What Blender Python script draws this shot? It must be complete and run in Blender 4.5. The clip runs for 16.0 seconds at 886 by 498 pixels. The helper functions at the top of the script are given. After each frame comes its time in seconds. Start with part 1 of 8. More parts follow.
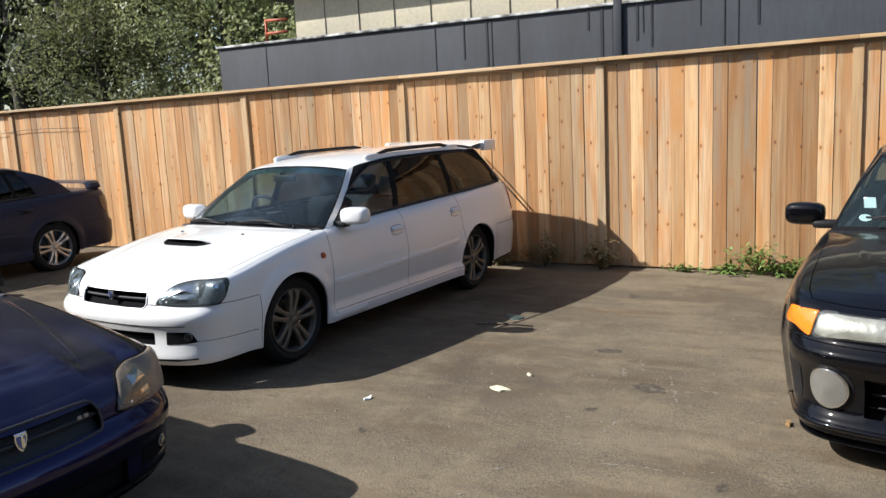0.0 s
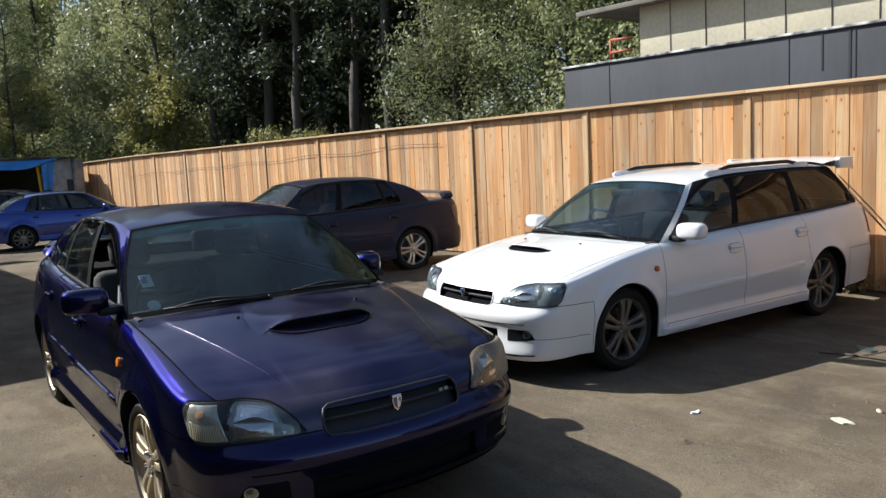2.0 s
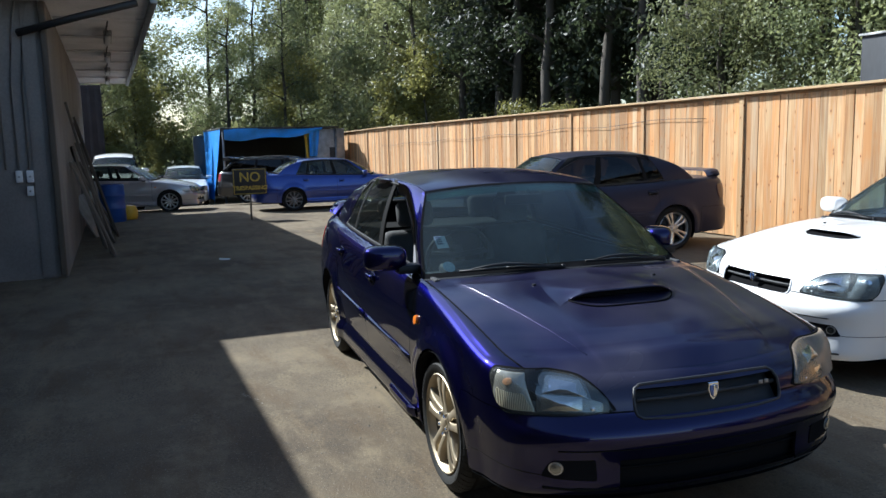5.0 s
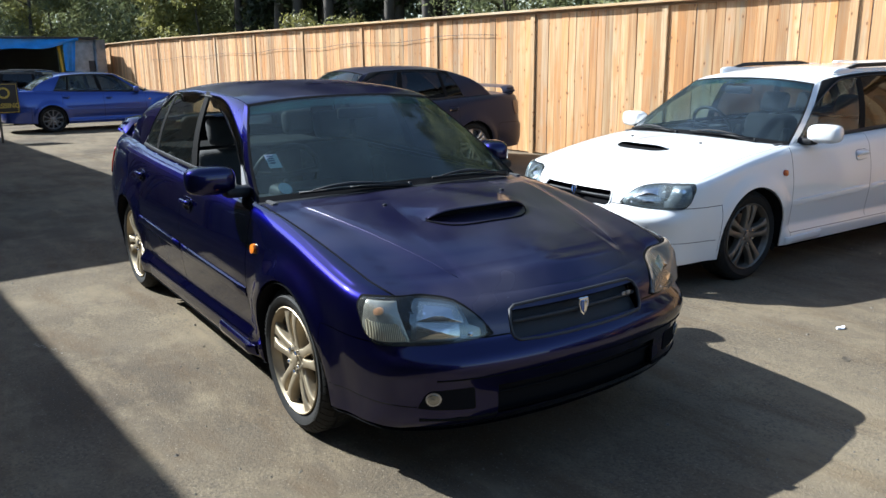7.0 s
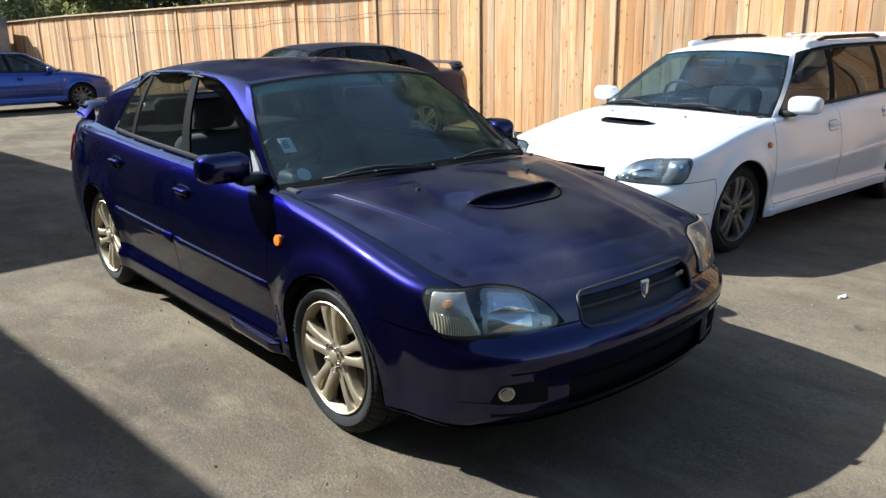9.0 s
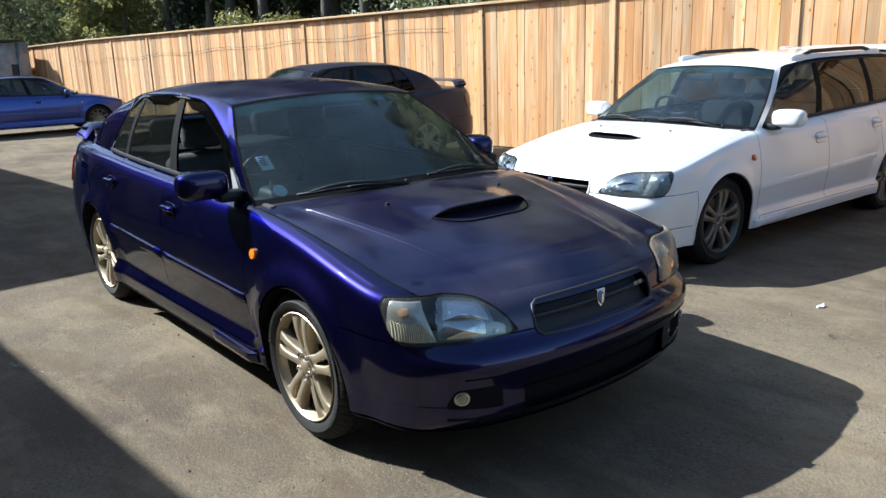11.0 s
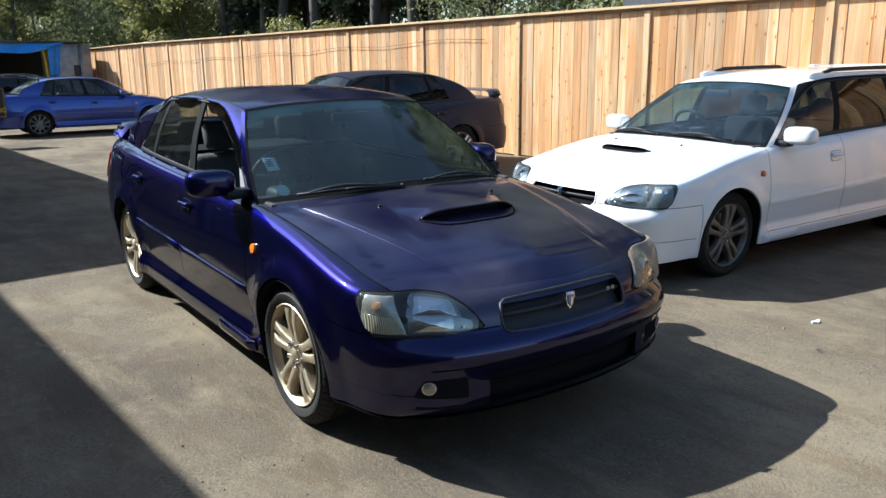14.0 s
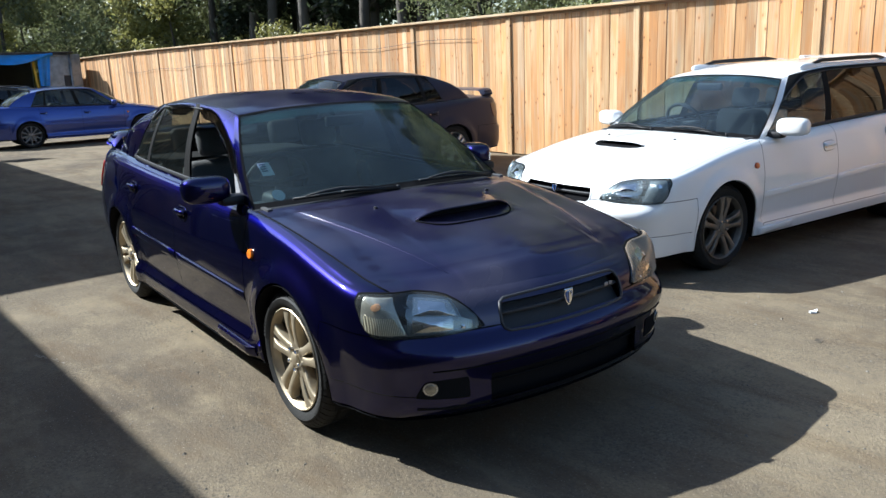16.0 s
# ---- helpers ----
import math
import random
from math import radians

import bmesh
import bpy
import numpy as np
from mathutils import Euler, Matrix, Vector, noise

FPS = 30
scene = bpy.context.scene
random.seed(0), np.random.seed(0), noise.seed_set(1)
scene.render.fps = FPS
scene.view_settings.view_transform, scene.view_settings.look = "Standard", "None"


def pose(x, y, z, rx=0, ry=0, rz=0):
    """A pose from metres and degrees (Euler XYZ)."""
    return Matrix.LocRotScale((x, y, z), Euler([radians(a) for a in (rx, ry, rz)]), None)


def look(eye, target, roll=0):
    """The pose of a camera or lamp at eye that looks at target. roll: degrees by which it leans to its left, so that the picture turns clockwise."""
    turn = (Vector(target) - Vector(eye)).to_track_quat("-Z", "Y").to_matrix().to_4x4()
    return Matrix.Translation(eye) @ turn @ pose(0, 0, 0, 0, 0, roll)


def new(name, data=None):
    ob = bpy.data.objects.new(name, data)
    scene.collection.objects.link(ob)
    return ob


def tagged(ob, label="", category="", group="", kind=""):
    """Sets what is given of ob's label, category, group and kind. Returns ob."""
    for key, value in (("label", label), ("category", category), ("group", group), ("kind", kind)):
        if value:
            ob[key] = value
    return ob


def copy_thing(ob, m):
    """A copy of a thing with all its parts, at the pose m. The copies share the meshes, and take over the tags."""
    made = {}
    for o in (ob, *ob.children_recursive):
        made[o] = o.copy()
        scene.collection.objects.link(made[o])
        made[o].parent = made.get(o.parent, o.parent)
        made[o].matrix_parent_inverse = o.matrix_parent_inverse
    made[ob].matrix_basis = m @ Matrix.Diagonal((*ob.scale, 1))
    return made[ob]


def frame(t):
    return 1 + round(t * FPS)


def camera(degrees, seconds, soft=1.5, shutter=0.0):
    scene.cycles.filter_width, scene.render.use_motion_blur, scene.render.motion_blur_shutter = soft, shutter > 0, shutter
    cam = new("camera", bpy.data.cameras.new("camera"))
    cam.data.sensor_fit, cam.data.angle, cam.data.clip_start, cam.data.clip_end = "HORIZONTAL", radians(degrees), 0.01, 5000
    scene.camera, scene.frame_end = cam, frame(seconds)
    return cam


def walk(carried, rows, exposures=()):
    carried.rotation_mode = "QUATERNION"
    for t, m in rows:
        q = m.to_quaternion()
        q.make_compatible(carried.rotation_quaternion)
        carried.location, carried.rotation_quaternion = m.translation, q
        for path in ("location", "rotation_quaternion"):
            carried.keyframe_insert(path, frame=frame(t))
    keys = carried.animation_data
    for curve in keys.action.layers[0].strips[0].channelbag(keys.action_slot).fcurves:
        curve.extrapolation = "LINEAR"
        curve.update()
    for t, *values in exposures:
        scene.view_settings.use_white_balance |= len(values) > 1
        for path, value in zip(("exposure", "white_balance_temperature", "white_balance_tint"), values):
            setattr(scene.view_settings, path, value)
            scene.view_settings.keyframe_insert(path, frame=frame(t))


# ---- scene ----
cam = camera(58.1, 16.0)
PATH = [
    (0, (0.025, -0.065, 1.663), (-0.889, 1.686, 1.348), -2.8),
    (0.5, (0.028, -0.139, 1.681), (-1.059, 1.514, 1.387), -2.2),
    (1, (0.09, -0.185, 1.671), (-1.17, 1.344, 1.403), -1.8),
    (1.5, (0.18, -0.242, 1.657), (-1.272, 1.112, 1.415), -3.2),
    (2, (0.145, -0.294, 1.66), (-1.398, 0.957, 1.424), -2.7),
    (2.5, (0.018, -0.382, 1.66), (-1.604, 0.762, 1.414), -2.6),
    (3, (-0.098, -0.508, 1.655), (-1.819, 0.479, 1.4), -2.7),
    (3.5, (-0.146, -0.604, 1.658), (-1.966, 0.186, 1.405), -1.8),
    (3.7, (-0.164, -0.606, 1.659), (-2.019, 0.104, 1.42), -1.7),
    (5.8, (-0.222, -0.441, 1.592), (-1.964, 0.465, 1.211), -0.1),
    (6, (-0.293, -0.485, 1.593), (-1.981, 0.515, 1.203), -0.1),
    (6.5, (-0.461, -0.607, 1.581), (-2.026, 0.554, 1.132), -0.1),
    (7, (-0.611, -0.614, 1.564), (-2.135, 0.59, 1.086), -0.5),
    (7.5, (-0.793, -0.607, 1.567), (-2.332, 0.574, 1.081), -1.3),
    (8, (-0.954, -0.751, 1.563), (-2.377, 0.574, 1.096), -0.9),
    (8.5, (-1.068, -0.862, 1.559), (-2.422, 0.509, 1.024), -0.9),
    (9, (-1.075, -0.885, 1.563), (-2.453, 0.462, 1.028), -0.9),
    (9.5, (-1.08, -0.907, 1.567), (-2.45, 0.452, 1.041), -0.7),
    (11.8, (-0.742, -0.773, 1.575), (-2.193, 0.513, 1.085), -2.0),
    (12, (-0.752, -0.806, 1.582), (-2.209, 0.469, 1.082), -1.9),
    (12.5, (-0.702, -0.903, 1.587), (-2.115, 0.426, 1.101), -0.2),
    (13, (-0.68, -0.919, 1.585), (-2.072, 0.43, 1.094), 1.5),
    (13.5, (-0.596, -0.823, 1.59), (-2.028, 0.485, 1.101), 0.2),
    (14, (-0.505, -0.738, 1.582), (-2.008, 0.495, 1.111), -0.6),
    (14.5, (-0.487, -0.742, 1.588), (-1.975, 0.514, 1.133), -2.0),
    (15, (-0.508, -0.76, 1.584), (-2.014, 0.477, 1.134), -2.7),
    (15.5, (-0.507, -0.751, 1.583), (-2.015, 0.472, 1.103), -2.5),
    (16, (-0.507, -0.745, 1.582), (-2.003, 0.496, 1.112), -2.1),
]
walk(cam, [(t, look(eye, target, roll)) for t, eye, target, roll in PATH],
     [(0.0, 0.79, 6300, 10), (1.5, 0.79, 6300, 9), (3.0, 0.79, 5900, 8), (3.7, 0.86, 5800, 7), (6.0, 1.22, 5780, 5), (7.0, 1.31, 5780, 5), (16.0, 1.32, 5800, 5)])

# ---------------------------------------------------------------- light
SUN = Vector((1.05, 0.63, -1.0))
world = bpy.data.worlds.new("sky")
scene.world = world
world.use_nodes = True
wn = world.node_tree.nodes
sky = wn.new("ShaderNodeTexSky")
sky.sky_type = "NISHITA"
sky.sun_disc = False
sky.sun_elevation = radians(39.0)
sky.sun_rotation = radians(239.0)
sky.air_density, sky.dust_density = 1.0, 1.2
world.node_tree.links.new(sky.outputs[0], wn["Background"].inputs[0])
wn["Background"].inputs[1].default_value = 0.088
sun = new("sun", bpy.data.lights.new("sun", "SUN"))
sun.data.energy, sun.data.angle, sun.data.color = 4.85, radians(0.53), (1.0, 0.97, 0.92)
sun.matrix_world = look((0, 0, 30), Vector((0, 0, 30)) + SUN)


# ---------------------------------------------------------------- materials
def material(name, color, rough=0.6, metal=0.0, var=0.0, scale=8.0, fine=0.0, fine_scale=120.0, bump=0.0, bump_scale=60.0,
             coat=0.0, coord="Object", stretch=(1, 1, 1), per_object=0.0, color2=None, emit=None, spec=0.5):
    """A principled surface with two scales of colour variation and a fine relief."""
    m = bpy.data.materials.new(name)
    m.use_nodes = True
    nt = m.node_tree
    b = nt.nodes["Principled BSDF"]
    b.inputs["Roughness"].default_value, b.inputs["Metallic"].default_value = rough, metal
    b.inputs["Coat Weight"].default_value, b.inputs["Coat Roughness"].default_value = coat, 0.04
    b.inputs["Specular IOR Level"].default_value = spec
    link = nt.links.new
    co = nt.nodes.new("ShaderNodeTexCoord")
    mp = nt.nodes.new("ShaderNodeMapping")
    mp.inputs["Scale"].default_value = stretch
    link(co.outputs[coord], mp.inputs[0])
    rgb = nt.nodes.new("ShaderNodeRGB")
    rgb.outputs[0].default_value = (*color, 1)
    out = rgb.outputs[0]

    def blend(kind, fac, a, bsock_or_col):
        mx = nt.nodes.new("ShaderNodeMix")
        mx.data_type, mx.blend_type = "RGBA", kind
        if hasattr(fac, "links"):
            link(fac, mx.inputs[0])
        else:
            mx.inputs[0].default_value = fac
        link(a, mx.inputs[6])
        if hasattr(bsock_or_col, "links"):
            link(bsock_or_col, mx.inputs[7])
        else:
            mx.inputs[7].default_value = (*bsock_or_col, 1)
        return mx.outputs[2]

    if var:
        n = nt.nodes.new("ShaderNodeTexNoise")
        n.inputs["Scale"].default_value, n.inputs["Detail"].default_value = scale, 5
        link(mp.outputs[0], n.inputs[0])
        r = nt.nodes.new("ShaderNodeValToRGB")
        r.color_ramp.elements[0].position, r.color_ramp.elements[1].position = 0.38, 0.66
        link(n.outputs[0], r.inputs[0])
        dark = color2 or tuple(c * (1 - var) for c in color)
        out = blend("MIX", r.outputs[0], out, dark)
    if fine:
        n = nt.nodes.new("ShaderNodeTexNoise")
        n.inputs["Scale"].default_value, n.inputs["Detail"].default_value = fine_scale, 3
        link(mp.outputs[0], n.inputs[0])
        mr = nt.nodes.new("ShaderNodeMapRange")
        mr.inputs[1].default_value, mr.inputs[2].default_value = 0.25, 0.75
        mr.inputs[3].default_value, mr.inputs[4].default_value = 1 - fine, 1 + fine
        link(n.outputs[0], mr.inputs[0])
        vm = nt.nodes.new("ShaderNodeVectorMath")
        vm.operation = "SCALE"
        link(out, vm.inputs[0])
        link(mr.outputs[0], vm.inputs[3])
        out = vm.outputs[0]
    if per_object:
        oi = nt.nodes.new("ShaderNodeObjectInfo")
        mr = nt.nodes.new("ShaderNodeMapRange")
        mr.inputs[3].default_value, mr.inputs[4].default_value = 1 - per_object, 1 + per_object
        link(oi.outputs["Random"], mr.inputs[0])
        vm = nt.nodes.new("ShaderNodeVectorMath")
        vm.operation = "SCALE"
        link(out, vm.inputs[0])
        link(mr.outputs[0], vm.inputs[3])
        out = vm.outputs[0]
    link(out, b.inputs["Base Color"])
    if bump:
        n = nt.nodes.new("ShaderNodeTexNoise")
        n.inputs["Scale"].default_value, n.inputs["Detail"].default_value = bump_scale, 4
        link(mp.outputs[0], n.inputs[0])
        bp = nt.nodes.new("ShaderNodeBump")
        bp.inputs["Strength"].default_value, bp.inputs["Distance"].default_value = bump, 0.01
        link(n.outputs[0], bp.inputs["Height"])
        link(bp.outputs[0], b.inputs["Normal"])
    if emit:
        b.inputs["Emission Color"].default_value, b.inputs["Emission Strength"].default_value = (*emit, 1), 1.0
    return m


def glass(name, tint, gloss_rough=0.01, film=0.0, dust=(0.50, 0.62, 0.61)):
    """Thin window glass: tinted see-through with Fresnel gloss."""
    m = bpy.data.materials.new(name)
    m.use_nodes = True
    nt = m.node_tree
    nt.nodes.remove(nt.nodes["Principled BSDF"])
    tr, gl, mix, lw, po, ma = (nt.nodes.new("ShaderNode" + k) for k in ("BsdfTransparent", "BsdfGlossy", "MixShader", "LayerWeight", "Math", "Math"))
    tr.inputs[0].default_value = (*tint, 1)
    gl.inputs["Roughness"].default_value = gloss_rough
    # the same gloss from both sides: 0.04 + 0.96 (1 - cos)^5
    lw.inputs[0].default_value = 0.5
    po.operation, ma.operation = "POWER", "MULTIPLY_ADD"
    po.inputs[1].default_value, ma.inputs[1].default_value, ma.inputs[2].default_value = 5.0, 0.94, 0.045
    nt.links.new(lw.outputs["Facing"], po.inputs[0])
    nt.links.new(po.outputs[0], ma.inputs[0])
    nt.links.new(ma.outputs[0], mix.inputs[0])
    nt.links.new(tr.outputs[0], mix.inputs[1])
    nt.links.new(gl.outputs[0], mix.inputs[2])
    last = mix.outputs[0]
    if film:
        # a thin film of dust, which also stands for veiling reflections
        df, m2 = nt.nodes.new("ShaderNodeBsdfDiffuse"), nt.nodes.new("ShaderNodeMixShader")
        df.inputs[0].default_value = (*dust, 1)
        co, nz, mr = nt.nodes.new("ShaderNodeTexCoord"), nt.nodes.new("ShaderNodeTexNoise"), nt.nodes.new("ShaderNodeMapRange")
        nz.inputs["Scale"].default_value, nz.inputs["Detail"].default_value = 3.2, 7
        mr.inputs[1].default_value, mr.inputs[2].default_value = 0.34, 0.70
        mr.inputs[3].default_value, mr.inputs[4].default_value = film * 0.5, film * 1.6
        nt.links.new(co.outputs["Object"], nz.inputs[0]), nt.links.new(nz.outputs[0], mr.inputs[0]), nt.links.new(mr.outputs[0], m2.inputs[0])
        nt.links.new(last, m2.inputs[1]), nt.links.new(df.outputs[0], m2.inputs[2])
        last = m2.outputs[0]
    nt.links.new(last, nt.nodes["Material Output"].inputs[0])
    return m


def paint(name, color, metal=0.5, dust=0.0, dust_color=(0.20, 0.17, 0.13), rough=0.28, coat=1.0, film=0.07, edge=None):
    """Clear-coated car paint with a dusty film in patches."""
    m = material(name, color, rough, metal, coat=coat)
    nt = m.node_tree
    b = nt.nodes["Principled BSDF"]
    b.inputs["Coat IOR"].default_value = 1.42
    if edge:
        b.inputs["Specular Tint"].default_value = (*edge, 1)
    link = nt.links.new
    if dust:
        co = nt.nodes.new("ShaderNodeTexCoord")
        n1, n2 = nt.nodes.new("ShaderNodeTexNoise"), nt.nodes.new("ShaderNodeTexNoise")
        n1.inputs["Scale"].default_value, n1.inputs["Detail"].default_value = 1.1, 3
        n2.inputs["Scale"].default_value, n2.inputs["Detail"].default_value = 2.3, 3
        link(co.outputs["Object"], n1.inputs[0]), link(co.outputs["Object"], n2.inputs[0])
        mul = nt.nodes.new("ShaderNodeMath")
        mul.operation = "MULTIPLY"
        link(n1.outputs[0], mul.inputs[0]), link(n2.outputs[0], mul.inputs[1])
        mr = nt.nodes.new("ShaderNodeMapRange")
        mr.inputs[1].default_value, mr.inputs[2].default_value = 0.16, 0.42
        mr.inputs[3].default_value, mr.inputs[4].default_value = 0.2 * dust, dust
        link(mul.outputs[0], mr.inputs[0])
        mx = nt.nodes.new("ShaderNodeMix")
        mx.data_type = "RGBA"
        mx.inputs[6].default_value, mx.inputs[7].default_value = (*color, 1), (*dust_color, 1)
        link(mr.outputs[0], mx.inputs[0])
        link(mx.outputs[2], b.inputs["Base Color"])
        cr = nt.nodes.new("ShaderNodeMapRange")
        cr.inputs[2].default_value = max(dust, 0.01)
        cr.inputs[3].default_value, cr.inputs[4].default_value = 0.015, film
        link(mr.outputs[0], cr.inputs[0])
        link(cr.outputs[0], b.inputs["Coat Roughness"])
        me = nt.nodes.new("ShaderNodeMapRange")
        me.inputs[2].default_value = max(dust, 0.01)
        me.inputs[3].default_value, me.inputs[4].default_value = metal, metal * (1 - min(0.8, dust * 2))
        link(mr.outputs[0], me.inputs[0])
        link(me.outputs[0], b.inputs["Metallic"])
    return m


M = {
    "blue": paint("blue_paint", (0.0068, 0.0060, 0.054), 0.94, 0.008, rough=0.34, film=0.03, coat=1.0, edge=(0.05, 0.045, 0.22)),
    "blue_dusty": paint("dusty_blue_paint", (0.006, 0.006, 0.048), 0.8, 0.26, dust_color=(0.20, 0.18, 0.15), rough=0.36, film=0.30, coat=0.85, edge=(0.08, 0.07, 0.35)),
    "white": paint("white_paint", (0.80, 0.80, 0.79), 0.0, 0.05, rough=0.35),
    "darkblue": paint("dark_paint", (0.030, 0.030, 0.044), 0.0, 0.0, coat=0.15, edge=(0.1, 0.1, 0.2)),
    "black": paint("black_paint", (0.003, 0.003, 0.004), 0.0, 0.0, coat=1.0, film=0.02, edge=(0.0, 0.0, 0.0)),
    "rally": paint("bright_blue_paint", (0.022, 0.050, 0.26), 0.6, 0.03),
    "silver": paint("silver_paint", (0.42, 0.40, 0.40), 0.6, 0.05),
    "wagon": paint("dark_green_paint", (0.012, 0.016, 0.022), 0.3, 0.1),
    "pearl": paint("pale_paint", (0.66, 0.70, 0.70), 0.1, 0.05),
    "rubber": material("tyre_rubber", (0.015, 0.0145, 0.0135), 0.75, spec=0.3, var=0.3, scale=14, bump=0.15, bump_scale=90),
    "plastic": material("black_plastic", (0.014, 0.014, 0.015), 0.5, spec=0.25, bump=0.1, bump_scale=300),
    "trim": material("window_trim", (0.013, 0.013, 0.013), 0.7, spec=0.04),
    "seal": material("window_seal", (0.035, 0.035, 0.037), 0.6, spec=0.2),
    "gap": material("shut_line", (0.012, 0.012, 0.013), 1.0, spec=0.0),
    "liner": material("arch_liner", (0.018, 0.018, 0.018), 0.95, spec=0.05),
    "cabin": material("cabin_cloth", (0.045, 0.045, 0.047), 0.85, bump=0.3, bump_scale=250),
    "leather": material("seat_leather", (0.013, 0.013, 0.014), 0.75, spec=0.2, var=0.3, scale=9, bump=0.2, bump_scale=120),
    "darkgrey": material("grey_seat_cloth", (0.060, 0.060, 0.062), 0.85, var=0.3, scale=9, bump=0.2, bump_scale=120),
    "greyseat": material("seat_cover_grey", (0.16, 0.17, 0.17), 0.75, var=0.3, scale=6),
    "gold": material("champagne_alloy", (0.43, 0.36, 0.25), 0.52, 0.8, var=0.25, scale=9),
    "bronze": material("dusty_bronze_alloy", (0.20, 0.18, 0.15), 0.45, 0.6, var=0.35, scale=9),
    # Barrel colour darkened so the openings between spokes read as shade.
    "rim_well": material("darkened_barrel", (0.085, 0.078, 0.070), 0.5, 0.5, var=0.4, scale=12),
    "alloy": material("silver_alloy", (0.55, 0.54, 0.52), 0.3, 0.8, var=0.2, scale=9),
    "dull_alloy": material("dull_grey_alloy", (0.24, 0.235, 0.23), 0.5, 0.6, var=0.3, scale=9),
    "steel": material("brake_steel", (0.22, 0.19, 0.17), 0.4, 0.9, var=0.4, scale=20),
    "chrome": material("chrome", (0.80, 0.80, 0.80), 0.08, 1.0),
    "mirror": material("mirror_glass", (0.85, 0.87, 0.88), 0.01, 1.0),
    "reflector_plain": material("plain_reflector", (0.52, 0.52, 0.51), 0.2, 1.0, bump=0.25, bump_scale=30, stretch=(1, 1, 0.5)),
    "amber": material("amber_lens", (0.80, 0.20, 0.015), 0.2, 0.0, coat=1.0),
    "redlens": material("red_lens", (0.40, 0.012, 0.010), 0.2, 0.0, coat=1.0),
    "smoked_red": material("smoked_red_lens", (0.045, 0.012, 0.012), 0.3, coat=0.6),
    "lens": glass("lamp_lens", (0.86, 0.88, 0.86), 0.02, film=0.04, dust=(0.50, 0.52, 0.48)),
    "screen": glass("windscreen_glass", (0.38, 0.52, 0.52), film=0.023, dust=(0.40, 0.56, 0.58)),
    # Bluish film colour also stands for sky reflected in this screen.
    "screen_pale": glass("clear_windscreen_glass", (0.42, 0.58, 0.66), film=0.030, dust=(0.40, 0.55, 0.68)),
    "tint": glass("tinted_glass", (0.42, 0.46, 0.43), film=0.008),
    "privacy": glass("privacy_glass", (0.10, 0.09, 0.08)),
    "paper": material("sticker_paper", (0.85, 0.87, 0.87), 0.6, var=0.15, scale=120),
    "ink": material("sticker_ink", (0.06, 0.09, 0.16), 0.6),
    "grey": material("grey_trim", (0.032, 0.032, 0.035), 0.55),
}


def ribbed(name, lo, hi, metal, scale, strength, distort=0.0, rough=0.22):
    """Moulded lens or reflector with upright ribs, their troughs painted darker."""
    m = material(name, hi, rough, metal, coat=0.0 if metal else 0.8)
    nt = m.node_tree
    b = nt.nodes["Principled BSDF"]
    co, wv, bp = (nt.nodes.new("ShaderNode" + k) for k in ("TexCoord", "TexWave", "Bump"))
    wv.bands_direction = "Y"
    wv.inputs["Scale"].default_value, wv.inputs["Distortion"].default_value = scale, distort
    wv.inputs["Detail Scale"].default_value = 3.0
    nt.links.new(co.outputs["Object"], wv.inputs[0])
    bp.inputs["Strength"].default_value, bp.inputs["Distance"].default_value = strength, 0.004
    nt.links.new(wv.outputs["Fac"], bp.inputs["Height"])
    nt.links.new(bp.outputs[0], b.inputs["Normal"])
    # Troughs take the darker lo, shade put into the base colour.
    mx = nt.nodes.new("ShaderNodeMix")
    mx.data_type = "RGBA"
    mx.inputs[6].default_value, mx.inputs[7].default_value = (*lo, 1), (*hi, 1)
    nt.links.new(wv.outputs["Fac"], mx.inputs[0])
    nt.links.new(mx.outputs[2], b.inputs["Base Color"])
    return m


M["ribbed"] = ribbed("ribbed_lens", (0.26, 0.22, 0.15), (0.80, 0.72, 0.54), 0.25, 56.0, 0.8)
M["reflector"] = ribbed("fluted_reflector", (0.30, 0.31, 0.31), (0.74, 0.74, 0.72), 1.0, 44.0, 0.7, 0.5, 0.14)


# ---------------------------------------------------------------- mesh helpers
def thing(name, m=None, **tags):
    ob = new(name)
    ob.empty_display_size = 0.2
    if m is not None:
        ob.matrix_world = m
    return tagged(ob, **tags)


def link_mesh(name, verts, faces, mat, parent=None, label="", smooth=True, m=None, normals=None, kind=""):
    me = bpy.data.meshes.new(name)
    me.from_pydata([tuple(v) for v in verts], [], faces)
    me.materials.append(mat)
    if smooth:
        me.shade_smooth()
    if normals is not None:
        me.normals_split_custom_set_from_vertices([tuple(n) for n in normals])
    ob = new(name, me)
    if parent is not None:
        ob.parent = parent
    if m is not None:
        ob.matrix_basis = m
    if label:
        ob["label"] = label
    if kind:
        ob["kind"] = kind
    return ob


def part(name, bm, mat, parent=None, label="", smooth=True, m=None, kind="", sharp=40):
    """Links a bmesh as ONE mesh object."""
    me = bpy.data.meshes.new(name)
    bmesh.ops.recalc_face_normals(bm, faces=bm.faces[:])
    if smooth:
        for f in bm.faces:
            f.smooth = True
        for e in bm.edges:
            if len(e.link_faces) == 2 and e.calc_face_angle(0) > radians(sharp):
                e.smooth = False
    bm.to_mesh(me)
    bm.free()
    me.materials.append(mat)
    ob = new(name, me)
    if parent is not None:
        ob.parent = parent
    if m is not None:
        ob.matrix_basis = m
    if label:
        ob["label"] = label
    if kind:
        ob["kind"] = kind
    return ob


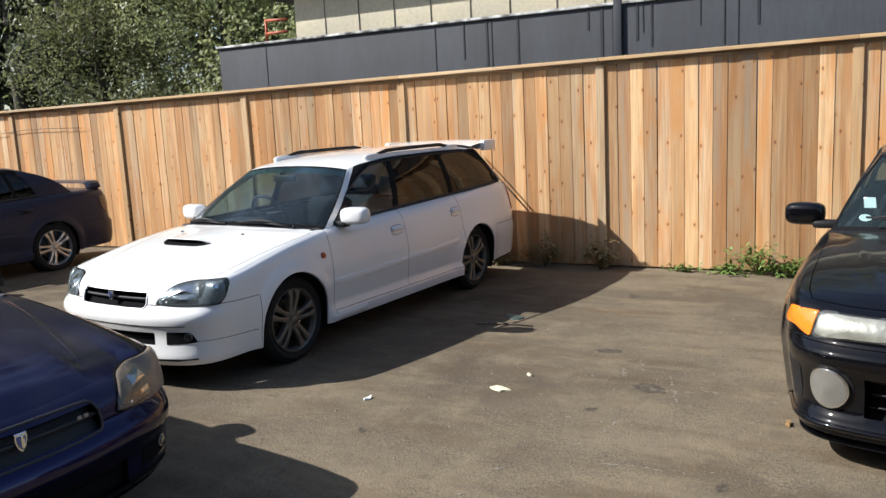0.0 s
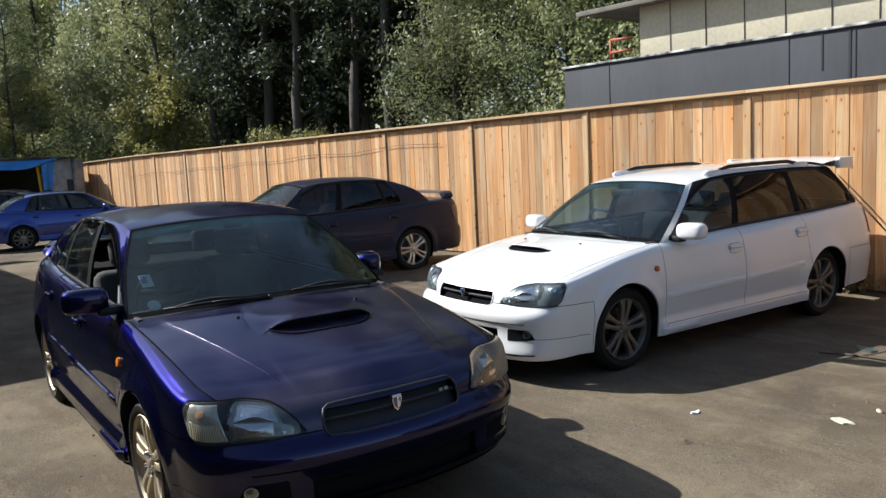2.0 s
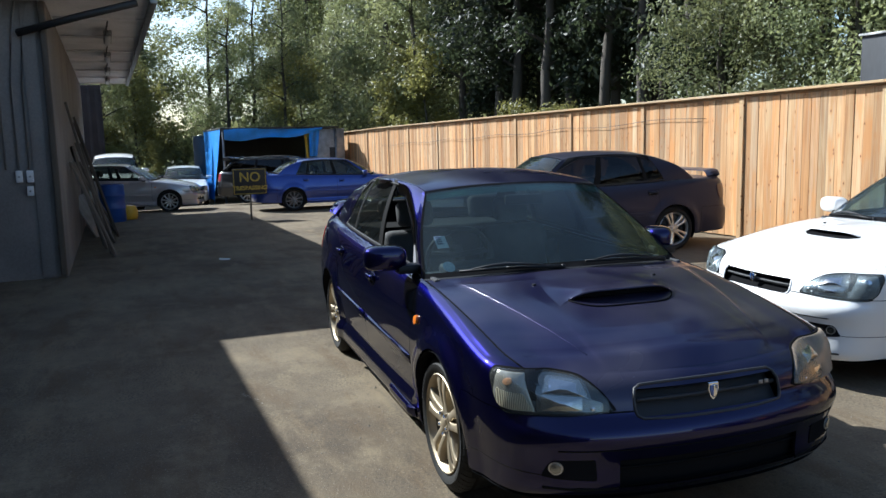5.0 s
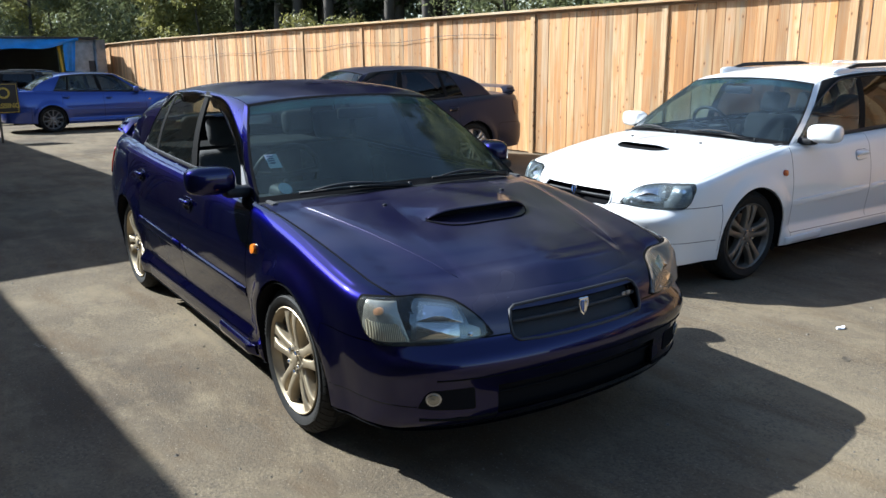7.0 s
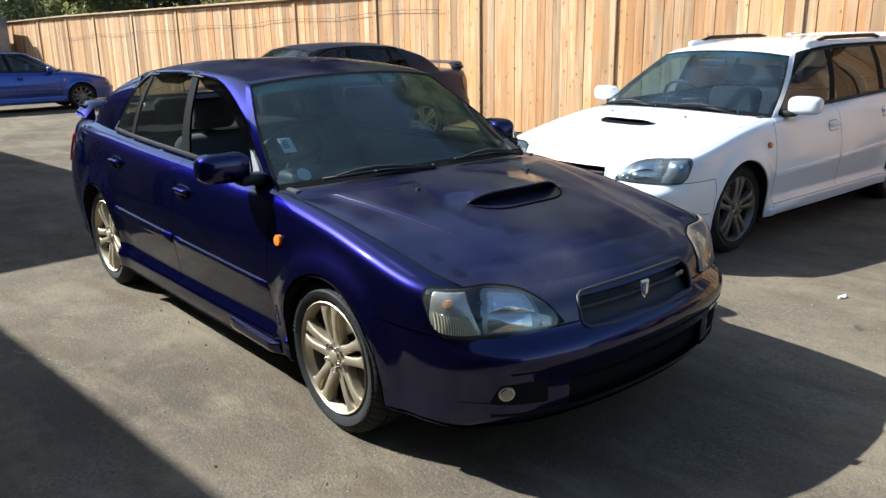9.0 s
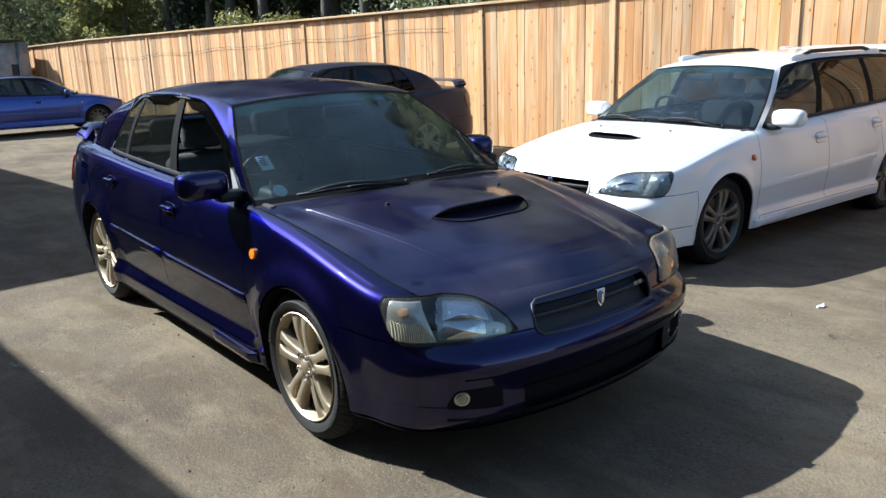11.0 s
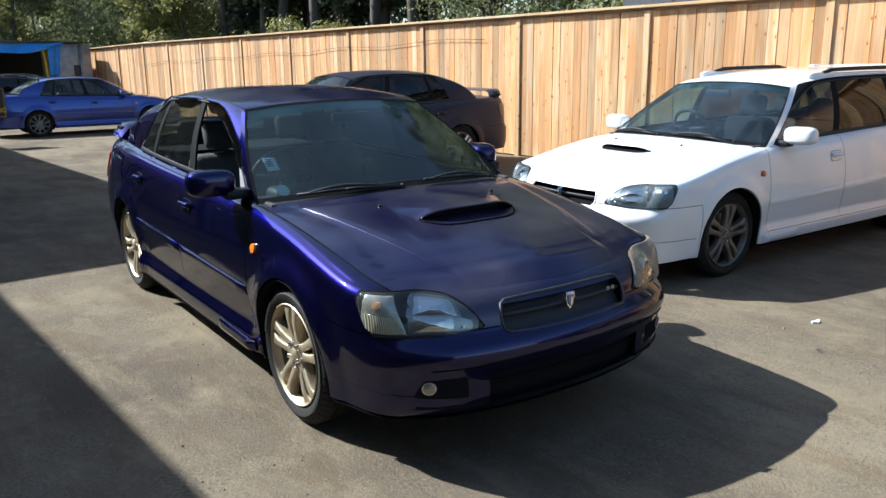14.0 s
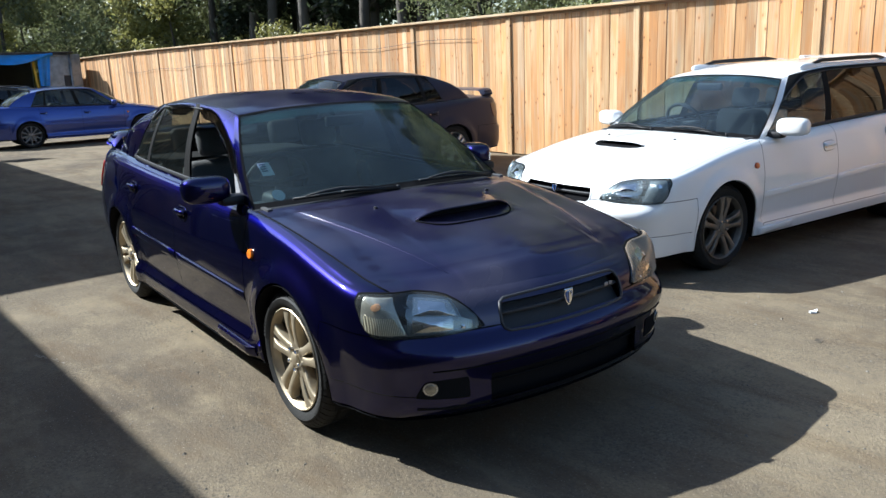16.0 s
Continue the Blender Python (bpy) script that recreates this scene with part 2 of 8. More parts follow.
def box(bm, x0, x1, y0, y1, z0, z1, bevel=0.0, seg=2, m=None):
    """A box, its edges rounded, added to bm."""
    vs = [bm.verts.new((x, y, z)) for x in (x0, x1) for y in (y0, y1) for z in (z0, z1)]
    fs = [bm.faces.new([vs[i] for i in q]) for q in ((0, 1, 3, 2), (4, 6, 7, 5), (0, 4, 5, 1), (2, 3, 7, 6), (0, 2, 6, 4), (1, 5, 7, 3))]
    made = vs
    if bevel:
        es = list({e for f in fs for e in f.edges})
        made = bmesh.ops.bevel(bm, geom=es, offset=bevel, segments=seg, affect="EDGES", profile=0.5)["verts"]
    if m is not None:
        bmesh.ops.transform(bm, matrix=m, verts=made)
    return bm


def boxes(*args, bevel=0.0, m=None):
    bm = bmesh.new()
    for a in args:
        box(bm, *a, bevel=bevel, m=m)
    return bm


def tube(points, r, n=8, closed=False, cap=True):
    """Verts and faces of a round bar along points."""
    pts = [Vector(p) for p in points]
    verts, faces = [], []
    k = len(pts)
    up = Vector((0, 0, 1))
    for i, p in enumerate(pts):
        a = pts[(i - 1) % k] if closed or i else p
        b = pts[(i + 1) % k] if closed or i < k - 1 else p
        d = (b - a).normalized()
        side = d.cross(up)
        if side.length < 0.05:
            side = d.cross(Vector((0, 1, 0)))
        side.normalize()
        nrm = side.cross(d)
        rr = r[i] if isinstance(r, (list, tuple)) else r
        for j in range(n):
            t = 2 * math.pi * j / n
            verts.append(p + side * (rr * math.cos(t)) + nrm * (rr * math.sin(t)))
    for i in range(k if closed else k - 1):
        for j in range(n):
            a, b = i * n + j, i * n + (j + 1) % n
            c, d = ((i + 1) % k) * n + (j + 1) % n, ((i + 1) % k) * n + j
            faces.append((a, b, c, d))
    if cap and not closed:
        faces.append(tuple(range(n - 1, -1, -1)))
        faces.append(tuple((k - 1) * n + j for j in range(n)))
    return verts, faces


def lathe(profile, n=48, axis="y"):
    """Verts and faces of a profile of (radius, along) turned about an axis."""
    verts, faces = [], []
    for r, a in profile:
        for j in range(n):
            t = 2 * math.pi * j / n
            c, s = r * math.cos(t), r * math.sin(t)
            verts.append((c, a, s) if axis == "y" else (c, s, a))
    for i in range(len(profile) - 1):
        for j in range(n):
            faces.append((i * n + j, i * n + (j + 1) % n, (i + 1) * n + (j + 1) % n, (i + 1) * n + j))
    return verts, faces


def join(*vf):
    verts, faces = [], []
    for v, f in vf:
        k = len(verts)
        verts += [tuple(p) for p in v]
        faces += [tuple(i + k for i in q) for q in f]
    return verts, faces


def smoothstep(a, b, x):
    t = min(1.0, max(0.0, (x - a) / (b - a)))
    return t * t * (3 - 2 * t)


def curve(table):
    """Monotone smooth interpolation through (x, y) pairs."""
    xs = [p[0] for p in table]
    ys = [p[1] for p in table]
    if xs[0] > xs[-1]:
        xs, ys = xs[::-1], ys[::-1]
    n = len(xs)
    d = [(ys[i + 1] - ys[i]) / (xs[i + 1] - xs[i]) for i in range(n - 1)]
    m = [d[0]] + [0 if d[i - 1] * d[i] <= 0 else 2 * d[i - 1] * d[i] / (d[i - 1] + d[i]) for i in range(1, n - 1)] + [d[-1]]

    def f(x):
        if x <= xs[0]:
            return ys[0]
        if x >= xs[-1]:
            return ys[-1]
        i = max(j for j in range(n - 1) if xs[j] <= x)
        h = xs[i + 1] - xs[i]
        t = (x - xs[i]) / h
        return ((1 + 2 * t) * (1 - t) ** 2 * ys[i] + t * (1 - t) ** 2 * h * m[i] + t * t * (3 - 2 * t) * ys[i + 1] + t * t * (t - 1) * h * m[i + 1])
    return f


def rounded_loop(pts, r=0.3, n=4):
    """A closed polygon with its corners cut round (r: share of each side)."""
    out = []
    k = len(pts)
    for i in range(k):
        p, a, b = Vector(pts[i]), Vector(pts[i - 1]), Vector(pts[(i + 1) % k])
        p0, p1 = p.lerp(a, r), p.lerp(b, r)
        for j in range(n + 1):
            t = j / n
            out.append(tuple(p0 * (1 - t) ** 2 + p * 2 * t * (1 - t) + p1 * t * t))
    return out


# ---------------------------------------------------------------- wheels
def wheel_meshes(style, radius=0.3125, width=0.215, rim_r=0.222):
    """Tyre, rim, disc and nuts for a wheel whose outer face looks to +y; the hub's face lies at y = 0."""
    w = width
    tyre = lathe([(rim_r - 0.004, -0.012), (rim_r + 0.012, 0.006), (rim_r + 0.045, 0.014), (radius - 0.030, 0.004), (radius - 0.013, -0.012), (radius - 0.004, -0.03),
                  (radius - 0.004, -0.058), (radius - 0.008, -0.060), (radius - 0.008, -0.068), (radius, -0.070), (radius, -w / 2 - 0.008), (radius - 0.008, -w / 2 - 0.006),
                  (radius - 0.008, -w / 2 + 0.006), (radius, -w / 2 + 0.008), (radius, -w + 0.03), (radius - 0.006, -w + 0.012), (radius - 0.03, -w), (rim_r, -w + 0.01)], 64)
    tread = []
    n = 54
    for i in range(n):
        t = 2 * math.pi * i / n
        wide = 2 * math.pi / n - 0.012
        for line in (((0.007, radius - 0.026, 0.0), (-0.010, radius - 0.006, 0.0), (-0.026, radius + 0.003, 0.01), (-0.056, radius + 0.004, 0.045)), ((-0.072, radius + 0.004, 0.02), (-w / 2 - 0.012, radius + 0.004, -0.03))):
            top_, low_ = [], []
            for y, r, a in line:
                for rr, out in ((r, top_), (r - 0.009, low_)):
                    out.append((rr * math.cos(t + a), y, rr * math.sin(t + a)))
                    out.append((rr * math.cos(t + a + wide), y, rr * math.sin(t + a + wide)))
            k = len(top_)
            fs = [(2 * j, 2 * j + 1, 2 * j + 3, 2 * j + 2) for j in range(k // 2 - 1)]
            fs += [(2 * j, 2 * j + 2, k + 2 * j + 2, k + 2 * j) for j in range(k // 2 - 1)] + [(2 * j + 1, k + 2 * j + 1, k + 2 * j + 3, 2 * j + 3) for j in range(k // 2 - 1)]
            fs += [(0, k, k + 1, 1), (k - 2, k - 1, 2 * k - 1, 2 * k - 2)]
            tread.append((top_ + low_, fs))
    # raised ring of lettering on the side wall, as plain blocks
    letters = []
    for k in (0.2, math.pi + 0.2):
        for j in range(9):
            t = k + j * 0.075
            r0, r1 = rim_r + 0.036, rim_r + 0.052
            q = [((r) * math.cos(a), 0.0155, (r) * math.sin(a)) for r, a in ((r0, t), (r0, t + 0.045), (r1, t + 0.045), (r1, t))]
            letters.append((q, [(0, 1, 2, 3)]))
    tyre = join(tyre, *tread, *letters)
    edge = lathe([(rim_r + 0.003, 0.006), (rim_r - 0.001, 0.010), (rim_r - 0.006, 0.006), (rim_r - 0.012, -0.010), (rim_r - 0.019, -0.030)], 64)
    barrel = lathe([(rim_r - 0.019, -0.030), (rim_r - 0.03, -w + 0.03), (rim_r - 0.002, -w + 0.012)], 64)
    spokes = []
    count = {"pair": 5, "multi": 10, "five": 5}[style]
    for i in range(count):
        t0 = 2 * math.pi * i / count + math.pi / 2
        for side in ((-1, 1) if style == "pair" else (0,)):
            rows = []
            for r, off, half, y, th in ((0.028, 0.012, 0.030, -0.012, 0.045), (0.06, 0.0165, 0.0250, -0.010, 0.045), (0.088, 0.0215, 0.0180, -0.006, 0.042), (0.12, 0.0262, 0.0172, -0.001, 0.040), (0.155, 0.0305, 0.0178, 0.003, 0.040), (0.185, 0.0345, 0.0205, 0.003, 0.042), (0.203, 0.0365, 0.0280, 0.001, 0.042), (rim_r - 0.006, 0.041, 0.043, -0.002, 0.045)):
                if style == "multi":
                    half *= 0.75
                if style == "five":
                    half *= 2.0
                c = off * side
                row = []
                for dy, k in ((-th, 1.08), (-0.012, 0.99), (-0.003, 0.93), (0.0, 0.78)):
                    row.append((r, c - half * k, y + dy))
                for dy, k in ((0.0, 0.78), (-0.003, 0.93), (-0.012, 0.99), (-th, 1.08)):
                    row.append((r, c + half * k, y + dy))
                rows.append(row)
            vs, fs = [], []
            for row in rows:
                for r, c, y in row:
                    vs.append((r * math.cos(t0) - c * math.sin(t0), y, r * math.sin(t0) + c * math.cos(t0)))
            for a in range(len(rows) - 1):
                for b in range(7):
                    fs.append((a * 8 + b, a * 8 + b + 1, a * 8 + b + 9, a * 8 + b + 8))
            spokes.append((vs, fs))
    hub = lathe([(0.0, 0.004), (0.024, 0.004), (0.030, 0.0), (0.031, -0.010), (0.066, -0.011), (0.073, -0.02), (0.075, -0.05)], 40)
    rim = join(edge, hub, *spokes)
    nuts = lathe([(0.0, 0.012), (0.008, 0.010), (0.0105, 0.004), (0.0105, -0.016)], 6)
    disc = join(lathe([(0.07, -0.10), (0.075, -0.085), (0.145, -0.085), (0.147, -0.105), (0.07, -0.105)], 40))
    back = lathe([(0.0, -0.13), (rim_r - 0.01, -0.13)], 32)
    return tyre, rim, nuts, disc, back, barrel


WHEEL_CACHE = {}


def add_wheel(car, key, style, mat, x, y, side, radius, width, rim_r, turn=0.0, steer=0.0):
    """A wheel at axle station x, hub face at y, on the car's left (side 1) or right (-1)."""
    k = (key, style, mat.name)
    if k not in WHEEL_CACHE:
        tyre, rim, nuts, disc, back, barrel = wheel_meshes(style, radius, width, rim_r)
        WHEEL_CACHE[k] = {}
        for nm, vf, mt in (("tyre", tyre, M["rubber"]), ("rim", rim, mat), ("wheel_nut", nuts, M["chrome"]), ("brake_disc", disc, M["steel"]), ("hub_carrier", back, M["liner"]), ("barrel", barrel, M["rim_well"])):
            me = bpy.data.meshes.new(nm)
            bm = bmesh.new()
            vs = [bm.verts.new(v) for v in vf[0]]
            for f in vf[1]:
                bm.faces.new([vs[i] for i in f])
            bmesh.ops.recalc_face_normals(bm, faces=bm.faces[:])
            for f in bm.faces:
                f.smooth = True
            for e in bm.edges:
                if len(e.link_faces) == 2 and e.calc_face_angle(0) > radians(50):
                    e.smooth = False
            bm.to_mesh(me)
            bm.free()
            me.materials.append(mt)
            WHEEL_CACHE[k][nm] = me
    w = new("wheel")
    w.empty_display_size = 0.1
    w.parent = car
    w.matrix_basis = pose(x, y * side, radius, 0, 0, steer + (0 if side > 0 else 180)) @ pose(0, 0, 0, 0, turn, 0)
    for nm, me in WHEEL_CACHE[k].items():
        for i in range(5 if nm == "wheel_nut" else 1):
            o = new(nm, me)
            o.parent = w
            if nm == "wheel_nut":
                t = 2 * math.pi * (i + 0.5) / 5 + math.pi / 2
                o.location = (0.05 * math.cos(t), 0, 0.05 * math.sin(t))
    return w


# ---------------------------------------------------------------- cars
class Shell:
    """The outline of a car's body: x forward from the front axle, y to its left, z up."""

    def __init__(self, c):
        self.c = c
        ctrl = c["plan"]
        pts = []
        ext = [(ctrl[0][0] - 0.0, -ctrl[1][1])] + list(ctrl) + [(ctrl[-1][0], -ctrl[-2][1])]
        for i in range(1, len(ext) - 2):
            p0, p1, p2, p3 = (np.array(ext[j], float) for j in (i - 1, i, i + 1, i + 2))
            for t in np.linspace(0, 1, 40, endpoint=False):
                pts.append(0.5 * (2 * p1 + (p2 - p0) * t + (2 * p0 - 5 * p1 + 4 * p2 - p3) * t * t + (3 * p1 - p0 - 3 * p2 + p3) * t ** 3))
        pts.append(np.array(ctrl[-1], float))
        P = np.array(pts)
        P[:, 1] = np.maximum(P[:, 1], 0)
        seg = np.linalg.norm(np.diff(P, axis=0), axis=1)
        self.s = np.concatenate([[0], np.cumsum(seg)])
        self.P = P
        self.length = self.s[-1]
        T = np.gradient(P, self.s + np.arange(len(P)) * 1e-9, axis=0)
        N = np.stack([-T[:, 1], T[:, 0]], 1) * -1
        N /= np.linalg.norm(N, axis=1)[:, None]
        N[0], N[-1] = (1, 0), (-1, 0)
        self.N = N
        self.front, self.side, self.rear = curve(c["front_inset"]), curve(c["side_inset"]), curve(c["rear_inset"])
        self.top = curve(c["top"])

    def at_x(self, x):
        return float(np.interp(-x, -self.P[:, 0], self.s))

    def at_y(self, y):
        k = int(np.argmax(self.P[:, 1] > self.c["hw"] * 0.985)) or len(self.P) // 2
        return float(np.interp(y, self.P[:k, 1], self.s[:k]))

    def at_y_rear(self, y):
        Q, S = self.P[::-1], self.s[::-1]
        k = int(np.argmax(Q[:, 1] > self.c["hw"] * 0.96))
        return float(np.interp(y, Q[:k, 1], S[:k]))

    def plan(self, s):
        s = min(max(s, 0.0), self.length)
        p = (np.interp(s, self.s, self.P[:, 0]), np.interp(s, self.s, self.P[:, 1]))
        n = np.array((np.interp(s, self.s, self.N[:, 0]), np.interp(s, self.s, self.N[:, 1])))
        return p, n / max(np.linalg.norm(n), 1e-6)

    def ztop(self, s):
        return self.top(self.plan(s)[0][0])

    def point(self, s, z, off=0.0):
        (px, py), n = self.plan(s)
        wf, wr = smoothstep(0.15, 0.92, n[0]), smoothstep(0.15, 0.92, -n[0])
        d = wf * self.front(z) + wr * self.rear(z) + (1 - wf - wr) * self.side(z)
        c = self.c
        zt = self.top(px)
        r = c.get("fillet", 0.05) + c.get("wing_fillet", 0.022) * smoothstep(-0.55, -0.1, px) * (1 - wf) + c.get("door_fillet", 0.0) * smoothstep(-0.30, -0.75, px) + c.get("nose_fillet", 0.05) * wf
        q = min(1.0, max(0.0, (z - (zt - r)) / r)) * (0.975 - 0.075 * wf)
        d += r * (1 - math.sqrt(max(0.0, 1 - q * q))) * 0.9
        for xa in (c["fx"], c["fx"] - c["wb"]):
            dd = math.hypot(px - xa, z - c["wr"])
            lip = c["arch"]
            d -= c["flare"] * smoothstep(lip + 0.12, lip + 0.03, dd) * (1 - wf - wr)
        if c["sill"] and -c["wb"] + c["arch"] < px < -c["arch"]:
            d -= 0.036 * smoothstep(0.325, 0.285, z) * min(smoothstep(-c["arch"], -c["arch"] - 0.08, px), 1)
        d -= off
        return Vector((px - n[0] * d, max(0.0, py - n[1] * d), z))

    def zbot(self, s, eps=0):
        (px, py), n = self.plan(s)
        c = self.c
        lo = c["bottom"](px)
        for xa in (c["fx"], c["fx"] - c["wb"]):
            dx = abs(px - xa)
            if dx <= c["arch"] + 1e-4:
                return max(lo, c["wr"] + 0.012 + math.sqrt(max(0.0, c["arch"] ** 2 - dx * dx)))
        return lo


def coons(bottom, top, left, right, us=None, vs=None):
    """A patch from four boundary curves given as lists of points: bottom/top run along u, left/right along v."""
    nu, nv = len(bottom), len(left)
    g = []
    c00, c10, c01, c11 = bottom[0], bottom[-1], top[0], top[-1]
    for j in range(nv):
        v = j / (nv - 1) if vs is None else vs[j]
        row = []
        for i in range(nu):
            u = i / (nu - 1) if us is None else us[i]
            p = bottom[i] * (1 - v) + top[i] * v + left[j] * (1 - u) + right[j] * u
            p = p - (c00 * (1 - u) * (1 - v) + c10 * u * (1 - v) + c01 * (1 - u) * v + c11 * u * v)
            row.append(p)
        g.append(row)
    return g


def flip(p):
    return Vector((p[0], -p[1], p[2]))


def pad(car, name, sh, loop, mat, off, side=1, label="", parent=None, rings=(1.0, 0.985, 0.93, 0.6, 0.25), sink=0.004, dome=0.0):
    """A raised piece lying on the body's side: loop of (s, z)."""
    cs, cz = sum(p[0] for p in loop) / len(loop), sum(p[1] for p in loop) / len(loop)
    verts, faces = [], []
    n = len(loop)
    levels = [(rings[0], -sink)] + [(r, off * (0.75 if i == 0 else 1.0) + dome * (1 - r)) for i, r in enumerate(rings)]
    for r, o in levels:
        for s, z in loop:
            p = sh.point(cs + (s - cs) * r, cz + (z - cz) * r, o)
            verts.append(p if side > 0 else flip(p))
    verts.append(sh.point(cs, cz, off + dome) if side > 0 else flip(sh.point(cs, cz, off + dome)))
    for i in range(len(levels) - 1):
        for j in range(n):
            q = (i * n + j, i * n + (j + 1) % n, (i + 1) * n + (j + 1) % n, (i + 1) * n + j)
            faces.append(q if side > 0 else q[::-1])
    k = len(levels) - 1
    for j in range(n):
        q = (k * n + j, k * n + (j + 1) % n, len(verts) - 1)
        faces.append(q if side > 0 else q[::-1])
    bm = bmesh.new()
    vs = [bm.verts.new(v) for v in verts]
    for f in faces:
        bm.faces.new([vs[i] for i in f])
    return part(name, bm, mat, parent or car, label, sharp=50)


def build_car(name, c, m, label, body, wheel_mat, wheel_style="pair", glass_front="screen", glass_side="tint", glass_rear="tint", detail=2, tilt_open=False, group=""):
    """A car from its table of measures: panels, glasshouse, wheels, lamps and cabin."""
    car = thing(name, m, label=label, category="car", group=group)
    sh = Shell(c)
    wb, R = c["wb"], c["arch"]
    fo, xr = c["plan"][0][0], c["plan"][-1][0]
    wagon = c["kind"] == "wagon"
    # stations along the half outline
    xs_c = c["cowl"][1]
    corner_f, corner_r = c["corner_f"], c["corner_r"]
    s_cf, s_cr = sh.at_x(corner_f), sh.at_x(corner_r)
    s_cowl, s_deck = sh.at_x(xs_c), sh.at_x(c["deck_x"])
    st = set(np.linspace(0, s_cf, 26)) | set(np.linspace(s_cr, sh.length, 22)) | {s_cowl, s_deck}
    xs = []
    fx = c["fx"]
    for xa in (fx, fx - wb):
        for k in range(0, 25):
            xs.append(xa + R * math.cos(math.pi * k / 24))
        xs += [xa + R + 0.003, xa - R - 0.003]
    x = corner_f
    while x > corner_r:
        xs.append(x)
        x -= 0.045
    xs += c["seams"]
    base = [sh.at_x(v) for v in xs if corner_r < v < corner_f]
    s_rg = sh.at_y(c.get("crease", 0.43))
    crease = [s_rg - 0.014, s_rg - 0.004, s_rg, s_rg + 0.006, s_rg + 0.020]
    st = sorted({v for v in st if not s_rg - 0.03 < v < s_rg + 0.035} | set(base) | set(crease))
    clean = [st[0]]
    keep = {round(sh.at_x(v), 6) for v in c["seams"]} | {round(v, 6) for v in (s_cf, s_cr, s_cowl, s_deck, *crease)} | {round(sh.at_x(xa + sg * (R + e)), 6) for xa in (c["fx"], c["fx"] - wb) for sg in (1, -1) for e in (0.0, 0.003)}
    for s in st[1:]:
        if s - clean[-1] < 0.006 and round(s, 6) not in keep:
            continue
        if s - clean[-1] < 0.006 and round(clean[-1], 6) not in keep and len(clean) > 1:
            clean[-1] = s
            continue
        if s - clean[-1] > 1e-5:
            clean.append(s)
    st = clean
    zl = c["levels"]
    z0 = zl[-1]
    fr = [0.12, 0.25, 0.38, 0.5, 0.62, 0.72, 0.8, 0.87, 0.93, 0.97, 1.0]
    verts, faces, tags = [], [], []

    def add(p):
        verts.append(Vector(p))
        return len(verts) - 1

    grid, lips = [], []
    for s in st:
        zb, zt = sh.zbot(s), sh.ztop(s)
        col = []
        p = sh.point(s, zb)
        (px, py), n = sh.plan(s)
        lips.append((add((p.x - n[0] * 0.05, max(0, p.y - n[1] * 0.05), p.z)), add((p.x - n[0] * 0.0015, max(0, p.y - n[1] * 0.0015), p.z))))
        for z in zl:
            col.append(add(sh.point(s, max(z, zb))))
        for f in fr:
            z = z0 + (zt - z0) * f
            col.append(add(sh.point(s, max(z, zb))))
        grid.append(col)
    nrow = len(grid[0])
    tag_of = c["tag"]
    cut = c.get("cut", lambda y, z, px: False)
    for i in range(len(st) - 1):
        for j in range(nrow - 1):
            q = (grid[i][j], grid[i + 1][j], grid[i + 1][j + 1], grid[i][j + 1])
            ctr = sum((verts[k] for k in q), Vector()) / 4
            sm = (st[i] + st[i + 1]) / 2
            if j == 0:
                # the turned-in edge along the bottom and round the arches
                faces.append((lips[i][0], lips[i + 1][0], lips[i + 1][1], lips[i][1]))
                tags.append(tag_of(ctr.x, ctr.y, ctr.z))
            if cut(ctr.y, ctr.z, ctr.x):
                continue
            faces.append(q)
            tags.append(tag_of(ctr.x, ctr.y, ctr.z))
    edge = [verts[col[-1]].copy() for col in grid]
    i_cf, i_cr, i_cowl, i_deck = (min(range(len(st)), key=lambda k: abs(st[k] - v)) for v in (s_cf, s_cr, s_cowl, s_deck))

    # bonnet
    nose = edge[:i_cf + 1]
    fend = edge[i_cf:i_cowl + 1]
    cx, cz = c["cowl"][0], c["cowl_z"]
    E = edge[i_cowl]
    nn = len(nose)
    cowl = []
    for i in range(nn):
        w = (nose[i].y - nose[0].y) / (nose[-1].y - nose[0].y)
        cowl.append(Vector((E.x + (cx - E.x) * (1 - w ** 2.2), E.y * w, E.z + (cz - E.z) * (1 - w ** 2))))
    hoodz = curve(c["hood"])
    nf = len(fend)
    mid = []
    for j in range(nf):
        t = j / (nf - 1)
        t2 = (fend[0].x - fend[j].x) / (fend[0].x - fend[-1].x)
        x = nose[0].x + (cx - nose[0].x) * t2
        mid.append(Vector((x, 0, hoodz(x))))
    mid[0], mid[-1] = nose[0].copy(), cowl[0].copy()
    hood = coons(nose, cowl, mid, fend)
    # let one column of the grid follow the crease, which spreads towards the screen
    ic = min(range(nn), key=lambda k: abs(st[k] - s_rg))
    line = curve(c.get("crease_line", [(0.0, nose[ic].y), (0.41, 0.517), (0.744, 0.607), (1.0, 0.66)]))
    for j in range(1, nf):
        row = hood[j]
        want = line((row[0].x - nose[0].x) / (cowl[0].x - nose[0].x))
        u = float(np.interp(want, [p.y for p in row], range(nn)))
        moved = []
        for i in range(nn):
            k = i / ic * u if i <= ic else u + (i - ic) / (nn - 1 - ic) * (nn - 1 - u)
            a0 = min(int(k), nn - 2)
            moved.append(row[a0].lerp(row[a0 + 1], k - a0))
        hood[j] = moved
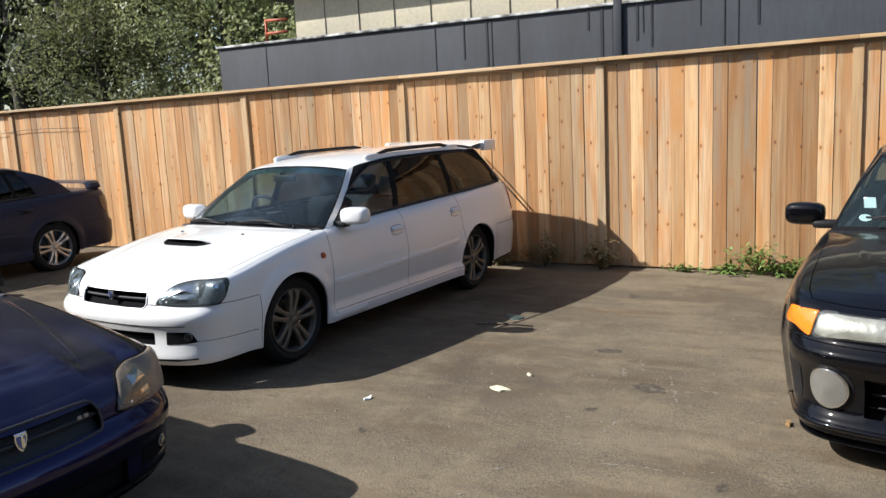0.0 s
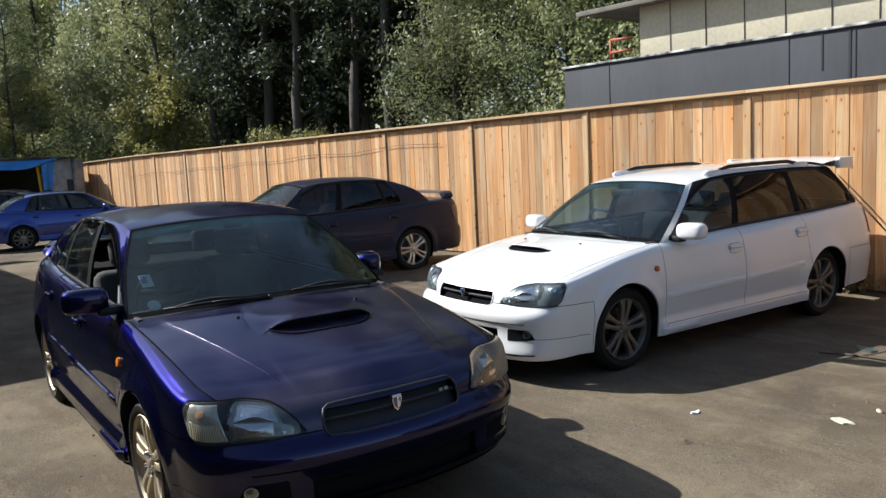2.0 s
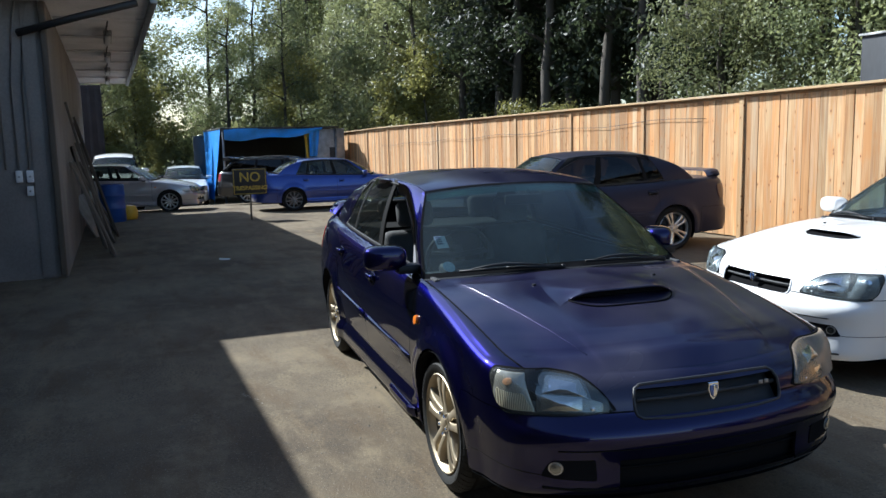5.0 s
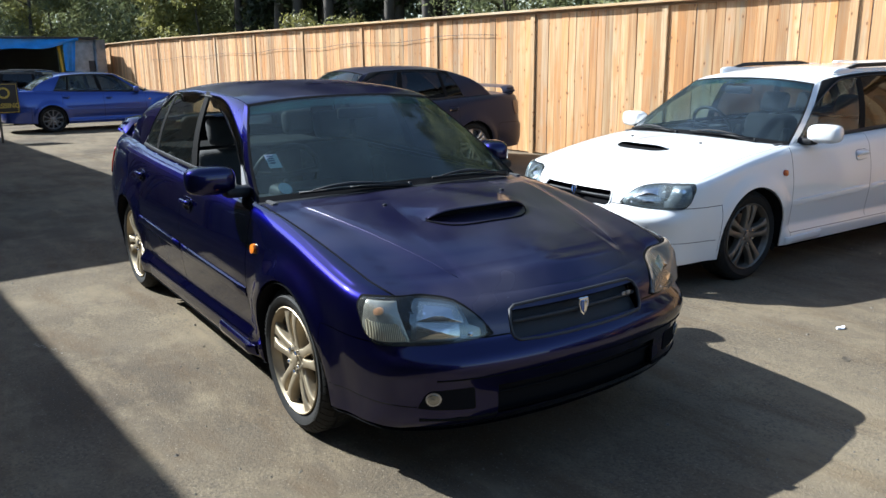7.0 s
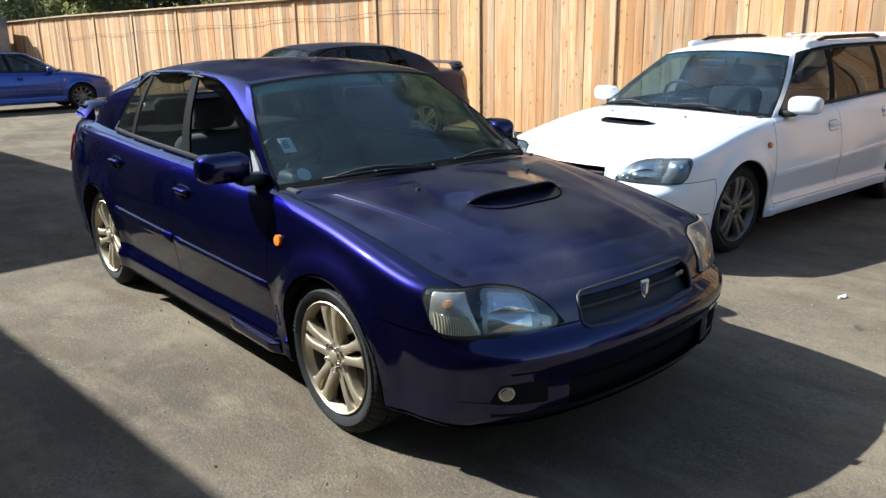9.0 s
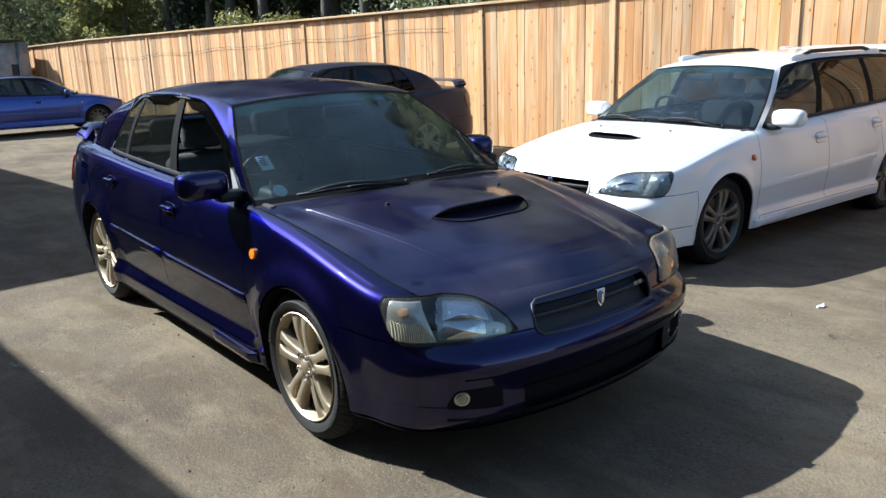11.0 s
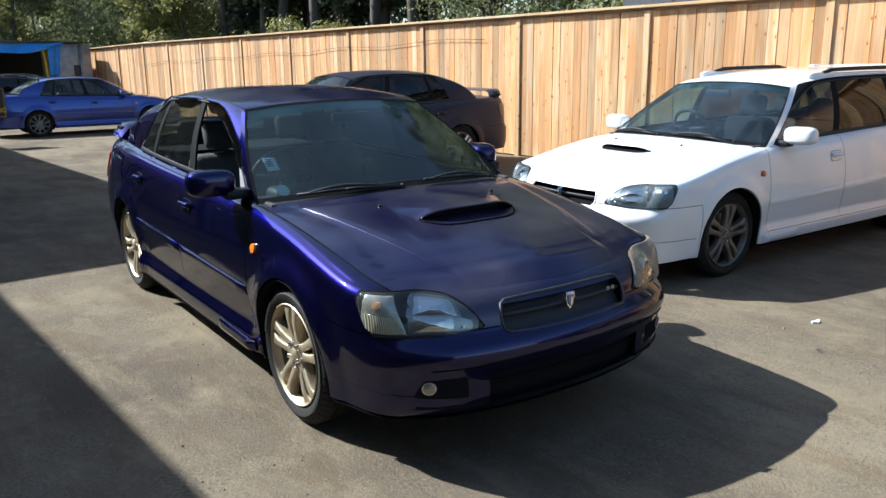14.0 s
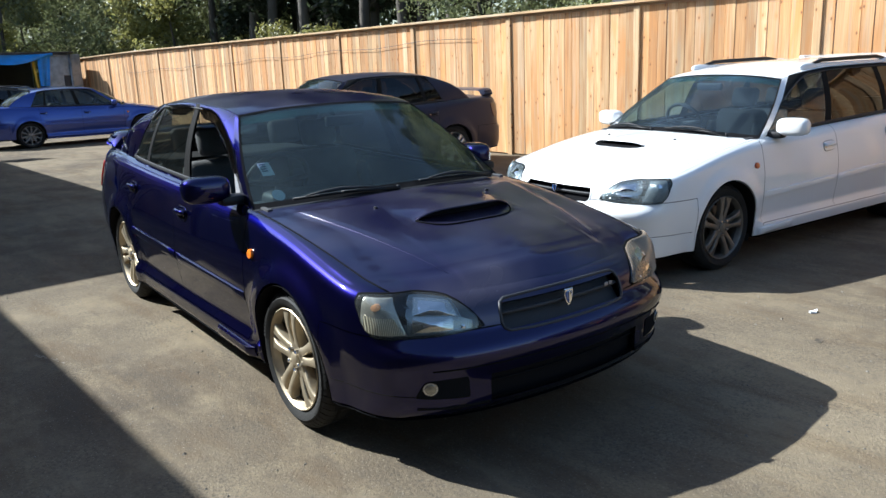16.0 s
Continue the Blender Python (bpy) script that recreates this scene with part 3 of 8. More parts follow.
    for j in range(nf):
        t = j / (nf - 1)
        for i in range(nn):
            p = hood[j][i]
            w = i / (nn - 1)
            k = smoothstep(0.0, 0.30, t) * smoothstep(1.0, 0.82, t)
            d = st[i] - s_rg
            p.z += k * (0.006 * smoothstep(0.010, -0.004, d) + 0.0025 * max(0.0, 1 - abs(d) / 0.008)) + 0.012 * math.sin(math.pi * min(1, w)) * math.sin(math.pi * t)
    hg = [[add(p) for p in row] for row in hood]
    for j in range(nf - 1):
        for i in range(nn - 1):
            ctr = (hood[j][i] + hood[j + 1][i + 1]) / 2
            faces.append((hg[j][i], hg[j + 1][i], hg[j + 1][i + 1], hg[j][i + 1]))
            w = (i + 0.5) / (nn - 1)
            t = (j + 0.5) / (nf - 1)
            tags.append("cowl_panel" if t > 0.965 and w < 0.97 else "bonnet" if w < c.get("hood_w", 0.862) else "fender")
    sh.crease_col, sh.shut_col = ic, min(nn - 2, math.ceil(c.get("hood_w", 0.862) * (nn - 1) - 0.5))

    # boot lid
    if not wagon:
        tail = edge[i_cr:][::-1]
        shoulder = edge[i_deck:i_cr + 1][::-1]
        nt, ns = len(tail), len(shoulder)
        D = edge[i_deck]
        dx, dz = c["deck"][0], c["deck"][1]
        base_c = []
        for i in range(nt):
            w = tail[i].y / tail[-1].y
            base_c.append(Vector((D.x + (dx - D.x) * (1 - w ** 2.2), D.y * w, D.z + (dz - D.z) * (1 - w ** 2))))
        cen = []
        for j in range(ns):
            t2 = (shoulder[0].x - shoulder[j].x) / (shoulder[0].x - shoulder[-1].x)
            x = tail[0].x + (dx - tail[0].x) * t2
            cen.append(Vector((x, 0, tail[0].z + (dz - tail[0].z) * t2 + 0.02 * math.sin(math.pi * t2))))
        cen[0], cen[-1] = tail[0].copy(), base_c[0].copy()
        dk = coons(tail, base_c, cen, shoulder)
        dg = [[add(p) for p in row] for row in dk]
        for j in range(ns - 1):
            for i in range(nt - 1):
                faces.append((dg[j][i], dg[j][i + 1], dg[j + 1][i + 1], dg[j + 1][i]))
                tags.append("boot_lid" if (i + 0.5) / (nt - 1) < 0.86 else "rear_quarter")
        rear_base = base_c
    else:
        rear_base = edge[i_deck:][::-1]

    # glasshouse
    rail_y, rail_z, roof_z = curve(c["rail_y"]), curve(c["rail_z"]), curve(c["roof"])

    def rail(x):
        return Vector((x, rail_y(x), rail_z(x)))

    rows_t = [0.0, 0.05, 0.2, 0.35, 0.5, 0.65, 0.8, 0.945, 1.0]

    cols = c["columns"]
    first, last = cols[1], cols[-2]
    nose_r, nose_d, tail_r, tail_d, foot_r, foot_d = c.get("corners", (0.26, 0.38, 0.16, 0.30, 0.07, 0.22))

    def column(xb, xt, kind):
        """One upright line of the side; the opening's corners are rounded by drawing its ends in."""
        a = sh.point(sh.at_x(xb), sh.ztop(sh.at_x(xb)))
        b = rail(xt)
        lo, hi = 0.05, 0.945
        if kind != "pillar":
            d, e = max(0.0, first[1] - xt), max(0.0, xt - last[1])
            hi -= nose_d * max(0.0, 1 - d / nose_r) ** 2 + tail_d * max(0.0, 1 - e / tail_r) ** 2
            lo += foot_d * max(0.0, 1 - max(0.0, xb - last[0]) / foot_r) ** 2
        ts = [0.0] + [lo + (hi - lo) * k / 6 for k in range(7)] + [1.0]
        full = c.get("tail_bow", 0.0) * smoothstep(last[0] + 0.15, cols[-1][0], xb)
        return [a.lerp(b, t) + Vector((-full, 0.022, full * 0.9)) * math.sin(math.pi * t) for t in ts]

    glass_cells, grids = {}, []
    lines = []
    for k in range(len(cols) - 1):
        xb0, xt0, kind = cols[k]
        xb1, xt1, _ = cols[k + 1]
        n = max(1, int(abs(xb0 - xb1) / 0.05))
        for i in range(n):
            t = i / n
            lines.append((xb0 + (xb1 - xb0) * t, xt0 + (xt1 - xt0) * t, kind, i == 0, i == n - 1))
    lines.append((cols[-1][0], cols[-1][1], "end", True, True))
    gcol = [column(a, b, "pillar" if i in (0, len(lines) - 1) else kd) for i, (a, b, kd, *_) in enumerate(lines)]
    # the opening's outline, front to back, for seals and deflectors
    ends = [i for i, ln in enumerate(lines) if ln[2] not in ("pillar", "end")]
    sh.opening = [(lines[i][2], gcol[i][1], gcol[i][-2]) for i in range(ends[0], ends[-1] + 2)]
    gid = [[add(p) for p in col] for col in gcol]
    glassv = {}
    for i in range(len(lines) - 1):
        kind = lines[i][2]
        for j in range(len(rows_t) - 1):
            q = (gid[i][j], gid[i + 1][j], gid[i + 1][j + 1], gid[i][j + 1])
            if kind in ("pillar", "black"):
                faces.append(q)
                tags.append("roof_pillar" if kind == "pillar" else "pillar_trim")
            elif j in (0, len(rows_t) - 2):
                faces.append(q)
                tags.append("window_frame" if j == 0 else ("window_frame" if c.get("frame_dark", True) else "roof_pillar"))
            else:
                glassv.setdefault(kind, []).append([gcol[i][j], gcol[i + 1][j], gcol[i + 1][j + 1], gcol[i][j + 1]])
    # windscreen, roof and rear window
    nw = 15
    colA, colZ = gcol[0], gcol[-1]

    def ws_of(k, n):
        return 1.0 if k == n - 1 else 0.982 * k / (n - 2)

    def resample(pts, n):
        d = [0]
        for a, b in zip(pts, pts[1:]):
            d.append(d[-1] + (b - a).length)
        out = []
        for k in range(n):
            t = d[-1] * ws_of(k, n)
            i = max(j for j in range(len(d)) if d[j] <= t + 1e-9)
            i = min(i, len(pts) - 2)
            out.append(pts[i].lerp(pts[i + 1], (t - d[i]) / max(d[i + 1] - d[i], 1e-9)))
        return out

    base_w = resample(cowl, nw)
    xt = cols[0][1]
    top_w = []
    tx = c["screen_top"]
    for i in range(nw):
        w = ws_of(i, nw)
        top_w.append(Vector((colA[-1].x + (tx - colA[-1].x) * (1 - w ** 2), colA[-1].y * w, colA[-1].z + (roof_z(tx) - colA[-1].z) * (1 - w ** 2.4))))
    nr = len(rows_t)
    rows_s = rows_t[:-2] + [0.978, 1.0]
    colS = [colA[0].lerp(colA[-1], t) + Vector((0, 0.022 * math.sin(math.pi * t), 0)) for t in rows_s]
    cl = [base_w[0].lerp(top_w[0], t) + Vector((0.012, 0, 0.018)) * math.sin(math.pi * t) for t in rows_s]
    us = [ws_of(i, nw) for i in range(nw)]
    screen = coons(base_w, top_w, cl, colS, us, rows_s)
    base_r = resample(rear_base, nw)
    rx = c["rear_top"]
    top_r = []
    for i in range(nw):
        w = ws_of(i, nw)
        top_r.append(Vector((colZ[-1].x + (rx - colZ[-1].x) * (1 - w ** 2), colZ[-1].y * w, colZ[-1].z + (roof_z(rx) - colZ[-1].z) * (1 - w ** 2.4))))
    rl = [base_r[0].lerp(top_r[0], t) + Vector((-0.012 - c.get("tail_bow", 0.0), 0, 0.015 + c.get("tail_bow", 0.0))) * math.sin(math.pi * t) for t in rows_t]
    rearw = coons(base_r, top_r, rl, colZ, us, rows_t)
    railpts = [col[-1] for col in gcol]
    nrl = len(railpts)
    roof_c = []
    for j in range(nrl):
        t = (railpts[0].x - railpts[j].x) / (railpts[0].x - railpts[-1].x)
        x = top_w[0].x + (top_r[0].x - top_w[0].x) * t
        roof_c.append(Vector((x, 0, roof_z(x))))
    roof_c[0], roof_c[-1] = top_w[0].copy(), top_r[0].copy()
    roof = coons(top_w, top_r, roof_c, railpts, us)
    for j in range(nrl):
        for i in range(nw):
            w = us[i]
            t = j / (nrl - 1)
            if 0 < j < nrl - 1:
                # a fuller shoulder than the straight blend gives
                roof[j][i].z = railpts[j].z + (roof_c[j].z - railpts[j].z) * (1 - w ** 2.6)
    rg = [[add(p) for p in row] for row in roof]
    for j in range(nrl - 1):
        for i in range(nw - 1):
            faces.append((rg[j][i], rg[j + 1][i], rg[j + 1][i + 1], rg[j][i + 1]))
            tags.append("roof_panel")

    def screen_parts(g, nm, mat, ring_tag):
        ids = [[add(p) for p in row] for row in g]
        inner = []
        for j in range(len(g) - 1):
            for i in range(nw - 1):
                q = (ids[j][i], ids[j][i + 1], ids[j + 1][i + 1], ids[j + 1][i])
                if i == nw - 2 or j in (0, len(g) - 2):
                    faces.append(q)
                    tags.append(ring_tag)
                else:
                    inner.append([g[j][i], g[j][i + 1], g[j + 1][i + 1], g[j + 1][i]])
        glassv[nm] = inner

    screen_parts(screen, "windscreen", None, "screen_surround")
    sh.screen = screen
    screen_parts(rearw, "rear_window", None, "screen_surround" if not wagon else "tailgate_frame")

    # mirror, weld, shared normals
    full = bmesh.new()
    bv = [full.verts.new(v) for v in verts] + [full.verts.new(flip(v)) for v in verts]
    n0 = len(verts)
    tag_list = sorted(set(tags))
    lay = full.faces.layers.int.new("tag")
    sd = full.faces.layers.int.new("side")
    for off, rev, side in ((0, False, 1), (n0, True, -1)):
        for q, t in zip(faces, tags):
            ids = [i + off for i in q]
            if rev:
                ids = ids[::-1]
            uniq = []
            for i in ids:
                if not uniq or (bv[i].co - bv[uniq[-1]].co).length > 2e-5:
                    uniq.append(i)
            if len(uniq) > 2 and (bv[uniq[0]].co - bv[uniq[-1]].co).length < 2e-5:
                uniq.pop()
            if len(uniq) < 3:
                continue
            f = full.faces.new([bv[i] for i in uniq])
            f[lay], f[sd] = tag_list.index(t), side
    bmesh.ops.remove_doubles(full, verts=full.verts[:], dist=0.0004)
    bmesh.ops.delete(full, geom=[v for v in full.verts if not v.link_faces], context="VERTS")
    bmesh.ops.recalc_face_normals(full, faces=full.faces[:])
    # make sure the shell looks outward
    up = max(full.faces, key=lambda f: f.calc_center_median().z)
    if up.normal.z < 0:
        bmesh.ops.reverse_faces(full, faces=full.faces[:])
    full.normal_update()
    dark = {"cowl_panel": M["plastic"], "window_frame": M["trim"], "screen_surround": M["gap"], "pillar_trim": M["trim"], "lower_grille": M["plastic"]}
    mats = dict(dark, **c.get("mats", {}))
    single = {"front_bumper", "bonnet", "boot_lid", "rear_bumper", "roof_panel", "cowl_panel", "screen_surround", "tailgate_frame", "tailgate", "inner_shell", "grille_panel"}
    groups = {}
    for f in full.faces:
        t = tag_list[f[lay]]
        groups.setdefault((t, 0 if t in single else f[sd]), []).append(f)
    made = {}
    loose = []
    for (t, side), fs in groups.items():
        left = set(fs)
        while left:
            seed = left.pop()
            island, todo = [seed], [seed]
            while todo:
                f = todo.pop()
                for e in f.edges:
                    for g in e.link_faces:
                        if g in left:
                            left.discard(g)
                            island.append(g)
                            todo.append(g)
            loose.append((t, side, island))
    for t, side, fs in loose:
        idx, vv, nn_, ff = {}, [], [], []
        fset = set(fs)
        for f in fs:
            ids = []
            for v in f.verts:
                if v not in idx:
                    idx[v] = len(vv)
                    co = v.co.copy()
                    if any(g not in fset for g in v.link_faces) and t not in dark:
                        mine = [g.calc_center_median() for g in v.link_faces if g in fset]
                        ctr = sum(mine, Vector()) / len(mine)
                        d = ctr - co
                        if d.length > 1e-5:
                            co += d.normalized() * min(0.0050 if t == "bonnet" else 0.0022, d.length * 0.3)
                    vv.append(co)
                    nn_.append(v.normal.copy())
                ids.append(idx[v])
            ff.append(ids)
        made[(t, side)] = link_mesh(t, vv, ff, mats.get(t, body), car, normals=nn_)
    # dark inner shell behind the gaps
    iv = {v: i for i, v in enumerate(full.verts)}
    keep_t = {"windscreen"}
    link_mesh("inner_shell", [v.co - v.normal * 0.012 for v in full.verts], [[iv[v] for v in f.verts][::-1] for f in full.faces], M["gap"], car)
    full.free()

    # glass
    gmat = {"windscreen": M[glass_front], "rear_window": M[glass_rear]}
    for nm, quads in glassv.items():
        for side in ((1, -1) if nm not in ("windscreen", "rear_window") else (0,)):
            if tilt_open and nm == "front_door_window" and side == -1:
                continue
            bm = bmesh.new()
            for q in quads:
                for sg in ((1, -1) if side == 0 else (side,)):
                    vs = [bm.verts.new(p if sg > 0 else flip(p)) for p in q]
                    bm.faces.new(vs if sg > 0 else vs[::-1])
            bmesh.ops.remove_doubles(bm, verts=bm.verts[:], dist=0.0004)
            for v in bm.verts:
                v.co.z -= 0.001
                v.co.y *= 0.996
            mt = gmat.get(nm) or M[glass_side if nm.startswith("front") else glass_rear]
            g = part("window_pane" if side else nm, bm, mt, car)
            g.visible_shadow = False

    # rubber seal round the side openings and a moulding along the waist
    low_, top_ = [p for _, p, _ in sh.opening], [p for _, _, p in sh.opening]
    for sg in (1, -1):
        ring = [Vector((p.x, sg * (p.y + 0.003), p.z)) for p in low_ + top_[::-1]]
        link_mesh("window_seal", *tube(ring, 0.0055, 6, closed=True), M["seal"], car)
        rows = []
        for p in low_:
            rows.append([Vector((p.x, sg * (p.y + q), p.z + h)) for q, h in ((0.002, 0.008), (0.011, 0.006), (0.013, -0.004), (0.010, -0.016), (0.0, -0.020))])
        grid_part("waist_moulding", rows if sg > 0 else rows[::-1], M["seal"], car)
    # arch liners
    for xa in (c["fx"], c["fx"] - wb):
        for sg in (1, -1):
            v, f = [], []
            for y in (c["hw"] - 0.045, 0.45):
                for k in range(25):
                    a = math.pi * (k / 24 * 1.3 - 0.15)
                    v.append((xa + (R + 0.012) * math.cos(a), y * sg, c["wr"] + 0.012 + (R + 0.012) * math.sin(a)))
            for k in range(24):
                f.append((k, k + 1, 26 + k, 25 + k))
            f.append(tuple(range(25, 50)))
            link_mesh("arch_liner", v, f, M["liner"], car)
    # wheels
    for xa, st_ in ((c["fx"], c.get("steer", 0)), (c["fx"] - wb, 0)):
        for sg in (1, -1):
            add_wheel(car, c["wheel_key"], wheel_style, wheel_mat, xa, c["track"] - (0.022 if xa < -1 else 0.0), sg, c["wr"], c.get("tw", 0.215), c["rim"], turn=(17 * (xa + 2) + 31 * sg) % 72, steer=st_)
    # floor pan and cabin
    fl = c["bottom"](-wb / 2) + 0.03
    link_mesh("floor_pan", *join(([(fo - 0.2, -0.6, fl), (fo - 0.2, 0.6, fl), (xr + 0.25, 0.6, fl), (xr + 0.25, -0.6, fl)], [(0, 1, 2, 3)])), M["liner"], car, smooth=False)
    if detail:
        cabin(car, c, sh)
    return car, sh, hood


def cabin(car, c, sh):
    """Seats, dashboard, wheel and trim inside a car."""
    x0 = c["cowl"][1]
    rhd = c.get("rhd", True)
    belt = sh.ztop(sh.at_x(-1.2))
    mat = M["cabin"]
    bm = bmesh.new()
    box(bm, x0 - 0.42, x0 + 0.22, -0.66, 0.66, belt - 0.32, belt - 0.055, 0.05, 3)
    part("dashboard", bm, M["plastic"], car)
    if c.get("cluster", True):
        bm = bmesh.new()
        box(bm, x0 - 0.40, x0 - 0.1, -0.55 if rhd else 0.15, -0.15 if rhd else 0.55, belt - 0.12, belt - 0.005, 0.04, 3)
        part("instrument_hood", bm, M["plastic"], car)
    ys = -0.36 if rhd else 0.36
    ring = [(0.185 * math.cos(t), 0.185 * math.sin(t)) for t in np.linspace(0, 2 * math.pi, 33)[:-1]]
    tilt = radians(28)
    ctr = Vector((x0 - 0.58, ys, belt + 0.0))
    pts = [ctr + Vector((b * math.sin(tilt), a, b * math.cos(tilt))) for a, b in ring]
    v1 = tube(pts, 0.015, 8, closed=True)
    sp = [tube([ctr + Vector((0.03, 0, 0)), ctr + Vector((b * math.sin(tilt), a, b * math.cos(tilt)))], 0.018, 6) for a, b in ((0.18, 0.02), (-0.18, 0.02), (0, -0.18))]
    link_mesh("steering_wheel", *join(v1, *sp), M["plastic"], car)
    for sx, dx in ((0, 0),):
        for sy in (-0.36, 0.36):
            seat(car, x0 - 1.02, sy, belt, M[c.get("seat_left" if sy > 0 else "seat", c.get("seat", "leather"))])
    bm = bmesh.new()
    bx = c["bench"]
    box(bm, bx - 0.10, bx + 0.42, -0.62, 0.62, belt - 0.62, belt - 0.42, 0.06, 3)
    part("rear_bench", bm, M["leather"], car)
    bm = bmesh.new()
    box(bm, -0.08, 0.08, -0.62, 0.62, -0.05, 0.62, 0.06, 3, pose(bx - 0.12, 0, belt - 0.55, 0, -22, 0))
    part("rear_backrest", bm, M["leather"], car)
    for y in (-0.36, 0.36):
        bm = bmesh.new()
        box(bm, -0.05, 0.05, -0.12, 0.12, 0, 0.17, 0.04, 3, pose(bx - 0.36, y, belt + 0.07, 0, -15, 0))
        part("headrest", bm, M["leather"], car)
    # inner door faces and shelf
    for sg in (1, -1):
        bm = bmesh.new()
        box(bm, c["deck_x"] + 0.1, x0 + 0.1, min(sg * 0.69, sg * 0.725), max(sg * 0.69, sg * 0.725), belt - 0.65, belt - 0.015, 0.012, 2)
        part("door_trim", bm, mat, car)
    mi = bmesh.new()
    fx, fz = c["screen_top"], curve(c["roof"])(c["screen_top"])
    box(mi, fx + 0.10, fx + 0.13, -0.12, 0.12, fz - 0.125, fz - 0.065, 0.012, 2)
    part("rear_view_mirror", mi, M["plastic"], car)
    if c["kind"] != "wagon":
        bm = bmesh.new()
        box(bm, c["deck"][0] - 0.02, bx - 0.25, -0.58, 0.58, belt - 0.02, belt + 0.02, 0.01, 1)
        part("parcel_shelf", bm, M["liner"], car)
    # head lining under the roof
    rz, ry = curve(c["roof"]), curve(c["rail_y"])
    xsr = np.linspace(c["screen_top"] - 0.05, c["rear_top"] + 0.05, 9)
    v = [(x, w * (ry(x) - 0.02), rz(x) - 0.035 - 0.05 * abs(w) ** 2.5) for x in xsr for w in (-1, -0.8, -0.5, 0, 0.5, 0.8, 1)]
    f = [(i * 7 + j, i * 7 + j + 1, i * 7 + j + 8, i * 7 + j + 7) for i in range(8) for j in range(6)]
    link_mesh("head_lining", v, f, M["grey"], car)


def seat(car, x, y, belt, mat):
    s = new("front_seat")
    s.parent = car
    s.empty_display_size = 0.1
    s.location = (x, y, belt - 0.62)
    bm = bmesh.new()
    box(bm, -0.22, 0.28, -0.25, 0.25, 0.0, 0.18, 0.07, 3)
    part("seat_cushion", bm, mat, s)
    bm = bmesh.new()
    box(bm, -0.08, 0.08, -0.25, 0.25, 0.0, 0.62, 0.07, 3, pose(-0.20, 0, 0.10, 0, -20, 0))
    for sg in (-1, 1):
        box(bm, 0.02, 0.13, sg * 0.25 - 0.045, sg * 0.25 + 0.045, 0.08, 0.48, 0.04, 3, pose(-0.20, 0, 0.10, 0, -20, 0))
    part("backrest", bm, mat, s)
    bm = bmesh.new()
    box(bm, -0.05, 0.05, -0.13, 0.13, 0.64, 0.82, 0.045, 3, pose(-0.20, 0, 0.10, 0, -18, 0))
    part("headrest", bm, mat, s)


LEVELS = [0.17, 0.19, 0.21, 0.235, 0.26, 0.29, 0.32, 0.36, 0.40, 0.44, 0.48, 0.51, 0.535, 0.555, 0.575, 0.60]


def legacy_tag(x, y, z, rear=-3.05):
    if x > 0.352 and z < 0.568:
        return "front_bumper"
    if x > 0.45 and y < 0.735:
        return "bonnet"
    if x > -0.42:
        return "fender"
    if -2.31 < x < -0.34 and z < 0.285:
        return "side_skirt"
    if x > -1.42:
        return "front_door"
    if x > -2.36:
        return "rear_door"
    if x < rear and z < 0.60:
        return "rear_bumper"
    if x < -3.52 and y < 0.60:
        return "boot_lid"
    return "rear_quarter"


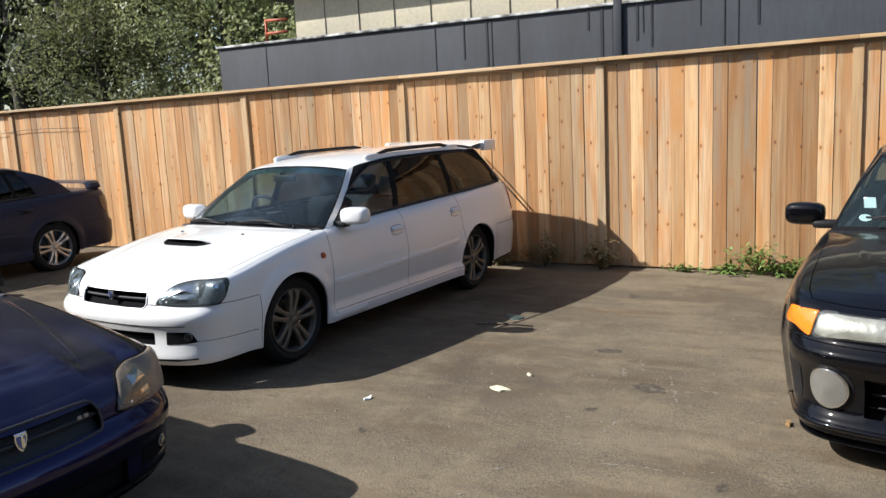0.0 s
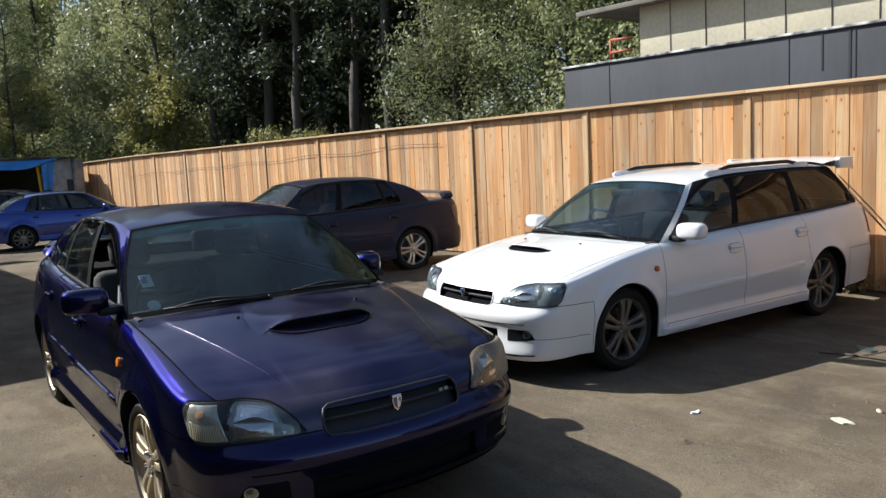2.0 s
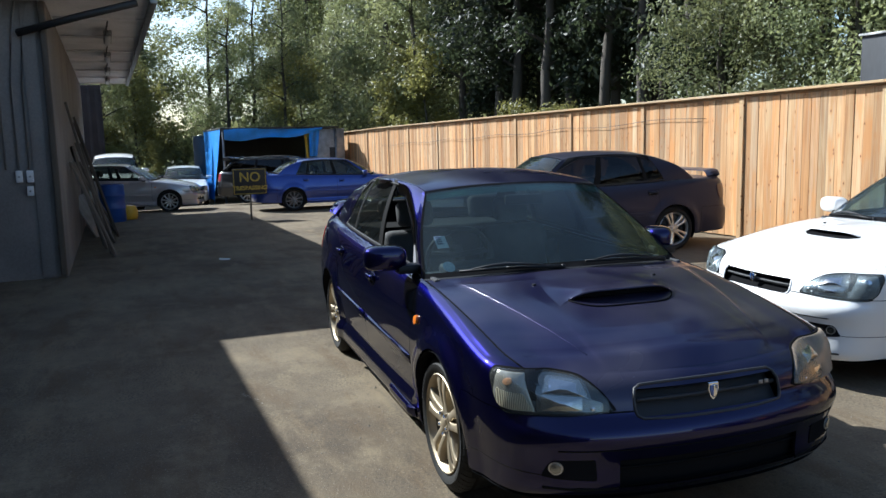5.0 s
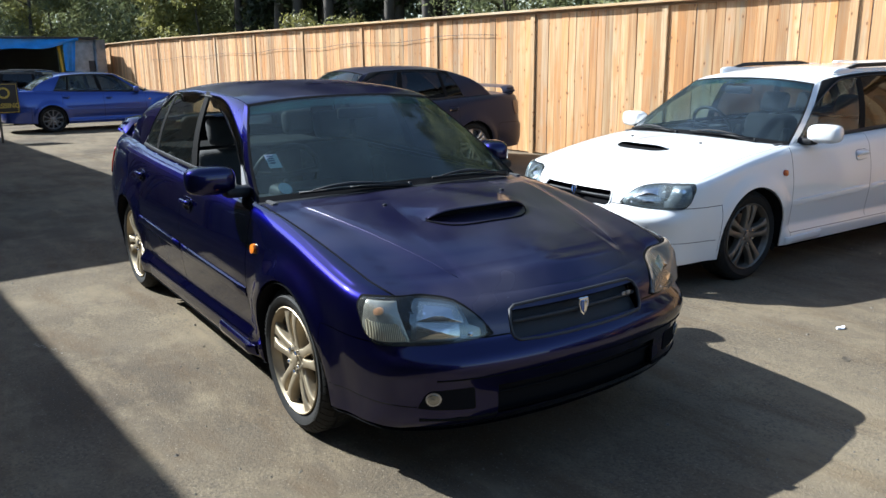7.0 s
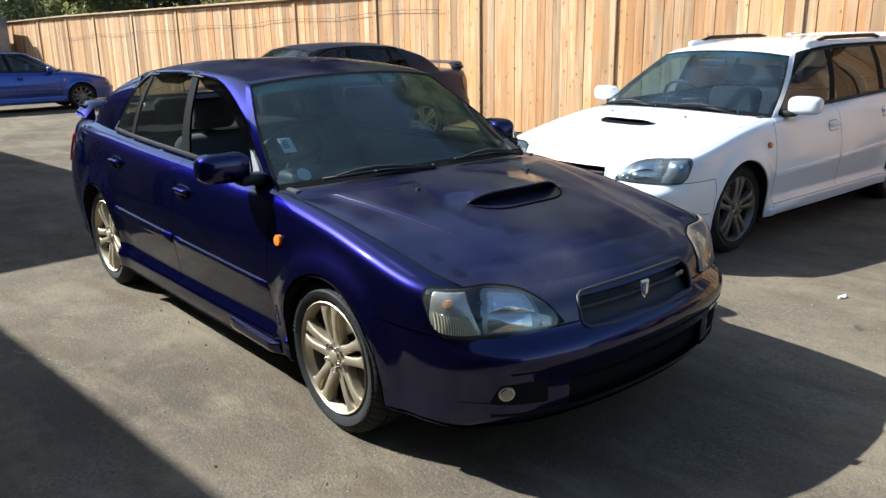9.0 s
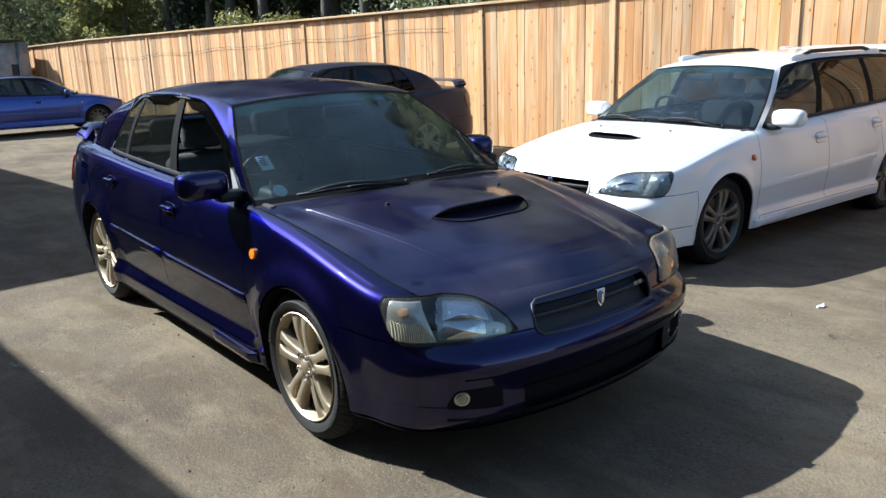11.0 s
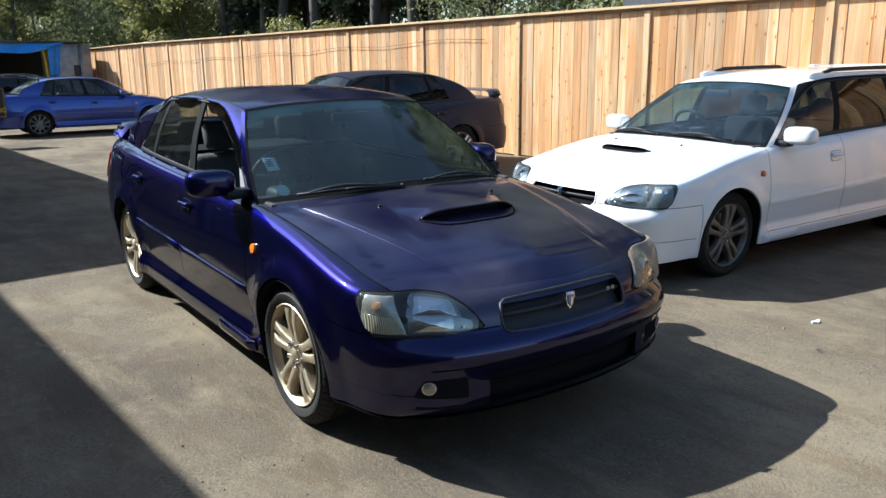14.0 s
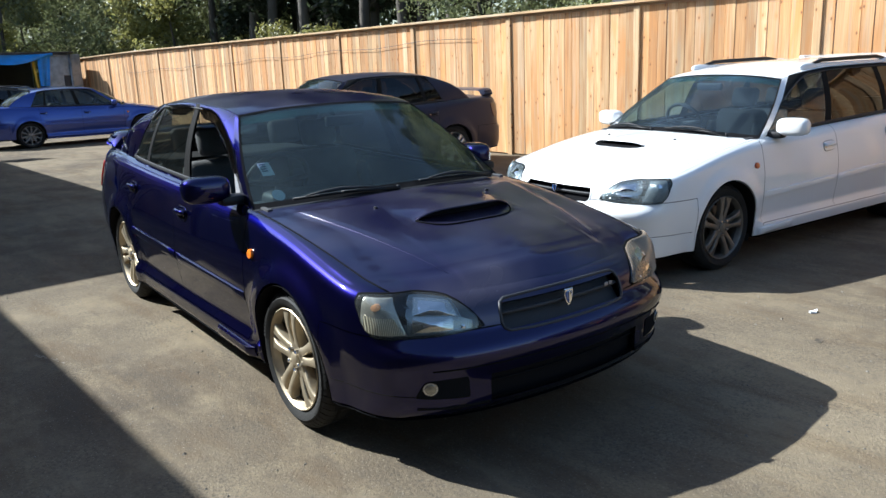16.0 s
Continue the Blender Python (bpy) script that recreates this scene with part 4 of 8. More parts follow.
SEDAN = dict(
    kind="sedan", fx=0.03, fillet=0.034, wing_fillet=0.012, door_fillet=0.044, hood_w=0.815, wb=2.635, wr=0.3125, arch=0.336, hw=0.85, flare=0.022, sill=True, track=0.824, rim=0.228, wheel_key="seventeen",
    plan=[(0.955, 0), (0.947, 0.20), (0.915, 0.42), (0.855, 0.61), (0.755, 0.745), (0.60, 0.815), (0.38, 0.84), (-0.1, 0.845), (-1.3, 0.8475), (-2.4, 0.842), (-2.9, 0.825), (-3.25, 0.79),
          (-3.50, 0.71), (-3.62, 0.55), (-3.665, 0.30), (-3.68, 0)],
    front_inset=[(0.16, 0.07), (0.19, 0.035), (0.225, 0.016), (0.29, 0.024), (0.36, 0.030), (0.42, 0.024), (0.445, 0.008), (0.465, 0.0), (0.49, 0.0), (0.53, 0.018), (0.56, 0.055), (0.62, 0.075), (0.68, 0.105), (0.76, 0.16)],
    side_inset=[(0.16, 0.06), (0.22, 0.038), (0.30, 0.03), (0.42, 0.012), (0.52, 0), (0.62, 0), (0.72, 0.012), (0.82, 0.032), (0.90, 0.055), (1.0, 0.085)],
    rear_inset=[(0.2, 0.08), (0.28, 0.02), (0.40, 0), (0.55, 0), (0.60, 0.03), (0.8, 0.045), (1.0, 0.08)],
    top=[(0.955, 0.70), (0.84, 0.708), (0.70, 0.725), (0.5, 0.75), (0.3, 0.79), (0, 0.848), (-0.3, 0.89), (-0.5, 0.908), (-1.0, 0.925), (-2, 0.955), (-2.7, 0.985), (-3.1, 1.0), (-3.5, 1.0), (-3.68, 0.99)],
    bottom=curve([(0.93, 0.18), (0.75, 0.185), (0.4, 0.20), (0.2, 0.19), (-0.4, 0.20), (-2.3, 0.205), (-3.0, 0.24), (-3.68, 0.27)]),
    levels=LEVELS, seams=[-0.42, -1.42, -2.36, 0.352, -3.05], corner_f=0.50, corner_r=-3.50, cowl=(-0.24, -0.45), cowl_z=0.945, deck_x=-3.0, deck=(-3.06, 1.015),
    hood=[(0.88, 0.70), (0.75, 0.755), (0.5, 0.815), (0.2, 0.872), (-0.22, 0.945)], ridge=(0.34, 0.50), tag=legacy_tag,
    cut=lambda y, z, x: x > 0.6 and ((y < 0.325 and 0.555 < z < 0.652) or (y < 0.41 and 0.318 < z < 0.41)),
    columns=[(-0.45, -1.02, "pillar"), (-0.56, -1.10, "front_door_window"), (-1.40, -1.52, "black"), (-1.50, -1.58, "rear_door_window"), (-2.20, -2.13, "black"), (-2.25, -2.17, "rear_quarter_window"),
             (-2.52, -2.31, "pillar"), (-3.0, -2.46, "end")],
    rail_y=[(-1.0, 0.552), (-1.6, 0.575), (-2.2, 0.565), (-2.5, 0.55)], rail_z=[(-1.0, 1.31), (-1.2, 1.343), (-1.7, 1.365), (-2.2, 1.345), (-2.5, 1.295)],
    tail_bow=0.035, roof=[(-0.9, 1.33), (-1.0, 1.352), (-1.3, 1.395), (-1.7, 1.41), (-2.1, 1.40), (-2.42, 1.355)], screen_top=-0.98, rear_top=-2.40, bench=-2.05,
)
WAGON = dict(SEDAN)
WAGON.update(
    kind="wagon", fx=0.0, wb=2.65, track=0.804, flare=0.020, seat="liner", seat_left="greyseat", tail_bow=0.0,
    plan=SEDAN["plan"][:9] + [(-2.4, 0.845), (-2.9, 0.838), (-3.3, 0.815), (-3.55, 0.765), (-3.68, 0.64), (-3.735, 0.35), (-3.75, 0)],
    top=SEDAN["top"][:9] + [(-2, 0.955), (-2.7, 0.975), (-3.3, 0.995), (-3.75, 1.0)],
    rear_inset=[(0.2, 0.06), (0.28, 0.01), (0.40, 0), (0.55, 0), (0.60, 0.03), (0.8, 0.05), (1.0, 0.09)],
    bottom=curve([(0.93, 0.18), (0.75, 0.185), (0.4, 0.20), (0.2, 0.19), (-0.4, 0.20), (-2.3, 0.205), (-3.0, 0.23), (-3.75, 0.24)]),
    corner_r=-3.55, deck_x=-3.58, deck=(-3.7, 1.0),
    columns=[(-0.45, -1.02, "pillar"), (-0.56, -1.10, "front_door_window"), (-1.40, -1.52, "black"), (-1.48, -1.58, "rear_door_window"), (-2.34, -2.30, "black"), (-2.42, -2.37, "cargo_window"),
             (-3.42, -2.98, "black"), (-3.58, -3.08, "end")],
    rail_y=[(-1.0, 0.552), (-1.6, 0.58), (-2.6, 0.585), (-3.3, 0.57)], rail_z=[(-1.0, 1.31), (-1.2, 1.35), (-1.7, 1.385), (-2.4, 1.39), (-3.3, 1.365)],
    roof=[(-0.9, 1.33), (-1.0, 1.355), (-1.3, 1.405), (-1.7, 1.435), (-2.4, 1.445), (-3.16, 1.42)], screen_top=-0.98, rear_top=-3.16, bench=-2.05,
)


def evo_tag(x, y, z):
    if x > 0.36 and z < 0.57:
        return "front_bumper"
    if x > 0.66 and y < 0.30:
        return "bonnet"
    if x > -0.45:
        return "fender"
    if -2.14 < x < -0.36 and z < 0.28:
        return "side_skirt"
    if x > -1.40:
        return "front_door"
    if x > -2.25:
        return "rear_door"
    if x < -2.9 and z < 0.62:
        return "rear_bumper"
    return "rear_quarter"


RALLY = dict(SEDAN)
RALLY.update(
    fx=0.0, wb=2.51, wr=0.32, arch=0.355, hw=0.885, flare=0.03, track=0.80, rim=0.236, wheel_key="rally",
    plan=[(0.88, 0), (0.872, 0.25), (0.845, 0.50), (0.785, 0.68), (0.65, 0.80), (0.44, 0.858), (0.2, 0.875), (-0.5, 0.87), (-1.2, 0.87), (-2.0, 0.875), (-2.6, 0.88), (-3.0, 0.84), (-3.28, 0.74), (-3.42, 0.5), (-3.45, 0.25), (-3.46, 0)],
    front_inset=[(0.13, 0.02), (0.18, 0.0), (0.22, 0.005), (0.26, 0.05), (0.34, 0.05), (0.46, 0.03), (0.50, 0.0), (0.55, 0.01), (0.575, 0.05), (0.64, 0.065), (0.70, 0.09), (0.78, 0.14)],
    top=[(0.88, 0.735), (0.78, 0.74), (0.65, 0.75), (0.44, 0.785), (0.2, 0.83), (0, 0.86), (-0.3, 0.895), (-0.5, 0.915), (-1.0, 0.93), (-2, 0.955), (-2.6, 0.98), (-3.0, 1.0), (-3.46, 0.99)],
    bottom=curve([(0.88, 0.14), (0.4, 0.14), (0.2, 0.18), (-0.4, 0.19), (-2.2, 0.19), (-2.9, 0.24), (-3.46, 0.27)]),
    seams=[-0.45, -1.40, -2.25, 0.36, -2.9], corner_f=0.44, corner_r=-3.28, cowl=(-0.30, -0.52), cowl_z=0.95, deck_x=-2.82, deck=(-2.88, 1.0),
    hood=[(0.85, 0.735), (0.7, 0.79), (0.4, 0.845), (0.1, 0.89), (-0.30, 0.95)], ridge=(0.42, 0.50), tag=evo_tag,
    cut=lambda y, z, x: x > 0.6 and (y < 0.46 and 0.25 < z < 0.46),
    columns=[(-0.52, -1.10, "pillar"), (-0.62, -1.18, "front_door_window"), (-1.38, -1.48, "black"), (-1.46, -1.53, "rear_door_window"), (-2.10, -2.08, "black"), (-2.14, -2.11, "rear_quarter_window"),
             (-2.46, -2.24, "pillar"), (-2.82, -2.36, "end")],
    rail_y=[(-1.0, 0.56), (-1.6, 0.58), (-2.1, 0.57), (-2.4, 0.555)], rail_z=[(-1.0, 1.30), (-1.2, 1.335), (-1.6, 1.36), (-2.1, 1.33), (-2.4, 1.275)],
    roof=[(-0.95, 1.325), (-1.05, 1.345), (-1.3, 1.385), (-1.65, 1.40), (-2.0, 1.385), (-2.32, 1.335)], screen_top=-1.03, rear_top=-2.30, bench=-1.95,
)


# ---------------------------------------------------------------- ground
def gz(x):
    """The lot falls gently away from the street."""
    x = max(x, -40.0)
    return -0.012 * max(0.0, -x - 9.0) - 0.045 * max(0.0, min(-x, 32.0) - 23.5)


def asphalt():
    """Dusty, worn asphalt: broad stains, fine grit, pale scuffs and pitted relief."""
    m = material("dusty_asphalt", (0.15, 0.14, 0.125), 0.95, spec=0.15)
    nt = m.node_tree
    b = nt.nodes["Principled BSDF"]
    link = nt.links.new
    co = nt.nodes.new("ShaderNodeTexCoord")

    def noise_tex(scale, detail=4, rough=0.55, stretch=None):
        n = nt.nodes.new("ShaderNodeTexNoise")
        n.inputs["Scale"].default_value, n.inputs["Detail"].default_value, n.inputs["Roughness"].default_value = scale, detail, rough
        if stretch:
            mp = nt.nodes.new("ShaderNodeMapping")
            mp.inputs["Scale"].default_value = stretch
            mp.inputs["Rotation"].default_value = (0, 0, 0.5)
            link(co.outputs["Object"], mp.inputs[0])
            link(mp.outputs[0], n.inputs[0])
        else:
            link(co.outputs["Object"], n.inputs[0])
        return n.outputs[0]

    def ramp(src, lo, hi, a=0.0, z=1.0):
        r = nt.nodes.new("ShaderNodeMapRange")
        r.inputs[1].default_value, r.inputs[2].default_value, r.inputs[3].default_value, r.inputs[4].default_value = lo, hi, a, z
        link(src, r.inputs[0])
        return r.outputs[0]

    def mix(fac, a, c):
        x = nt.nodes.new("ShaderNodeMix")
        x.data_type = "RGBA"
        link(fac, x.inputs[0])
        for k, v in ((6, a), (7, c)):
            if isinstance(v, tuple):
                x.inputs[k].default_value = (*v, 1)
            else:
                link(v, x.inputs[k])
        return x.outputs[2]

    col = mix(ramp(noise_tex(0.55, 6), 0.38, 0.64), (0.186, 0.150, 0.102), (0.094, 0.074, 0.052))
    col = mix(ramp(noise_tex(0.9, 6, 0.65, (1.0, 4.0, 1.0)), 0.50, 0.66, 0, 0.65), col, (0.104, 0.071, 0.041))
    col = mix(ramp(noise_tex(1.3, 7, 0.62, (0.8, 2.6, 1.0)), 0.52, 0.66, 0, 0.6), col, (0.214, 0.168, 0.107))
    patch = ramp(noise_tex(1.9, 5, 0.6), 0.40, 0.62, 0.15, 1.0)
    col = mix(ramp(noise_tex(2.6, 8, 0.72), 0.50, 0.74, 0, 0.7), col, (0.233, 0.188, 0.123))
    col = mix(ramp(noise_tex(1.1, 5, 0.6, (1.0, 7.0, 1.0)), 0.60, 0.80, 0, 0.4), col, (0.075, 0.070, 0.066))
    col = mix(ramp(noise_tex(12, 6, 0.75), 0.52, 0.72, 0, 0.55), col, (0.075, 0.066, 0.056))
    sp = nt.nodes.new("ShaderNodeMath")
    sp.operation = "MULTIPLY"
    link(ramp(noise_tex(55, 3, 0.7), 0.46, 0.66, 0, 0.75), sp.inputs[0]), link(patch, sp.inputs[1])
    col = mix(sp.outputs[0], col, (0.058, 0.051, 0.043))
    col = mix(ramp(noise_tex(85, 2, 0.6), 0.62, 0.72, 0, 0.55), col, (0.30, 0.26, 0.195))
    link(col, b.inputs["Base Color"])
    bp = nt.nodes.new("ShaderNodeBump")
    bp.inputs["Strength"].default_value, bp.inputs["Distance"].default_value = 0.55, 0.012
    ad = nt.nodes.new("ShaderNodeMath")
    link(noise_tex(75, 3, 0.7), ad.inputs[0]), link(ramp(noise_tex(9, 4), 0, 1, 0, 0.8), ad.inputs[1])
    link(ad.outputs[0], bp.inputs["Height"])
    link(bp.outputs[0], b.inputs["Normal"])
    return m


def timber(name, light, deep, knots=True, along="z", spread=0.24):
    """Sawn cedar: long grain, darker heartwood streaks, knots, and boards that differ."""
    m = material(name, light, 0.78)
    nt = m.node_tree
    b = nt.nodes["Principled BSDF"]
    link = nt.links.new
    co, oi = nt.nodes.new("ShaderNodeTexCoord"), nt.nodes.new("ShaderNodeObjectInfo")
    sh_ = nt.nodes.new("ShaderNodeVectorMath")
    sh_.operation = "MULTIPLY_ADD"
    cb = nt.nodes.new("ShaderNodeCombineXYZ")
    for k in range(3):
        link(oi.outputs["Random"], cb.inputs[k])
    link(cb.outputs[0], sh_.inputs[0])
    sh_.inputs[1].default_value = (37.0, 53.0, 71.0)
    link(co.outputs["Object"], sh_.inputs[2])

    def tex(scale, stretch, detail=4, dist=0.0):
        mp = nt.nodes.new("ShaderNodeMapping")
        mp.inputs["Scale"].default_value = stretch
        link(sh_.outputs[0], mp.inputs[0])
        n = nt.nodes.new("ShaderNodeTexNoise")
        n.inputs["Scale"].default_value, n.inputs["Detail"].default_value, n.inputs["Distortion"].default_value = scale, detail, dist
        link(mp.outputs[0], n.inputs[0])
        return n.outputs[0]

    def ramp(src, lo, hi, a=0.0, z=1.0):
        r = nt.nodes.new("ShaderNodeMapRange")
        r.inputs[1].default_value, r.inputs[2].default_value, r.inputs[3].default_value, r.inputs[4].default_value = lo, hi, a, z
        link(src, r.inputs[0])
        return r.outputs[0]

    def mix(fac, a, c):
        x = nt.nodes.new("ShaderNodeMix")
        x.data_type = "RGBA"
        link(fac, x.inputs[0])
        for k, v in ((6, a), (7, c)):
            if isinstance(v, tuple):
                x.inputs[k].default_value = (*v, 1)
            else:
                link(v, x.inputs[k])
        return x.outputs[2]

    long_, fine = ((7, 7, 0.5), (70, 70, 1.6)) if along == "z" else ((0.5, 7, 7), (1.6, 70, 70))
    col = mix(ramp(oi.outputs["Random"], 0, 1), light, deep)
    w2 = nt.nodes.new("ShaderNodeTexWhiteNoise")
    w2.noise_dimensions = "2D"
    link(cb.outputs[0], w2.inputs["Vector"])
    col = mix(ramp(w2.outputs[0], 0.45, 1.0, 0, 0.6), col, tuple(v * k for v, k in zip(light, (0.80, 0.90, 1.12))))
    col = mix(ramp(tex(0.6, (3, 3, 0.9), 4, 0.4), 0.50, 0.70, 0, 0.55), col, tuple(v * k for v, k in zip(deep, (1.10, 0.96, 0.72))))
    col = mix(ramp(tex(1.6, long_, 5, 0.6), 0.44, 0.66, 0, 0.80), col, tuple(v * f for v, f in zip(deep, (0.86, 0.74, 0.62))))
    col = mix(ramp(tex(1.0, fine, 3), 0.42, 0.72, 0, 0.55), col, tuple(v * 0.5 for v in deep))
    col = mix(ramp(tex(0.7, (2, 2, 0.4), 3), 0.5, 0.8, 0, 0.5), col, tuple(min(0.75, v * 1.18) for v in light))
    if knots:
        col = mix(ramp(tex(1.1, (9, 9, 0.35), 4, 0.8), 0.56, 0.68, 0, 0.55), col, (0.40, 0.32, 0.225))
        col = mix(ramp(tex(0.8, (5, 5, 0.8), 5, 1.2), 0.53, 0.66, 0, 0.70), col, (0.56, 0.25, 0.075))
        mp = nt.nodes.new("ShaderNodeMapping")
        mp.inputs["Scale"].default_value = (6.2, 6.2, 3.6)
        mp.inputs["Rotation"].default_value = (math.pi / 2, 0, 0)
        link(sh_.outputs[0], mp.inputs[0])
        vo = nt.nodes.new("ShaderNodeTexVoronoi")
        vo.voronoi_dimensions = "2D"
        vo.inputs["Scale"].default_value = 1.0
        link(mp.outputs[0], vo.inputs[0])
        sp = nt.nodes.new("ShaderNodeSeparateColor")
        link(vo.outputs["Color"], sp.inputs[0])

        def some(src, keep):
            k = nt.nodes.new("ShaderNodeMath")
            k.operation = "MULTIPLY"
            link(src, k.inputs[0]), link(ramp(sp.outputs[0], keep, keep + 0.05), k.inputs[1])
            return k.outputs[0]

        col = mix(some(ramp(vo.outputs["Distance"], 0.26, 0.06, 0, 0.40), 0.35), col, tuple(v * k for v, k in zip(deep, (1.05, 0.85, 0.6))))
        col = mix(some(ramp(vo.outputs["Distance"], 0.085, 0.040, 0, 0.90), 0.45), col, (0.20, 0.090, 0.040))
    vm = nt.nodes.new("ShaderNodeVectorMath")
    vm.operation = "SCALE"
    link(col, vm.inputs[0])
    wh = nt.nodes.new("ShaderNodeTexWhiteNoise")
    wh.noise_dimensions = "1D"
    link(oi.outputs["Random"], wh.inputs["W"])
    link(ramp(wh.outputs[0], 0, 1, 1 - spread, 1 + spread * 0.6), vm.inputs[3])
    link(vm.outputs[0], b.inputs["Base Color"])
    bp = nt.nodes.new("ShaderNodeBump")
    bp.inputs["Strength"].default_value, bp.inputs["Distance"].default_value = 0.3, 0.004
    link(tex(1.0, fine, 3), bp.inputs["Height"])
    link(bp.outputs[0], b.inputs["Normal"])
    return m


M["asphalt"] = asphalt()
M["soil"] = material("leafy_soil", (0.07, 0.06, 0.03), 0.95, var=0.5, scale=0.6, fine=0.4, fine_scale=30, color2=(0.035, 0.05, 0.018))
M["cedar"] = timber("cedar_boards", (0.66, 0.445, 0.235), (0.55, 0.285, 0.112), spread=0.40)
M["cedar_post"] = timber("cedar_posts", (0.60, 0.42, 0.23), (0.50, 0.32, 0.16), spread=0.1)
M["cedar_rail"] = timber("cedar_cap_rail", (0.62, 0.45, 0.26), (0.52, 0.35, 0.18), knots=False, along="x", spread=0.1)



def sheet(name, xs, ys, zf, mat, **tags):
    v = [(x, y, zf(x, y)) for x in xs for y in ys]
    k = len(ys)
    f = [(i * k + j, (i + 1) * k + j, (i + 1) * k + j + 1, i * k + j + 1) for i in range(len(xs) - 1) for j in range(k - 1)]
    return tagged(link_mesh(name, v, f, mat), **tags)


sheet("ground", [-900, -300, -120, -60, -40, -30, -20, -9, 0, 30, 100, 400, 900], [-900, -300, -60, -10, 0, 9, 20, 60, 300, 900], lambda x, y: gz(x) - 0.06 + (0.02 * max(0, y - 10) if y < 70 else 1.2), M["soil"],
      label="dark leafy soil and undergrowth behind the lot", category="ground", kind="structure")
sheet("pavement", [-46] + list(np.linspace(-40, 24, 65)), list(np.linspace(-12, 8.5, 22)), lambda x, y: gz(x), M["asphalt"],
      label="dusty grey-brown asphalt of the car lot with tyre marks", category="pavement", kind="structure")

# ---------------------------------------------------------------- fence
FY = 8.43


def ftop(x):
    return 2.215 + 0.0072 * (x + 2.0) if x > -26.4 else 2.04 + 0.02 * (x + 26.4)


def fence():
    ob = thing("fence", label="tall new cedar board fence with posts and a flat cap rail", category="fence", kind="structure")
    meshes = {}
    rnd = random.Random(4)

    def plank(nm, w, h, d, mat, bev=0.004):
        key = (nm, round(w, 3), round(h, 2), round(d, 3))
        if key not in meshes:
            bm = boxes((-w / 2, w / 2, -d / 2, d / 2, 0, h), bevel=bev)
            me = bpy.data.meshes.new(nm)
            bm.to_mesh(me)
            bm.free()
            me.materials.append(mat)
            meshes[key] = me
        o = new(nm, meshes[key])
        o.parent = ob
        return o

    posts = [2.46 + 2.44 * k for k in (1, 0)] + [0.02 - 2.44 * k for k in range(11)] + [-26.4, -28.6, -30.9, -33.0]
    for k, x in enumerate(posts):
        y = FY if x > -26.5 else FY + 0.05 * (x + 26.4) * 0.6
        h = round(ftop(x) - gz(x) - 0.02, 2)
        p = plank("post", 0.095, h, 0.095, M["cedar_post"], 0.005)
        p.location = (x, y + 0.012, gz(x) - 0.02)
        if k == len(posts) - 1:
            break
        x2 = posts[k + 1]
        y2 = FY if x2 > -26.5 else FY + 0.05 * (x2 + 26.4) * 0.6
        n = max(4, round((x - x2 - 0.095) / 0.139))
        w = (x - x2 - 0.095) / n
        ang = math.atan2(y2 - y, x2 - x) + math.pi
        for i in range(n):
            t = (0.0475 + (i + 0.5) * w) / (x - x2)
            bx = x + (x2 - x) * t
            hh = round(ftop(bx) - gz(bx) - 0.06, 2)
            b = plank("board", round(w - 0.004, 3), hh, 0.019, M["cedar"], 0.0025)
            b.location = (bx, y + (y2 - y) * t + rnd.uniform(-0.004, 0.004), gz(bx) + 0.02)
            b.rotation_euler = (0, rnd.uniform(-0.003, 0.003), ang)
        # cap rail, apron and bottom rail of this bay
        for nm, d, hgt, dz, dy in (("cap_rail", 0.15, 0.036, 0.0, -0.01), ("apron_rail", 0.035, 0.085, -0.088, 0.035), ("bottom_rail", 0.04, 0.09, -1.9, 0.04)):
            L = math.hypot(x - x2, y - y2)
            sl = math.atan2(ftop(x) - ftop(x2), x - x2)
            r = plank(nm, L - 0.003, hgt, d, M["cedar_rail"])
            r.location = ((x + x2) / 2, (y + y2) / 2 + dy, (ftop(x) + ftop(x2)) / 2 + dz)
            r.rotation_euler = (0, -sl, ang)
    return ob


# ---------------------------------------------------------------- trees
M["leaf"] = material("leaves", (0.31, 0.315, 0.14), 0.42, var=0.45, scale=0.5, per_object=0.3, color2=(0.18, 0.21, 0.10))
M["leaf_pale"] = material("pale_leaves", (0.30, 0.285, 0.09), 0.45, var=0.4, scale=0.6, per_object=0.2)
M["bark"] = material("bark", (0.09, 0.075, 0.06), 0.95, var=0.4, scale=5, bump=0.6, bump_scale=30, stretch=(1, 1, 0.2))
# Needles darkened to stand for the shade in the wood's deep gap.
M["leaf_shaded"] = material("shaded_needles", (0.055, 0.07, 0.035), 0.5, var=0.4, scale=0.6, per_object=0.25)
for k in ("leaf", "leaf_pale", "leaf_shaded"):
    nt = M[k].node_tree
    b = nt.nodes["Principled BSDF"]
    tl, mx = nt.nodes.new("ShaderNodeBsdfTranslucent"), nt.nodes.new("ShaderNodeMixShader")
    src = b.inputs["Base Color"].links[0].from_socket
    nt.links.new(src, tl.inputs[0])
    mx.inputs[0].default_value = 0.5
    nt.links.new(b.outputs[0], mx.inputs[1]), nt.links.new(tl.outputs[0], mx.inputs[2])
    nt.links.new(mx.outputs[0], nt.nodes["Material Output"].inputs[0])


